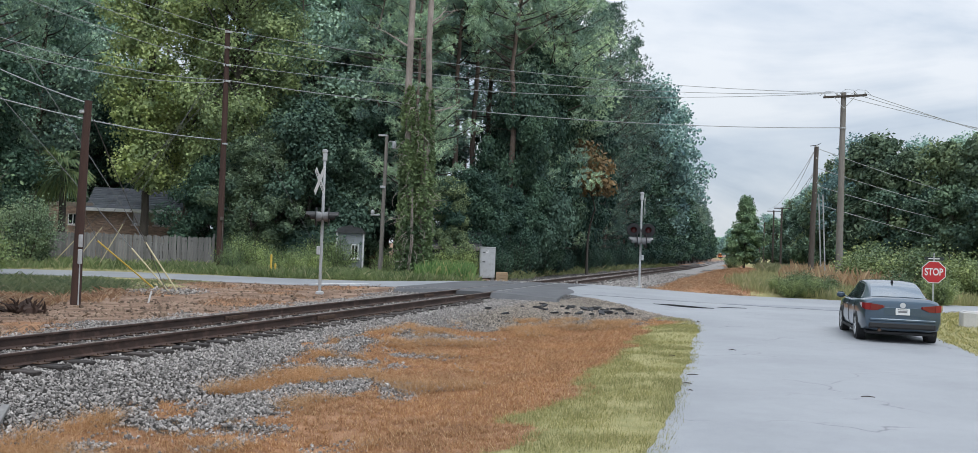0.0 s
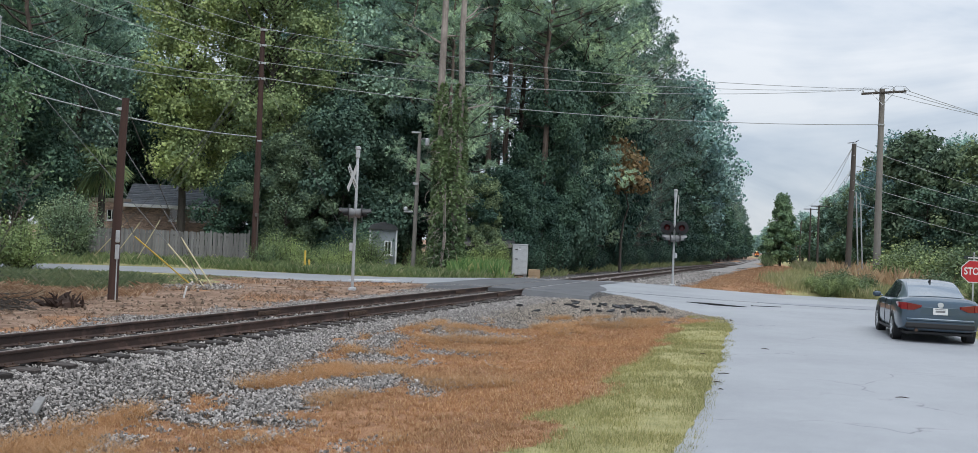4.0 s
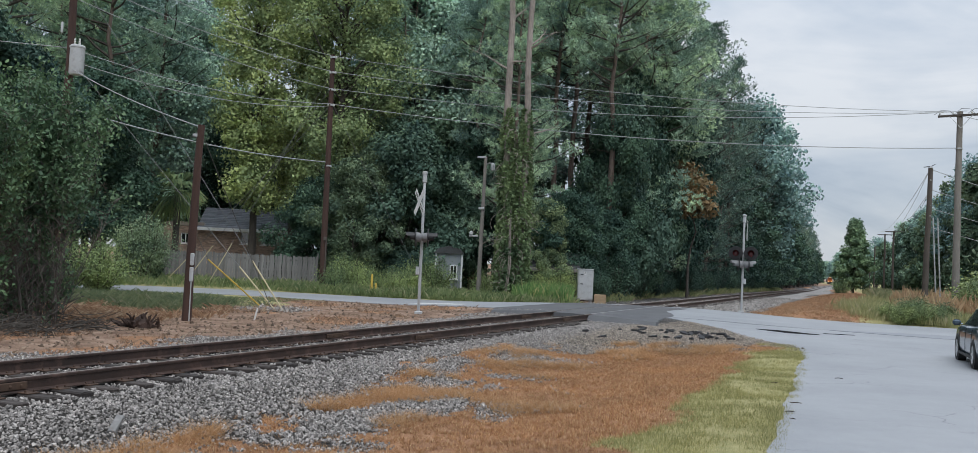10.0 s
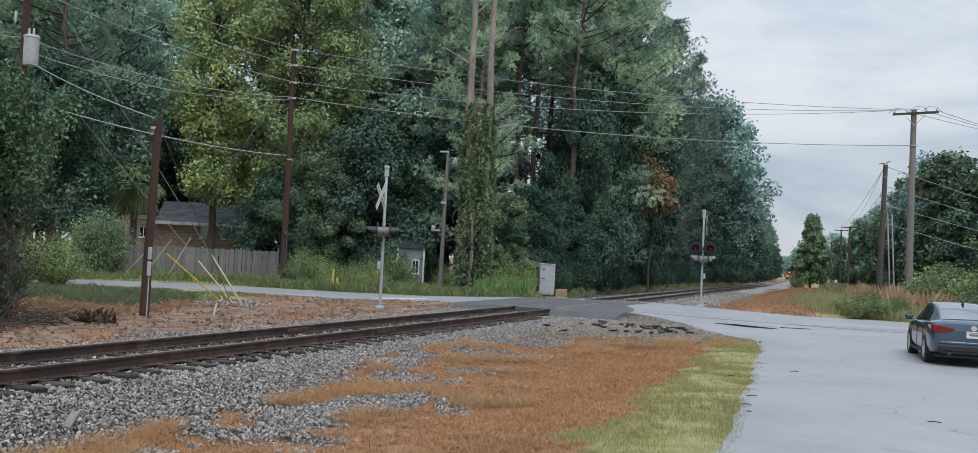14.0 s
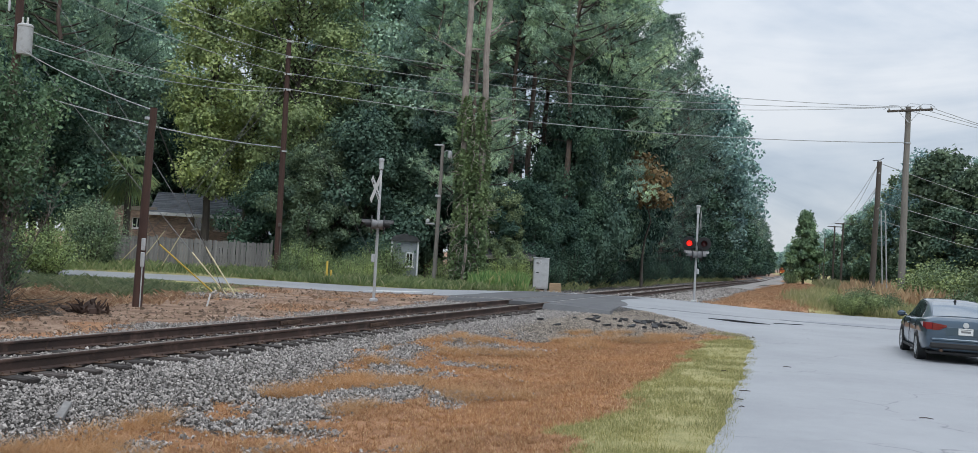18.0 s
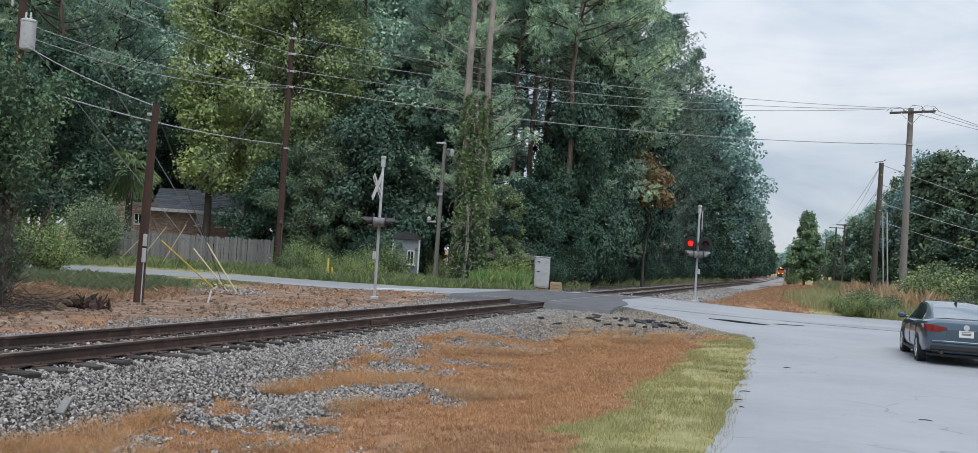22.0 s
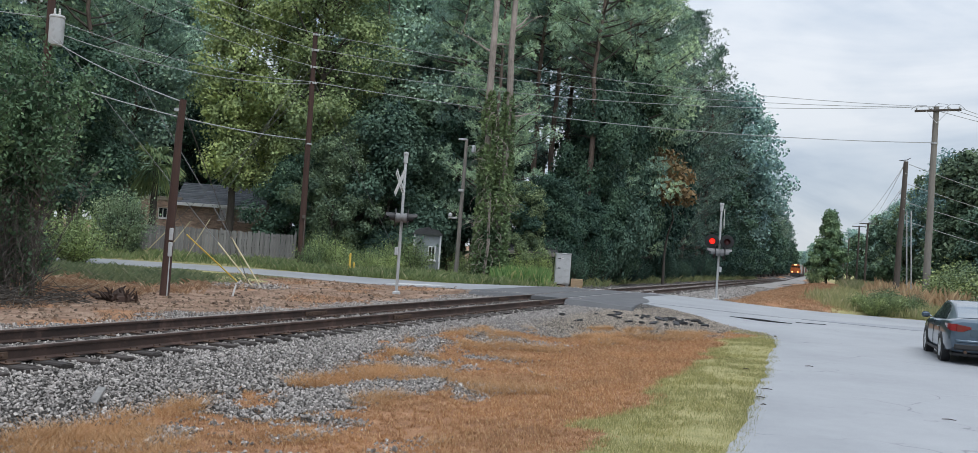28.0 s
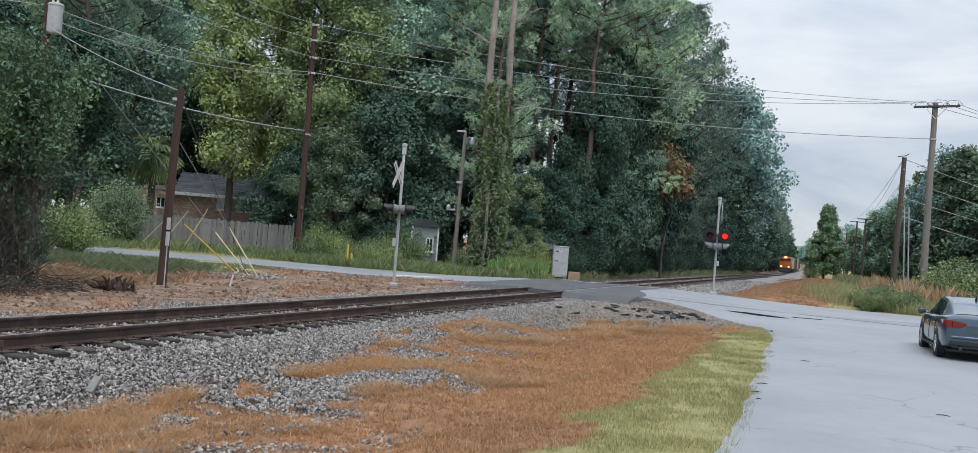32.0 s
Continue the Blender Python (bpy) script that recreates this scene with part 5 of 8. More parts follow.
def build_shrubs():
    x, y = -12.9, 20.9
    # the tall bush beside the near pole, on bare crooked stems
    ob = plant("tallbush", lambda: tall_bush(301), "tall_bush", "tall loose green bush on many bare thin stems", "bush", x, y, 0.78, 0, "", ("branchwork", "foliage"), tall=1.27)
    plant("tallbush", None, "tall_bush", "tall loose green bush on many bare thin stems", "bush", -14.5, 22.2, 0.8, 140, "", ("branchwork", "foliage"), tall=1.3)
    plant("tallbush", None, "tall_bush", "tall loose green bush on many bare thin stems", "bush", -13.6, 19.3, 0.72, 250, "", ("branchwork", "foliage"), tall=1.2)
    x, y = polar(-26.35, 54.5)
    plant("roundbush", lambda: shrub(311, 4.6, 1.75, 80, 26000, 0.09, M_PALEBUSH), "round_bush", "rounded pale green bush beside the road", "bush", x, y, 0.78, 0, "", ("branchwork", "foliage"))
    for x, y, sc in ((-17.2, 26.6, 0.7), (-18.4, 28.0, 0.9), (-25.0, 49.4, 0.55), (-23.9, 49.6, 0.45)):
        plant("darkbush", lambda: shrub(341, 3.0, 1.6, 30, 9000, 0.07, M_LEAF_DARK_SHADE), "dark_bush", "dense dark green bush behind the tall bush", "bush", x, y, sc, x * 40, "", ("branchwork", "foliage"))
    # dark bushes added along the foot of the wood, in place of its shade
    for k in range(70):
        x, y = at_sd(40 + 1.7 * k, -5.1 - 0.8 * (k % 3))
        plant("darkbush", None, "dark_bush", "added dark green bush standing in for shade under the wood", "bush", x, y, 0.62 + 0.12 * (k % 4), 70 * k, "undergrowth of the wood", ("branchwork", "foliage"))
    r = random.Random(17)
    # weeds and saplings behind the road
    for az, dist, k, sc in ((-2.4, 54.2, 0, 0.6), (-1.3, 54.6, 0, 0.62), (-3.2, 54.8, 0, 0.55), (-13.8, 52, 0, 0.6), (-12.0, 52.5, 0, 0.5), (-11.0, 54, 0, 0.55), (-9.6, 55, 0, 0.5), (-10.2, 57, 0, 0.7), (-6.0, 56, 0, 0.55), (-14.8, 53.5, 0, 0.7), (-9.25, 54.8, 0, 0.72), (-15.3, 51.5, 0, 0.5), (-13.2, 50.6, 0, 0.42), (-11.6, 50.4, 0, 0.4), (-10.6, 51.2, 0, 0.45), (-28.5, 44, 0, 0.8), (-30.5, 43, 0, 0.9), (-33, 41, 0, 1.0)):
        plant("weedbush", lambda: shrub(321, 3.0, 1.9, 34, 8000, 0.075, M_OLIVE), "weed_bush", "wild green bush in the weeds", "bush", *polar(az, dist), sc, r.uniform(0, 360), "bushes in the weeds", ("branchwork", "foliage"))
    x, y = polar(14.6, 118)
    plant("weedbush", None, "weed_bush", "green bush beside the railway line", "bush", x, y, 0.56, 20, "bushes in the weeds", ("branchwork", "foliage"))
    for az, dist, sc in ((17.2, 48, 0.3), (18.0, 47, 0.36), (18.8, 47.5, 0.42), (19.5, 48.3, 0.36), (18.4, 49.5, 0.42), (19.9, 50, 0.38), (21.6, 58, 0.85), (23.0, 60, 1.0), (24.2, 58, 0.95), (25.2, 57, 1.0), (26.4, 56, 0.9), (23.6, 52, 0.5), (27.4, 54, 0.8), (22.4, 64, 1.1), (29, 52, 0.8), (25.8, 47.5, 0.5)):
        plant("fieldbush", lambda: shrub(331, 2.9, 1.7, 30, 7000, 0.11, M_BUSH), "field_bush", "light green bush in the overgrown field", "bush", *polar(az, dist), sc, r.uniform(0, 360), "bushes in the field", ("branchwork", "foliage"))


def tall_bush(seed):
    r, rng = random.Random(seed), np.random.default_rng(seed)
    g, pts_all = Geo(), []
    for k in range(56):
        w = r.uniform(0, 6.283)
        H = r.uniform(2.6, 6.3)
        lean = r.uniform(0.02, 0.22) + (0.25 if H < 4 else 0)
        b = Vector((0.8 * math.cos(w) * r.random(), 0.8 * math.sin(w) * r.random(), -0.1))
        pts = limb_points(b, (math.cos(w) * lean, math.sin(w) * lean, 1), H, r, 7, 0.24, 0.12)
        g.tube(pts, [0.02 * (1 - 0.12 * j) * (H / 6) for j in range(8)], 5)
        for q in range(17):
            t = r.uniform(0.4, 6.95)
            p = pts[int(t)].lerp(pts[int(t) + 1], t - int(t))
            ww = r.uniform(0, 6.283)
            tw = limb_points(p, (math.cos(ww), math.sin(ww), 0.5), r.uniform(0.35, 0.9), r, 3, 0.4, 0.1)
            g.tube(tw, [0.014, 0.01, 0.007, 0.003], 3)
            if p.z > 3.0 + 0.5 * math.sin(3 * ww) or r.random() < 0.04:
                n = 50
                a = rng.random(n) * 2.98
                tv = np.array([tuple(q) for q in tw])
                i = a.astype(int)
                c = tv[i] + (tv[i + 1] - tv[i]) * (a - i)[:, None] + rng.normal(size=(n, 3)) * 0.17
                pts_all.append(c)
    c = np.concatenate(pts_all)
    v, f = leaf_quads(c, np.full(len(c), 0.078), rng, 0.3, 1.9)
    return g.mesh("stems", M_STEM, smooth=True), np_mesh("foliage", v, f, M_TALLBUSH)


def build_palm():
    """A palmetto with stiff fans of hanging fronds."""
    r = random.Random(61)
    x, y = polar(-24.6, 59.5)
    ob = thing("palm_tree", x, y, gz(x, y), label="palmetto palm with drooping green and brown fronds", category="tree")
    g = Geo()
    g.tube([(0, 0, -0.2), (0.05, 0, 2.6), (0, 0.05, 5.5)], [0.24, 0.2, 0.18], 10)
    part("trunk", g.mesh("trunk", M_BARK, smooth=True), ob)
    M_FROND = leaf_mat("palm_fronds", (0.06, 0.11, 0.07), (0.17, 0.23, 0.12), (0.34, 0.27, 0.14), 0.3)
    for k in range(46):
        w, el = r.uniform(0, 6.283), r.uniform(-1.2, 1.1)
        d = Vector((math.cos(w) * math.cos(el), math.sin(w) * math.cos(el), math.sin(el)))
        g = Geo()
        base = Vector((0, 0, 5.5))
        hub = base + d * r.uniform(0.5, 0.9)
        g.tube([base, hub], [0.025, 0.015], 4)
        side = d.cross(Vector((0, 0, 1))).normalized()
        for j in range(15):
            t = (j - 7) / 7
            f = (d * (1 - 0.35 * abs(t)) + side * t * 0.8).normalized()
            L = r.uniform(0.95, 1.35)
            mid, tip = hub + f * L * 0.55, hub + f * L + Vector((0, 0, -0.4 - 0.4 * r.random()))
            nn = f.cross(side if abs(t) < 0.7 else d).normalized() * 0.045 + side * 0.02
            g.add([hub, mid + nn, tip, mid - nn], [(0, 1, 2, 3)])
        part("frond", g.mesh("frond", M_FROND), ob)


def build_brush():
    """Heaps of dead twigs at the foot of the tall bush."""
    r = random.Random(71)
    for x, y, n, R in ((-12.2, 19.2, 260, 0.9), (-13.2, 18.4, 260, 1.0), (-11.6, 21.0, 120, 0.6)):
        g = Geo()
        for k in range(n):
            a, b = r.uniform(0, 6.283), R * r.random() ** 0.5
            p = Vector((b * math.cos(a), b * math.sin(a), r.uniform(0, 0.5) * (1 - b / R)))
            w = r.uniform(0, 6.283)
            q = limb_points(p, (math.cos(w), math.sin(w), r.uniform(-0.2, 0.5)), r.uniform(0.3, 0.9), r, 3, 0.35, -0.05)
            g.tube(q, [0.012, 0.01, 0.007, 0.003], 3)
        solo("brush_pile", g.mesh("brush_pile", M_BARK), "heap of dead brown twigs under the bush", "brush pile", "brush piles", "stuff", pose(x, y, gz(x, y)))


build_palm()
build_brush()
build_wood()
build_special()
build_vine_tree()
build_shrubs()

# ---- utility poles and wires ----
M_POLE_BROWN = surf("brown_pole_wood", (0.032, 0.017, 0.014), (0.085, 0.045, 0.034), 1.0, 14, 0.9, bump=0.5, dist=0.015, stretch=(1, 1, 0.12))
M_POLE_GREY = surf("weathered_pole_wood", (0.15, 0.135, 0.12), (0.28, 0.26, 0.235), 1.0, 14, 0.9, bump=0.5, dist=0.015, stretch=(1, 1, 0.12))
M_POLE_DARK = surf("dark_pole_wood", (0.055, 0.045, 0.038), (0.13, 0.11, 0.095), 1.0, 14, 0.9, bump=0.5, dist=0.015, stretch=(1, 1, 0.12))
M_WIRE = plain("weathered_cable", (0.36, 0.37, 0.38), 0.6, 0.1)
M_GUY = plain("dull_steel_strand", (0.14, 0.14, 0.14), 0.6, 0.3)
M_GALV = surf("galvanised_steel", (0.36, 0.37, 0.38), (0.52, 0.53, 0.54), 3, 30, 0.5, 0.5, bump=0.05)
M_ALU = surf("aluminium_pole", (0.36, 0.365, 0.37), (0.5, 0.505, 0.51), 2, 25, 0.45, 0.35, bump=0.04)
M_PORCELAIN = plain("porcelain", (0.55, 0.55, 0.53), 0.3)
M_GREYPAINT = surf("pale_grey_paint", (0.38, 0.39, 0.4), (0.49, 0.5, 0.51), 1.5, 25, 0.5, 0.0, bump=0.05, wear=(0.34, 0.34, 0.34))
M_BLACK = plain("black_paint", (0.012, 0.012, 0.013), 0.5)
M_YELLOW = surf("yellow_plastic", (0.5, 0.33, 0.05), (0.66, 0.46, 0.09), 2, 30, 0.55, bump=0.05)
M_CREAM = surf("faded_plastic", (0.4, 0.34, 0.2), (0.52, 0.45, 0.29), 2, 30, 0.6, bump=0.05)


def utility_pole(name, x, y, height, radius, mat, label, lean=(0, 0), group="utility poles"):
    z = gz(x, y)
    ob = thing(name, x, y, z, label=label, category="utility pole", group=group)
    r = random.Random(int(x * 10))
    g = Geo()
    pts = [Vector((lean[0] * k / 6 + r.uniform(-0.02, 0.02), lean[1] * k / 6 + r.uniform(-0.02, 0.02), -0.4 + (height + 0.4) * k / 6)) for k in range(7)]
    g.tube(pts, [radius * (1.1 - 0.055 * k) for k in range(7)], 12)
    part("shaft", g.mesh("shaft", mat, smooth=True), ob)
    return ob


def insulator(ob, p, axis="z", r=0.06):
    g = Geo()
    prof = [(0.3 * r, 0), (0.4 * r, 0.02), (r, 0.03), (r, 0.06), (0.55 * r, 0.07), (0.85 * r, 0.09), (0.8 * r, 0.12), (0.3 * r, 0.14)]
    m = pose(*p) if axis == "z" else pose(*p, 0, 90, 0)
    g.lathe(prof, 10, m)
    part("insulator", g.mesh("insulator", M_PORCELAIN, smooth=True), ob)


def band(ob, z, r, name="steel_band"):
    g = Geo()
    g.lathe([(r, z - 0.04), (r + 0.012, z - 0.04), (r + 0.012, z + 0.04), (r, z + 0.04)], 12)
    part(name, g.mesh(name, M_GALV), ob)


def wire(a, b, sag=0.5, r=0.011, name="overhead_wire", label="thin grey overhead wire between poles", mat=None):
    a, b = Vector(a), Vector(b)
    pts = []
    for k in range(17):
        u = k / 16
        p = a.lerp(b, u)
        p.z -= 4 * sag * u * (1 - u)
        pts.append(p)
    g = Geo()
    g.tube(pts, r * 1.25, 5)
    return solo(name, g.mesh(name, mat or (M_GUY if name == "guy_wire" else M_WIRE), smooth=True), label, "wire", "overhead wires" if "overhead" in name else "guy wires")


GX, GY = polar(-16.0, 52)
FX, FY = polar(20.5, 60)
EX, EY = polar(18.96, 66)
TX0, TY0 = polar(-30.75, 42)
HX, HY = -11.05, 25.15
CX, CY = polar(-6.6, 52)


def build_poles():
    ob = utility_pole("utility_pole", GX, GY, 13.05, 0.17, M_POLE_BROWN, "tall red-brown wooden utility pole at the roadside", (-0.1, 0))
    for z in (12.9, 12.05, 11.1, 10.25):
        insulator(ob, (-0.16, -0.12, z - 0.07)), insulator(ob, (0.14, -0.1, z - 0.07))
        band(ob, z, 0.15)
    band(ob, 6.9, 0.16, "pole_clamp")
    g = Geo()
    g.tube([(0.13, -0.13, -0.2), (0.12, -0.14, 3.0)], 0.03, 8)
    g.box((0.06, -0.2, 2.9), (0.14, 0.12, 0.2), chamfer=0.02)
    part("cable_conduit", g.mesh("cable_conduit", M_POLE_DARK), ob, "dark cable conduit with a small box")
    # pole with a crossarm on the far side of the field
    ob = utility_pole("utility_pole", FX, FY, 12.0, 0.2, M_POLE_GREY, "tall weathered grey utility pole with a wooden crossarm")
    a = pose(0, -0.2, 11.75, 0, 0, -32)
    g = Geo()
    g.box((0, 0, 0), (2.5, 0.11, 0.13), a, 0.015)
    part("crossarm", g.mesh("crossarm", M_POLE_DARK), ob, "dark wooden crossarm")
    for u in (-1.15, -0.45, 0.55, 1.15):
        p = a @ Vector((u, 0, 0.07))
        insulator(ob, tuple(p))
    for u in (-0.62, 0.62):
        g = Geo()
        g.tube([a @ Vector((u, -0.06, -0.02)), a @ Vector((0, -0.12, -0.75))], 0.018, 6)
        part("arm_brace", g.mesh("arm_brace", M_GALV), ob)
    for u, h in ((-0.9, 0.35), (0.2, 0.4), (0.9, 0.35)):
        g = Geo()
        g.tube([a @ Vector((u - 0.5, -0.3, 0.05)), a @ Vector((u - 0.2, 0, h)), a @ Vector((u + 0.25, 0.1, h * 0.9)), a @ Vector((u + 0.5, 0.3, 0.05))], 0.012, 5)
        part("jumper_wire", g.mesh("jumper_wire", M_BLACK), ob)
    band(ob, 9.85, 0.19)
    # dark pole with a pole-top insulator and a riser
    ob = utility_pole("utility_pole", EX, EY, 9.4, 0.19, M_POLE_DARK, "brown wooden utility pole with insulators and riser pipes", (0.18, 0))
    for z in (9.4, 8.6, 7.0, 6.3):
        insulator(ob, (0.16, -0.1, z - 0.06))
    g = Geo()
    g.tube([(-0.25, 0, 9.42), (0.25, 0, 9.5)], 0.03, 6)
    g.tube([(0.2, 0, 9.48), (0.42, -0.1, 9.62)], 0.025, 6)
    part("pole_top_bracket", g.mesh("pole_top_bracket", M_BLACK), ob)
    for u in (0.42, 0.7):
        g = Geo()
        g.tube([(u + 0.3, -0.15, -0.2), (u - 0.05, -0.1, 6.2)], 0.045, 7)
        part("riser_pipe", g.mesh("riser_pipe", M_GALV), ob, "pale riser pipe")
    # transformer pole
    ob = utility_pole("transformer_pole", TX0, TY0, 14.2, 0.18, M_POLE_BROWN, "brown wooden pole carrying a grey transformer can")
    g = Geo()
    g.lathe([(0.05, 8.85), (0.27, 8.87), (0.29, 8.95), (0.29, 9.95), (0.31, 9.97), (0.31, 10.03), (0.26, 10.08), (0.06, 10.12)], 20, pose(0.43, -0.2, 0))
    can = part("transformer_can", g.mesh("transformer_can", M_GREYPAINT, smooth=True), ob, "pale grey cylindrical transformer")
    for u in (-0.1, 0.1):
        g = Geo()
        g.lathe([(0.03, 10.08), (0.05, 10.1), (0.055, 10.15), (0.035, 10.18), (0.05, 10.22), (0.03, 10.26), (0.045, 10.3), (0.02, 10.36)], 10, pose(0.43 + u, -0.25, 0))
        part("bushing", g.mesh("bushing", M_PORCELAIN, smooth=True), can)
    for z in (9.1, 9.8):
        g = Geo()
        g.box((0.17, -0.09, z), (0.24, 0.06, 0.08), chamfer=0.01)
        part("hanger_bracket", g.mesh("hanger_bracket", M_GALV), ob)
    g = Geo()
    g.lathe([(0.04, 10.6), (0.05, 10.65), (0.05, 11.0), (0.03, 11.05)], 10, pose(-0.3, -0.2, 0))
    part("fuse_cutout", g.mesh("fuse_cutout", M_GREYPAINT, smooth=True), ob)
    # short guy stub
    ob = utility_pole("stub_pole", HX, HY, 5.5, 0.125, M_POLE_BROWN, "short leaning red-brown stub pole in the bare dirt", (0.12, 0), "")
    band(ob, 5.2, 0.095)
    g = Geo()
    g.box((0.13, -0.1, 1.72), (0.1, 0.08, 0.34), chamfer=0.015)
    part("meter_box", g.mesh("meter_box", M_GREYPAINT), ob, "small pale grey box")
    g = Geo()
    g.box((0.13, -0.1, 1.3), (0.1, 0.08, 0.4), chamfer=0.015)
    g.tube([(0.13, -0.09, 0), (0.13, -0.09, 1.15)], 0.018, 6)
    part("meter_box", g.mesh("meter_box", M_GREYPAINT), ob, "small pale grey box with a pipe")
    # light pole behind the crossing
    ob = utility_pole("light_pole", CX, CY, 7.9, 0.115, M_POLE_GREY, "thin grey wooden pole with a small lamp and boxes", (0.1, 0), "")
    g = Geo()
    g.tube([(0.1, 0, 7.4), (0.35, -0.1, 7.55), (0.52, -0.15, 7.5)], 0.025, 6)
    part("lamp_arm", g.mesh("lamp_arm", M_GALV), ob)
    g = Geo()
    g.lathe([(0.05, 7.1), (0.12, 7.15), (0.13, 7.35), (0.09, 7.5), (0.04, 7.55)], 12, pose(0.55, -0.16, 0))
    part("lamp_head", g.mesh("lamp_head", M_GALV, smooth=True), ob, "small grey lamp head")
    g = Geo()
    g.box((-0.1, -0.05, 7.85), (0.5, 0.1, 0.1), chamfer=0.02)
    part("top_bracket", g.mesh("top_bracket", M_GREYPAINT), ob)
    g = Geo()
    g.box((-0.35, -0.1, 3.45), (0.5, 0.14, 0.1), chamfer=0.02)
    g.lathe([(0.03, 3.5), (0.11, 3.53), (0.11, 3.65), (0.05, 3.72)], 10, pose(-0.5, -0.1, 0))
    part("side_bracket", g.mesh("side_bracket", M_GREYPAINT), ob, "pale side bracket with a round head")
    g = Geo()
    g.box((0, -0.13, 5.0), (0.3, 0.1, 0.14), chamfer=0.02)
    part("steel_clamp", g.mesh("steel_clamp", M_GALV), ob)
    # poles down the line
    for az, dist, top, arm in ((31, 120, 9.0, False), (16.85, 175, 10.6, True), (17.3, 150, 9.7, True), (16.34, 230, 10.8, False), (16.1, 290, 10.3, False), (15.9, 340, 9.5, False), (15.75, 400, 9.0, False)):
        x, y = polar(az, dist)
        ob = utility_pole("utility_pole", x, y, top, 0.17, M_POLE_DARK, "dark wooden utility pole far along the railway line")
        if arm:
            g = Geo()
            g.box((0, -0.15, top - 0.15), (2.4, 0.12, 0.14), pose(0, 0, 0, 0, 0, -20), 0.015)
            part("crossarm", g.mesh("crossarm", M_POLE_DARK), ob)


def build_wires():
    zg, zf = (12.95, 12.1, 11.15, 10.3), (11.85, 11.9, 11.75, 9.85)
    arm = pose(FX, FY, 11.8, 0, 0, -32)
    ends = [tuple(arm @ Vector((u, -0.2, 0.15))) for u in (-0.45, -1.15, 0.4)] + [(FX, FY, 9.85)]
    for k in range(4):
        wire((GX - 0.1, GY - 0.15, zg[k]), ends[k], (0.62, 0.75, 0.9, 0.7)[k], 0.013 if k < 3 else 0.017)
        wire((GX - 0.1, GY - 0.15, zg[k]), (TX0, TY0, (13.9, 13.0, 12.1, 10.0)[k]), (0.35, 0.35, 0.35, 0.5)[k], 0.013)
    wire((GX - 0.1, GY, 10.2), (TX0, TY0, 9.5), 0.6, 0.014)
    wire((GX - 0.1, GY, 7.1), (TX0, TY0, 7.55), 0.35, 0.022)
    for z, z2 in ((13.9, 14.5), (13.0, 13.4), (10.0, 9.6), (7.55, 7.6)):
        wire((TX0, TY0, z), (TX0 - 24, TY0 - 22, z2), 0.5, 0.013 if z > 8 else 0.02)
    wire((TX0, TY0, 9.2), (HX + 0.12, HY, 5.4), 0.15, 0.012)
    # from the crossarm pole and the dark pole away to the right
    for k, u in enumerate((-0.45, 0.55, 1.15)):
        p = arm @ Vector((u, 0.2, 0.1))
        wire(p, (FX + 42, FY + 14, 9.6 - 1.2 * k), 0.9, 0.014)
    wx, wy = polar(31, 120)
    for z, z2 in ((9.3, 7.4), (8.0, 6.1), (6.8, 5.0), (5.6, 2.9)):
        wire((EX + 0.15, EY, z), (wx, wy, z2), 0.5, 0.018)
    for k, az in enumerate((16.85, 17.3)):
        x, y = polar(az, (175, 150)[k])
        for u in (-0.9, 0.9):
            wire((EX + 0.1, EY, 9.2 - 1.4 * k), (x + u, y, (10.5, 9.6)[k]), 1.0, 0.012)
    # guy wires of the transformer pole, down to one anchor, with guards
    A = Vector((-10.15, 30.9, gz(-10.15, 30.9)))
    for top, foot in (((TX0, TY0, 13.2), A), ((TX0, TY0, 9.6), A + Vector((-0.35, 0.2, 0))), ((HX + 0.12, HY, 5.3), A + Vector((-0.5, 0.3, 0)))):
        wire(top, foot, 0.0, 0.009, "guy_wire", "taut steel guy wire down to a ground anchor")
    for top, foot, n in (((TX0, TY0, 13.2), A, 0), ((TX0, TY0, 9.6), A + Vector((-0.35, 0.2, 0)), 1)):
        d = (Vector(top) - foot).normalized()
        guard(foot + d * 0.05, foot + d * 2.3, M_CREAM, "faded cream plastic guard on a guy wire")
    q = Vector((-11.2, 31.9, gz(-11.2, 31.9)))
    guard(q, Vector((-12.75, 30.5, 1.66)), M_YELLOW, "yellow plastic guy guard leaning over the dirt")
    wire(Vector((-12.75, 30.5, 1.66)), (HX + 0.05, HY + 0.05, 2.6), 0.0, 0.008, "guy_wire", "taut steel guy wire down to a ground anchor")
    # guys of the tall pole across the road
    for x, y, z in ((-22.6, 48.2, 10.2), (-21.3, 47.8, 11.2), (-19.9, 47.6, 12.1)):
        foot = Vector((x, y, gz(x, y)))
        wire((GX - 0.1, GY, z), foot, 0.0, 0.009, "guy_wire", "taut steel guy wire down to a ground anchor")
        d = (Vector((GX, GY, z)) - foot).normalized()
        guard(foot, foot + d * 2.6, M_CREAM, "faded cream plastic guard on a guy wire")
    wire((GX + 0.1, GY, 10.2), (-9.0, 53.5, gz(-9.0, 53.5)), 0.0, 0.009, "guy_wire", "taut steel guy wire down to a ground anchor")


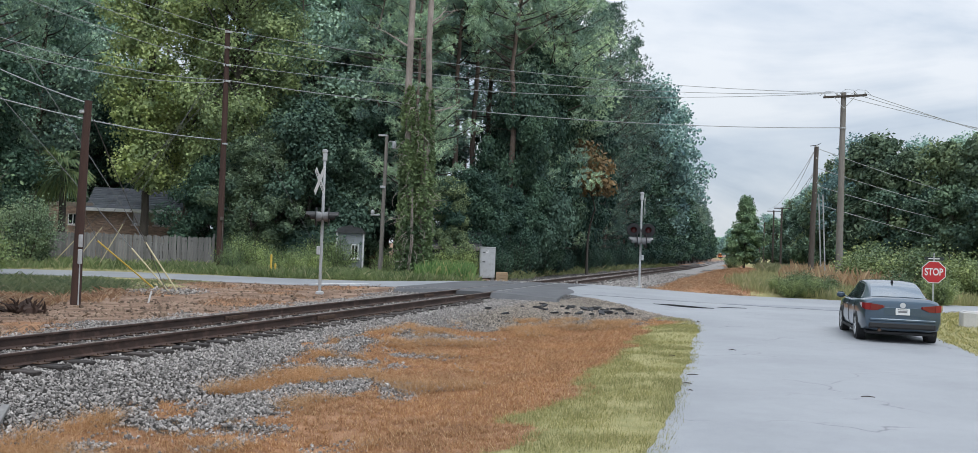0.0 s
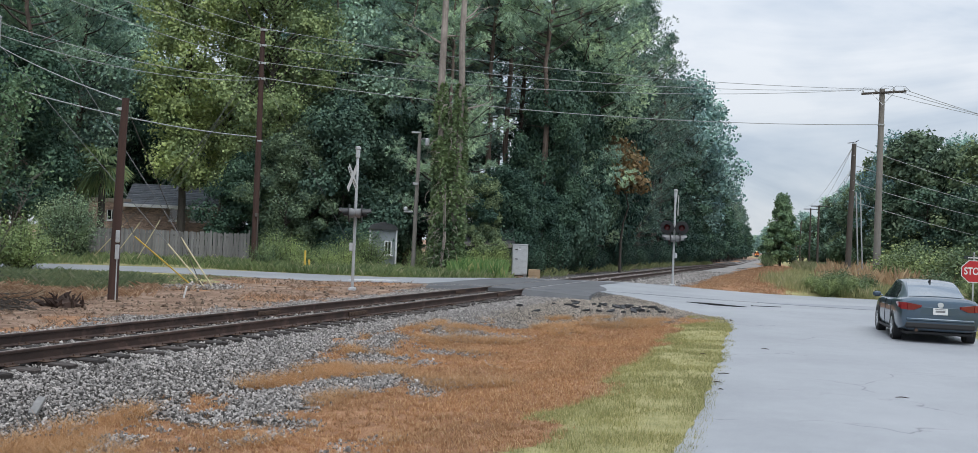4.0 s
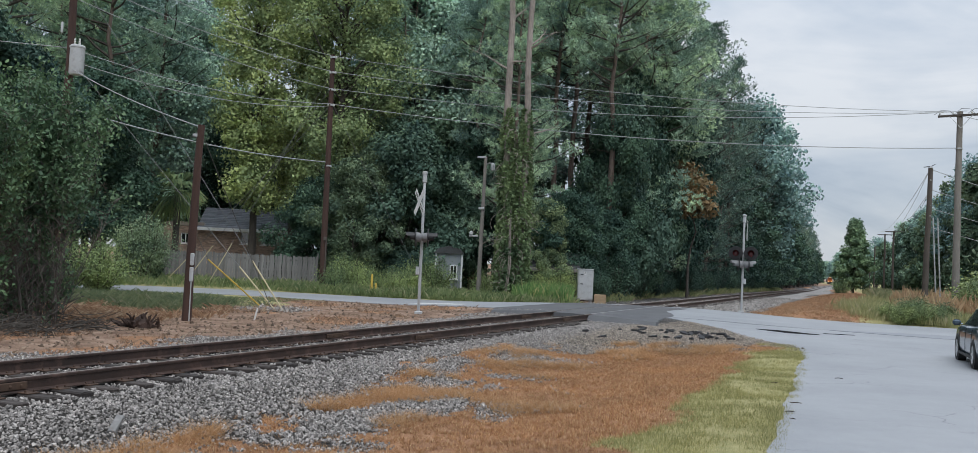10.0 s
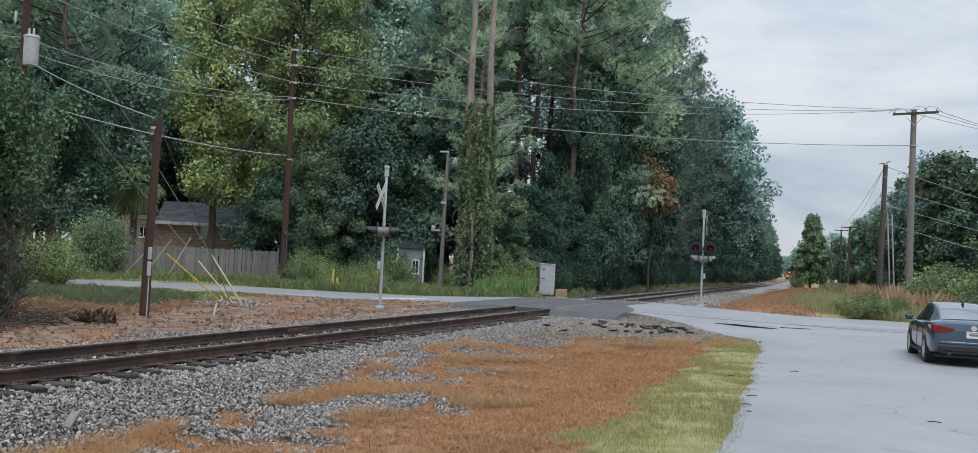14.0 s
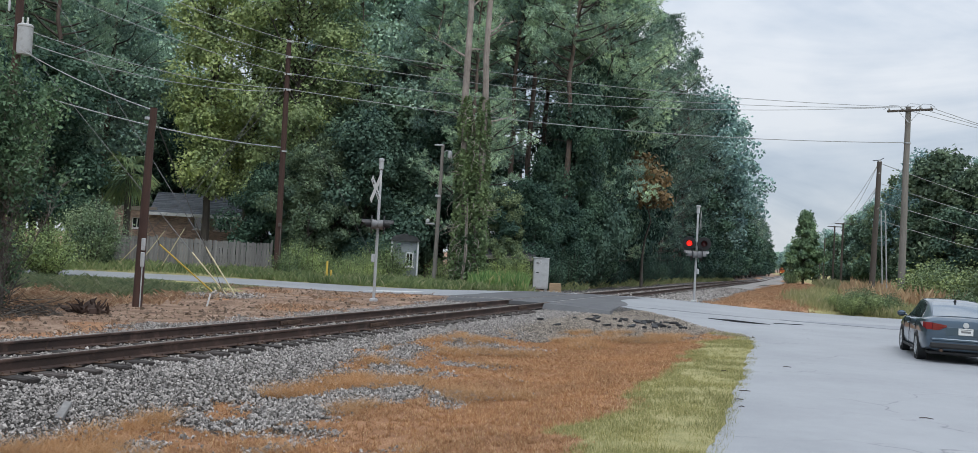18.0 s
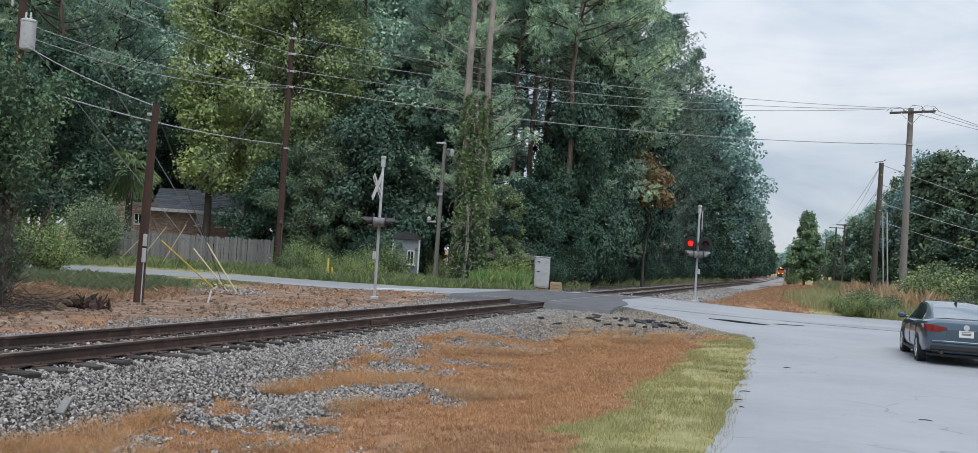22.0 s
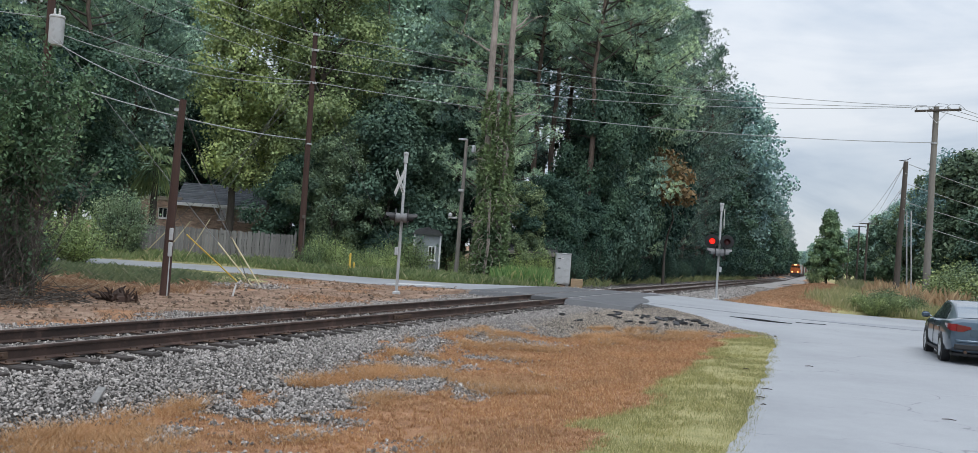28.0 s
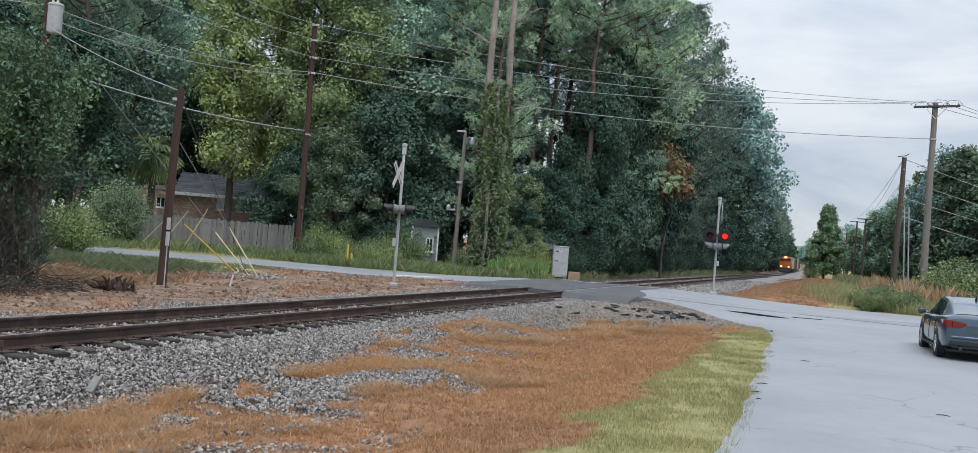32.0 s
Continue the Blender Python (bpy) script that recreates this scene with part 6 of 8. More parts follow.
def guard(a, b, mat, label):
    g = Geo()
    a, b = Vector(a), Vector(b)
    g.tube([a, a.lerp(b, 0.5), b], [0.024, 0.026, 0.026], 8)
    solo("guy_guard", g.mesh("guy_guard", mat, smooth=True), label, "guy guard", "guy guards")


build_poles()
build_wires()

# ---- crossing signals ----
M_LIT = glow("lit_red_lens", (1.0, 0.02, 0.012), 1.3)
M_UNLIT = plain("dark_red_lens", (0.085, 0.008, 0.008), 0.4, coat=0.2)
M_SIGN_WHITE = surf("white_sign_sheet", (0.62, 0.63, 0.63), (0.75, 0.75, 0.74), 3, 30, 0.5, bump=0.03)
FLASH = []


M_DULL = surf("dull_weathered_steel", (0.16, 0.162, 0.165), (0.27, 0.273, 0.276), 3, 30, 0.7, 0.2, bump=0.05)


def lamp_unit(mast, z, yaw, off, lit=None, hood=M_BLACK):
    """One round lamp: black backing disc, housing, hood and a turning lens; yaw is the way it faces."""
    m = pose(0, 0, z, 0, 0, yaw) @ pose(off, 0, 0) @ pose(0, -0.22, 0, 90, 0, 0)
    g = Geo()
    g.lathe([(0.17, -0.012), (0.325, -0.012), (0.33, 0.0), (0.325, 0.012), (0.17, 0.012)], 28, m)
    back = part("backing_disc", g.mesh("backing_disc", M_BLACK), mast, "round black backing plate")
    g = Geo()
    g.lathe([(0.03, -0.23), (0.11, -0.22), (0.16, -0.15), (0.172, -0.03), (0.172, -0.012), (0.162, -0.012), (0.16, -0.1), (0.14, -0.17), (0.02, -0.2)], 20, m)
    part("lamp_housing", g.mesh("lamp_housing", M_DULL, smooth=True), mast, "dull grey rounded lamp housing")
    g = Geo()
    n, rows = 18, []
    for j in range(n + 1):
        w = radians(-35 + 250 * j / n)
        L = 0.34 if 20 < math.degrees(w) < 160 else 0.2
        for rr, zz in ((0.17, 0.0), (0.17, L), (0.162, L), (0.162, 0.0)):
            rows.append(m @ Vector((rr * math.cos(w), rr * math.sin(w), zz)))
    g.add(rows, [(4 * j + a, 4 * j + 4 + a, 4 * j + 4 + (a + 1) % 4, 4 * j + (a + 1) % 4) for j in range(n) for a in range(4)])
    part("hood", g.mesh("hood", hood), mast)
    g = Geo()
    g.slot = 0
    g.lathe([(0.02, 0.045), (0.08, 0.038), (0.115, 0.022), (0.135, 0.002), (0.02, 0.002)], 20)
    g.slot = 1
    g.lathe([(0.02, -0.002), (0.135, -0.002), (0.115, -0.022), (0.08, -0.038), (0.02, -0.045)], 20)
    lens = part("lens", g.mesh("lens", M_LIT if lit else M_UNLIT, M_UNLIT, smooth=True), mast, "red glass lamp lens", m=m @ pose(0, 0, 0.02, 180, 0, 0))
    if lit is not None:
        FLASH.append((lens, m @ pose(0, 0, 0.02), lit))
    return back


def crossbuck(ob, z, yaw, y=-0.12):
    m = pose(0, 0, z, 0, 0, yaw) @ pose(0, y, 0)
    for k, t in enumerate((45, -45)):
        g = Geo()
        mm = m @ pose(0, -0.008 * k, 0, 0, t, 0)
        g.box((0, 0, 0), (1.22, 0.006, 0.23), mm, 0.002)
        b = part("crossbuck_board", g.mesh("crossbuck_board", M_SIGN_WHITE), ob, "white crossbuck board")
    for side, word in ((-1, "RAIL"), (1, "ROAD")):
        cu = bpy.data.curves.new("letters", "FONT")
        cu.body, cu.size, cu.align_x, cu.align_y, cu.extrude = word, 0.15, "CENTER", "CENTER", 0.001
        tmp = bpy.data.objects.new("letters", cu)
        me = bpy.data.meshes.new_from_object(tmp)
        bpy.data.objects.remove(tmp)
        me.materials.clear()
        me.materials.append(M_BLACK)
        part("lettering", me, ob, "black block letters", m=m @ pose(0, -0.014, 0, 0, 45, 0) @ pose(side * 0.33, 0, 0, 90, 0, 0))


def signal_mast(name, x, y, height, label):
    z = gz(x, y)
    ob = thing(name, x, y, z, label=label, category="crossing signal", group="crossing signals")
    g = Geo()
    g.lathe([(0.056, -0.1), (0.055, height * 0.5), (0.05, height - 0.42), (0.04, height - 0.4)], 14)
    part("mast", g.mesh("mast", M_ALU, smooth=True), ob, "silver aluminium mast")
    g = Geo()
    g.lathe([(0.062, height - 0.42), (0.082, height - 0.4), (0.082, height - 0.12), (0.1, height - 0.1), (0.1, height - 0.02), (0.05, height)], 14)
    part("mast_cap", g.mesh("mast_cap", M_GREYPAINT, smooth=True), ob, "pale bell-shaped mast cap")
    g = Geo()
    g.box((0, 0, 0.03), (0.26, 0.26, 0.14), chamfer=0.03)
    part("base_casting", g.mesh("base_casting", M_GREYPAINT), ob)
    return ob


def arm_part(ob, z, half, yaw):
    g = Geo()
    m = pose(0, 0, z, 0, 0, yaw)
    g.tube([m @ Vector((-half, 0, 0)), m @ Vector((half, 0, 0))], 0.035, 8)
    g.box((0, -0.02, 0), (0.14, 0.14, 0.1), m, 0.02)
    part("cross_arm", g.mesh("cross_arm", M_DULL, smooth=True), ob)


def build_signals():
    x, y = -5.98, 33.45
    ob = signal_mast("crossing_signal", x, y, 5.17, "silver crossing signal mast seen from its edge beside the road")
    crossbuck(ob, 4.05, -58, -0.16)
    arm_part(ob, 2.85, 0.3, 18)
    for off in (-0.3, 0.3):
        lamp_unit(ob, 2.76, -82, off, hood=M_GREYPAINT if off < 0 else M_BLACK)
        lamp_unit(ob, 2.76, 98, off, hood=M_BLACK)
    g = Geo()
    g.box((-0.1, -0.02, 1.55), (0.12, 0.14, 0.3), chamfer=0.02)
    part("junction_box", g.mesh("junction_box", M_GREYPAINT), ob)
    x, y = 7.42, 45.9
    ob = signal_mast("crossing_signal", x, y, 4.72, "silver crossing signal mast with paired flashing red lamps")
    crossbuck(ob, 3.95, 84, -0.14)
    arm_part(ob, 2.86, 0.34, -9)
    lamp_unit(ob, 2.84, -9, -0.35, "L")
    lamp_unit(ob, 2.84, -9, 0.35, "R")
    arm_part(ob, 2.32, 0.25, 81)
    for off in (-0.25, 0.25):
        lamp_unit(ob, 2.32, -92, off, hood=M_DULL)
        lamp_unit(ob, 2.32, 88, off, hood=M_DULL)
    g = Geo()
    g.box((0.1, -0.02, 1.5), (0.12, 0.14, 0.26), chamfer=0.02)
    part("junction_box", g.mesh("junction_box", M_GREYPAINT), ob)


build_signals()


def build_cabinet():
    x, y = polar(-0.08, 53.5)
    ob = thing("signal_cabinet", x, y, gz(x, y), rz=6, label="pale grey steel railway signal cabinet beside the track", category="cabinet")
    g = Geo()
    g.box((0, 0, 1.02), (0.86, 0.6, 1.72), chamfer=0.015)
    part("body", g.mesh("body", M_GREYPAINT), ob)
    g = Geo()
    g.box((0, 0, 1.9), (0.92, 0.68, 0.06), chamfer=0.02)
    part("roof", g.mesh("roof", M_GREYPAINT), ob)
    g = Geo()
    g.box((0.02, -0.31, 1.02), (0.76, 0.02, 1.58), chamfer=0.006)
    door = part("door", g.mesh("door", M_GREYPAINT), ob)
    for zz in (1.62, 1.08):
        g = Geo()
        g.box((-0.22, -0.335, zz), (0.16, 0.03, 0.05), chamfer=0.008)
        part("latch", g.mesh("latch", M_BLACK), door, "black latch")
    g = Geo()
    g.box((-0.05, -0.325, 1.68), (0.14, 0.006, 0.16))
    part("notice", g.mesh("notice", M_SIGN_WHITE), door)
    g = Geo()
    for k in range(3):
        g.box((-0.05, -0.33, 1.73 - 0.04 * k), (0.1, 0.003, 0.015))
    part("printed_bar", g.mesh("printed_bar", M_BLACK), door)
    for u in (-0.33, 0.33):
        g = Geo()
        g.box((u, 0, 0.08), (0.12, 0.5, 0.2), chamfer=0.01)
        part("leg", g.mesh("leg", M_GALV), ob)
    g = Geo()
    g.tube([(0.25, -0.2, -0.1), (0.25, -0.2, 0.2)], 0.04, 8)
    part("conduit", g.mesh("conduit", M_GALV), ob)
    x, y = polar(0.85, 53.2)
    crate = thing("wooden_crate", x, y, gz(x, y), label="small plain wooden crate beside the cabinet", category="crate")
    M_CRATE = surf("raw_wood", (0.28, 0.19, 0.11), (0.44, 0.32, 0.2), 3, 20, 0.8, stretch=(1, 1, 5))
    for k in range(3):
        g = Geo()
        g.box((0, -0.25, 0.08 + 0.17 * k), (0.66, 0.03, 0.155), chamfer=0.006)
        part("front_slat", g.mesh("front_slat", M_CRATE), crate)
        g = Geo()
        g.box((-0.32, 0, 0.08 + 0.17 * k), (0.03, 0.46, 0.155), chamfer=0.006)
        part("side_slat", g.mesh("side_slat", M_CRATE), crate)
    g = Geo()
    g.box((0, 0, 0.5), (0.64, 0.5, 0.03), chamfer=0.006)
    g.box((0.02, 0.02, 0.24), (0.6, 0.44, 0.46), chamfer=0.006)
    part("box_body", g.mesh("box_body", M_CRATE), crate)


build_cabinet()


def build_stop_sign():
    x, y = polar(25.42, 36.2)
    z = gz(x, y)
    ob = thing("stop_sign", x, y, z, rz=-19, label="red octagonal stop sign on a steel post", category="road sign")
    M_RED = surf("red_sign_sheet", (0.42, 0.02, 0.025), (0.5, 0.03, 0.035), 2, 30, 0.4, bump=0.02)
    M_PLATE = plain("dark_sign_plate", (0.02, 0.03, 0.03), 0.5)
    cz = 1.61 - z
    g = Geo()
    g.box((0, 0.03, (cz + 0.66) / 2), (0.05, 0.03, cz + 0.66), chamfer=0.006)
    part("post", g.mesh("post", M_GALV), ob)
    for name, R, y0, mat, lab in (("sign_border", 0.381 / math.cos(radians(22.5)), 0.0, M_SIGN_WHITE, "white border"), ("sign_face", 0.355 / math.cos(radians(22.5)), -0.004, M_RED, "red octagon face")):
        g = Geo()
        g.prism([(R * math.cos(radians(22.5 + 45 * k)), R * math.sin(radians(22.5 + 45 * k))) for k in range(8)], 0, 0.004, pose(0, y0, cz, 90, 0, 0))
        part(name, g.mesh(name, mat), ob, lab)
    cu = bpy.data.curves.new("letters", "FONT")
    cu.body, cu.size, cu.align_x, cu.align_y, cu.extrude, cu.offset = "STOP", 0.3, "CENTER", "CENTER", 0.001, 0.006
    tmp = bpy.data.objects.new("letters", cu)
    me = bpy.data.meshes.new_from_object(tmp)
    bpy.data.objects.remove(tmp)
    me.materials.clear()
    me.materials.append(M_SIGN_WHITE)
    part("lettering", me, ob, "white block letters", m=pose(0, -0.0105, cz, 90, 0, 0) @ Matrix.Diagonal((0.82, 1.15, 1, 1)))
    for zz, rz, L in ((cz + 0.47, 8, 0.62), (cz + 0.62, 82, 0.6)):
        g = Geo()
        g.box((0, 0, 0), (L, 0.012, 0.12), pose(0, 0.03, zz, 0, 0, rz), 0.004)
        b = part("street_name_blade", g.mesh("street_name_blade", M_PLATE), ob, "dark street name plate")
        g = Geo()
        g.box((0, -0.008, 0), (L * 0.6, 0.003, 0.035), pose(0, 0.03, zz, 0, 0, rz))
        part("printed_bar", g.mesh("printed_bar", M_SIGN_WHITE), b)


build_stop_sign()

# ---- roadside bits ----
M_WOODGREY = surf("grey_weathered_wood", (0.13, 0.127, 0.122), (0.27, 0.264, 0.255), 1.5, 12, 0.9, bump=0.5, dist=0.008, stretch=(1, 1, 0.15), piece=0.25)
M_CHUNK = surf("broken_asphalt", (0.02, 0.02, 0.022), (0.06, 0.06, 0.064), 3, 60, 0.9, bump=0.5, dist=0.006)
M_CONCRETE = surf("pale_concrete", (0.42, 0.41, 0.4), (0.58, 0.57, 0.55), 1.5, 25, 0.85, bump=0.3, dist=0.006)


def build_bits():
    for az, h, lab in ((-13.05, 1.15, "tall"), (-12.8, 0.7, "short")):
        x, y = polar(az, 48.6)
        g = Geo()
        g.lathe([(0.055, -0.1), (0.055, h - 0.06), (0.05, h - 0.02), (0.03, h), (0.0, h + 0.005)], 12, pose(x, y, gz(x, y)))
        solo("marker_post", g.mesh("marker_post", M_YELLOW, smooth=True), "%s yellow plastic utility marker post in the weeds" % lab, "marker post", "marker posts")
    x, y = -9.6, 26.6
    g = Geo()
    g.box((0, 0, 0.18), (0.05, 0.035, 0.36), pose(x, y, gz(x, y), 8, 12, 20), 0.006)
    solo("survey_stake", g.mesh("survey_stake", M_SIGN_WHITE), "short pale wooden stake leaning in the dirt", "stake")
    x, y = polar(27.2, 31.7)
    ob = thing("concrete_block", x, y, gz(x, y), rz=-14, label="pale concrete block standing in the verge grass", category="block")
    g = Geo()
    g.box((0.15, 0, 0.2), (0.75, 0.5, 0.5), chamfer=0.03)
    part("body", g.mesh("body", M_CONCRETE), ob)
    g = Geo()
    g.box((0.15, 0, 0.46), (0.6, 0.4, 0.03), chamfer=0.01)
    part("lid", g.mesh("lid", M_CONCRETE), ob)
    # cut board lying on the ballast
    x, y = -5.2, 10.15
    g = Geo()
    g.box((0, 0, 0), (0.09, 0.34, 0.05), pose(x, y, gz(x, y) + 0.09, 22, 4, 12), 0.008)
    solo("timber_offcut", g.mesh("timber_offcut", M_WOODGREY), "grey wooden offcut lying on the ballast", "timber")
    # old uprooted stump
    r = random.Random(8)
    x, y = -10.9, 22.2
    ob = thing("tree_stump", x, y, gz(x, y), label="dark uprooted tree stump with splayed broken roots", category="stump")
    M_STUMP = surf("rotten_wood", (0.018, 0.012, 0.01), (0.075, 0.045, 0.034), 3, 20, 0.95, bump=0.8, dist=0.02)
    g = Geo()
    g.tube([(0, 0, -0.05), (0.02, 0.02, 0.08), (-0.04, 0.02, 0.16), (0.02, 0, 0.24)], [0.3, 0.27, 0.2, 0.09], 9)
    part("stump_body", g.mesh("stump_body", M_STUMP), ob)
    for k in range(30):
        w = 6.283 * k / 30 + r.uniform(-0.2, 0.2)
        g = Geo()
        a = r.uniform(0.05, 0.4)
        p = limb_points((a * math.cos(w) * 1.2, a * math.sin(w), 0.02), (math.cos(w) * 0.5, math.sin(w) * 0.5, r.uniform(0.1, 1.4)), r.uniform(0.16, 0.46), r, 4, 0.6, -0.1)
        q = r.uniform(0.3, 0.7)
        g.tube(p, [0.09 * q, 0.1 * q, 0.08 * q, 0.05 * q, 0.015], 5)
        part("root", g.mesh("root", M_STUMP), ob)
    # broken asphalt pieces on the gravel by the crossing
    for k in range(46):
        s, d = r.gauss(15.3, 1.1), r.gauss(4.9, 1.3)
        x, y = at_sd(s, d)
        if x > side_left(y) - 0.3:
            continue
        g = Geo()
        n = r.randint(5, 7)
        a = r.uniform(0.07, 0.24)
        g.prism([(a * r.uniform(0.6, 1.2) * math.cos(6.283 * j / n), 0.5 * a * r.uniform(0.6, 1.2) * math.sin(6.283 * j / n)) for j in range(n)], 0, 0.05,
                pose(x, y, gz(x, y) + 0.03, r.uniform(-14, 14), r.uniform(-14, 14), r.uniform(0, 360)))
        solo("asphalt_chunk", g.mesh("asphalt_chunk", M_CHUNK), "broken black asphalt chunk lying on the gravel", "rubble", "asphalt chunks")
    # sticks and scraps on the side road
    for x, y, L, rz in ((3.3, 14.9, 0.3, 10), (3.5, 17.6, 0.2, -5), (3.0, 13.9, 0.24, 8), (5.4, 13.2, 0.3, -12), (2.9, 13.2, 0.12, 0), (6.7, 12.0, 0.28, -15), (5.0, 19.0, 0.26, 4)):
        g = Geo()
        L = L * 0.6
        g.tube([(-L / 2, 0, 0), (0, 0.02, 0.006), (L / 2, 0.0, 0)], [0.006, 0.008, 0.005], 5)
        solo("twig", g.mesh("twig", M_STUMP), "dark twig lying on the asphalt", "twig", "twigs on the road", m=pose(x, y, gz(x, y) + 0.03, 0, 0, rz))


build_bits()

# ---- fence, houses and sheds behind the road ----
M_BRICK_BASE = surf("mortar", (0.2, 0.165, 0.14), (0.29, 0.25, 0.21), 2, 30, 0.95, bump=0.2)
M_BRICK = surf("brown_brick", (0.24, 0.16, 0.122), (0.4, 0.285, 0.225), 1.5, 18, 0.9, bump=0.3, dist=0.004, island=0.35)
M_ROOF = surf("slate_grey_shingle", (0.085, 0.095, 0.115), (0.17, 0.185, 0.21), 1.5, 20, 0.9, bump=0.3, island=0.2)
M_TRIM = surf("white_trim", (0.6, 0.61, 0.62), (0.74, 0.75, 0.75), 2, 20, 0.6, bump=0.03)
M_SIDING = surf("grey_siding", (0.19, 0.215, 0.23), (0.28, 0.31, 0.325), 1.2, 15, 0.7, bump=0.05)
M_DARKWALL = surf("dark_boards", (0.03, 0.032, 0.033), (0.075, 0.078, 0.08), 1.5, 12, 0.9)


def glass_mat():
    m, nt, p, out = nodes("window_glass")
    p.inputs["Base Color"].default_value = (0.02, 0.025, 0.028, 1)
    p.inputs["Roughness"].default_value = 0.05
    p.inputs["IOR"].default_value = 1.9
    return m


M_GLASS = glass_mat()


def window(parent, x, y, z, w, h, label="white-framed window with dark panes"):
    """A window set into a wall that faces -y: frame, sill, mullion and two panes."""
    g = Geo()
    for c, s in (((x - w / 2, y, z), (0.07, 0.12, h + 0.07)), ((x + w / 2, y, z), (0.07, 0.12, h + 0.07)), ((x, y, z + h / 2), (w, 0.12, 0.07)), ((x, y, z - h / 2), (w, 0.12, 0.07)), ((x, y, z), (0.05, 0.1, h))):
        g.box(c, s, chamfer=0.008)
    win = part("window", g.mesh("window", M_TRIM), parent, label)
    g = Geo()
    g.box((x, y - 0.06, z - h / 2 - 0.06), (w + 0.2, 0.18, 0.06), chamfer=0.01)
    part("sill", g.mesh("sill", M_TRIM), win)
    for k in (-1, 1):
        g = Geo()
        g.box((x + k * w / 4, y + 0.02, z), (w / 2 - 0.06, 0.02, h - 0.06))
        part("pane", g.mesh("pane", M_GLASS), win)
    return win


def brick_wall(parent, x0, x1, y, z0, z1, holes=()):
    """A wall facing -y: backing with openings, and bricks proud of the mortar."""
    g = Geo()
    xs = sorted({x0, x1, *[h[0] for h in holes], *[h[1] for h in holes]})
    zs = sorted({z0, z1, *[h[2] for h in holes], *[h[3] for h in holes]})
    inside = lambda x, z: any(a < x < b and c < z < d for a, b, c, d in holes)
    for i in range(len(xs) - 1):
        for j in range(len(zs) - 1):
            if not inside((xs[i] + xs[i + 1]) / 2, (zs[j] + zs[j + 1]) / 2):
                g.box(((xs[i] + xs[i + 1]) / 2, y + 0.13, (zs[j] + zs[j + 1]) / 2), (xs[i + 1] - xs[i], 0.25, zs[j + 1] - zs[j]))
    wall = part("wall", g.mesh("wall", M_BRICK_BASE), parent, "brown brick wall")
    v, f = [], []
    row, z = 0, z0
    while z + 0.07 < z1:
        x = x0 + (0.11 if row % 2 else 0)
        while x + 0.2 < x1:
            if not any(a - 0.21 < x < b and c - 0.07 < z < d for a, b, c, d in holes):
                k = len(v)
                v += [(x, y + 0.01, z), (x + 0.2, y + 0.01, z), (x + 0.2, y + 0.01, z + 0.065), (x, y + 0.01, z + 0.065),
                      (x + 0.004, y - 0.004, z + 0.004), (x + 0.196, y - 0.004, z + 0.004), (x + 0.196, y - 0.004, z + 0.061), (x + 0.004, y - 0.004, z + 0.061)]
                f += [(k + 4, k + 5, k + 6, k + 7), (k, k + 1, k + 5, k + 4), (k + 1, k + 2, k + 6, k + 5), (k + 2, k + 3, k + 7, k + 6), (k + 3, k, k + 4, k + 7)]
            x += 0.21
        z += 0.075
        row += 1
    tagged(part("bricks", np_mesh("bricks", np.array(v), np.array(f), M_BRICK), parent), kind="stuff")
    return wall


M_FASCIA = surf("weathered_grey_board", (0.12, 0.11, 0.1), (0.22, 0.2, 0.18), 2, 20, 0.8)


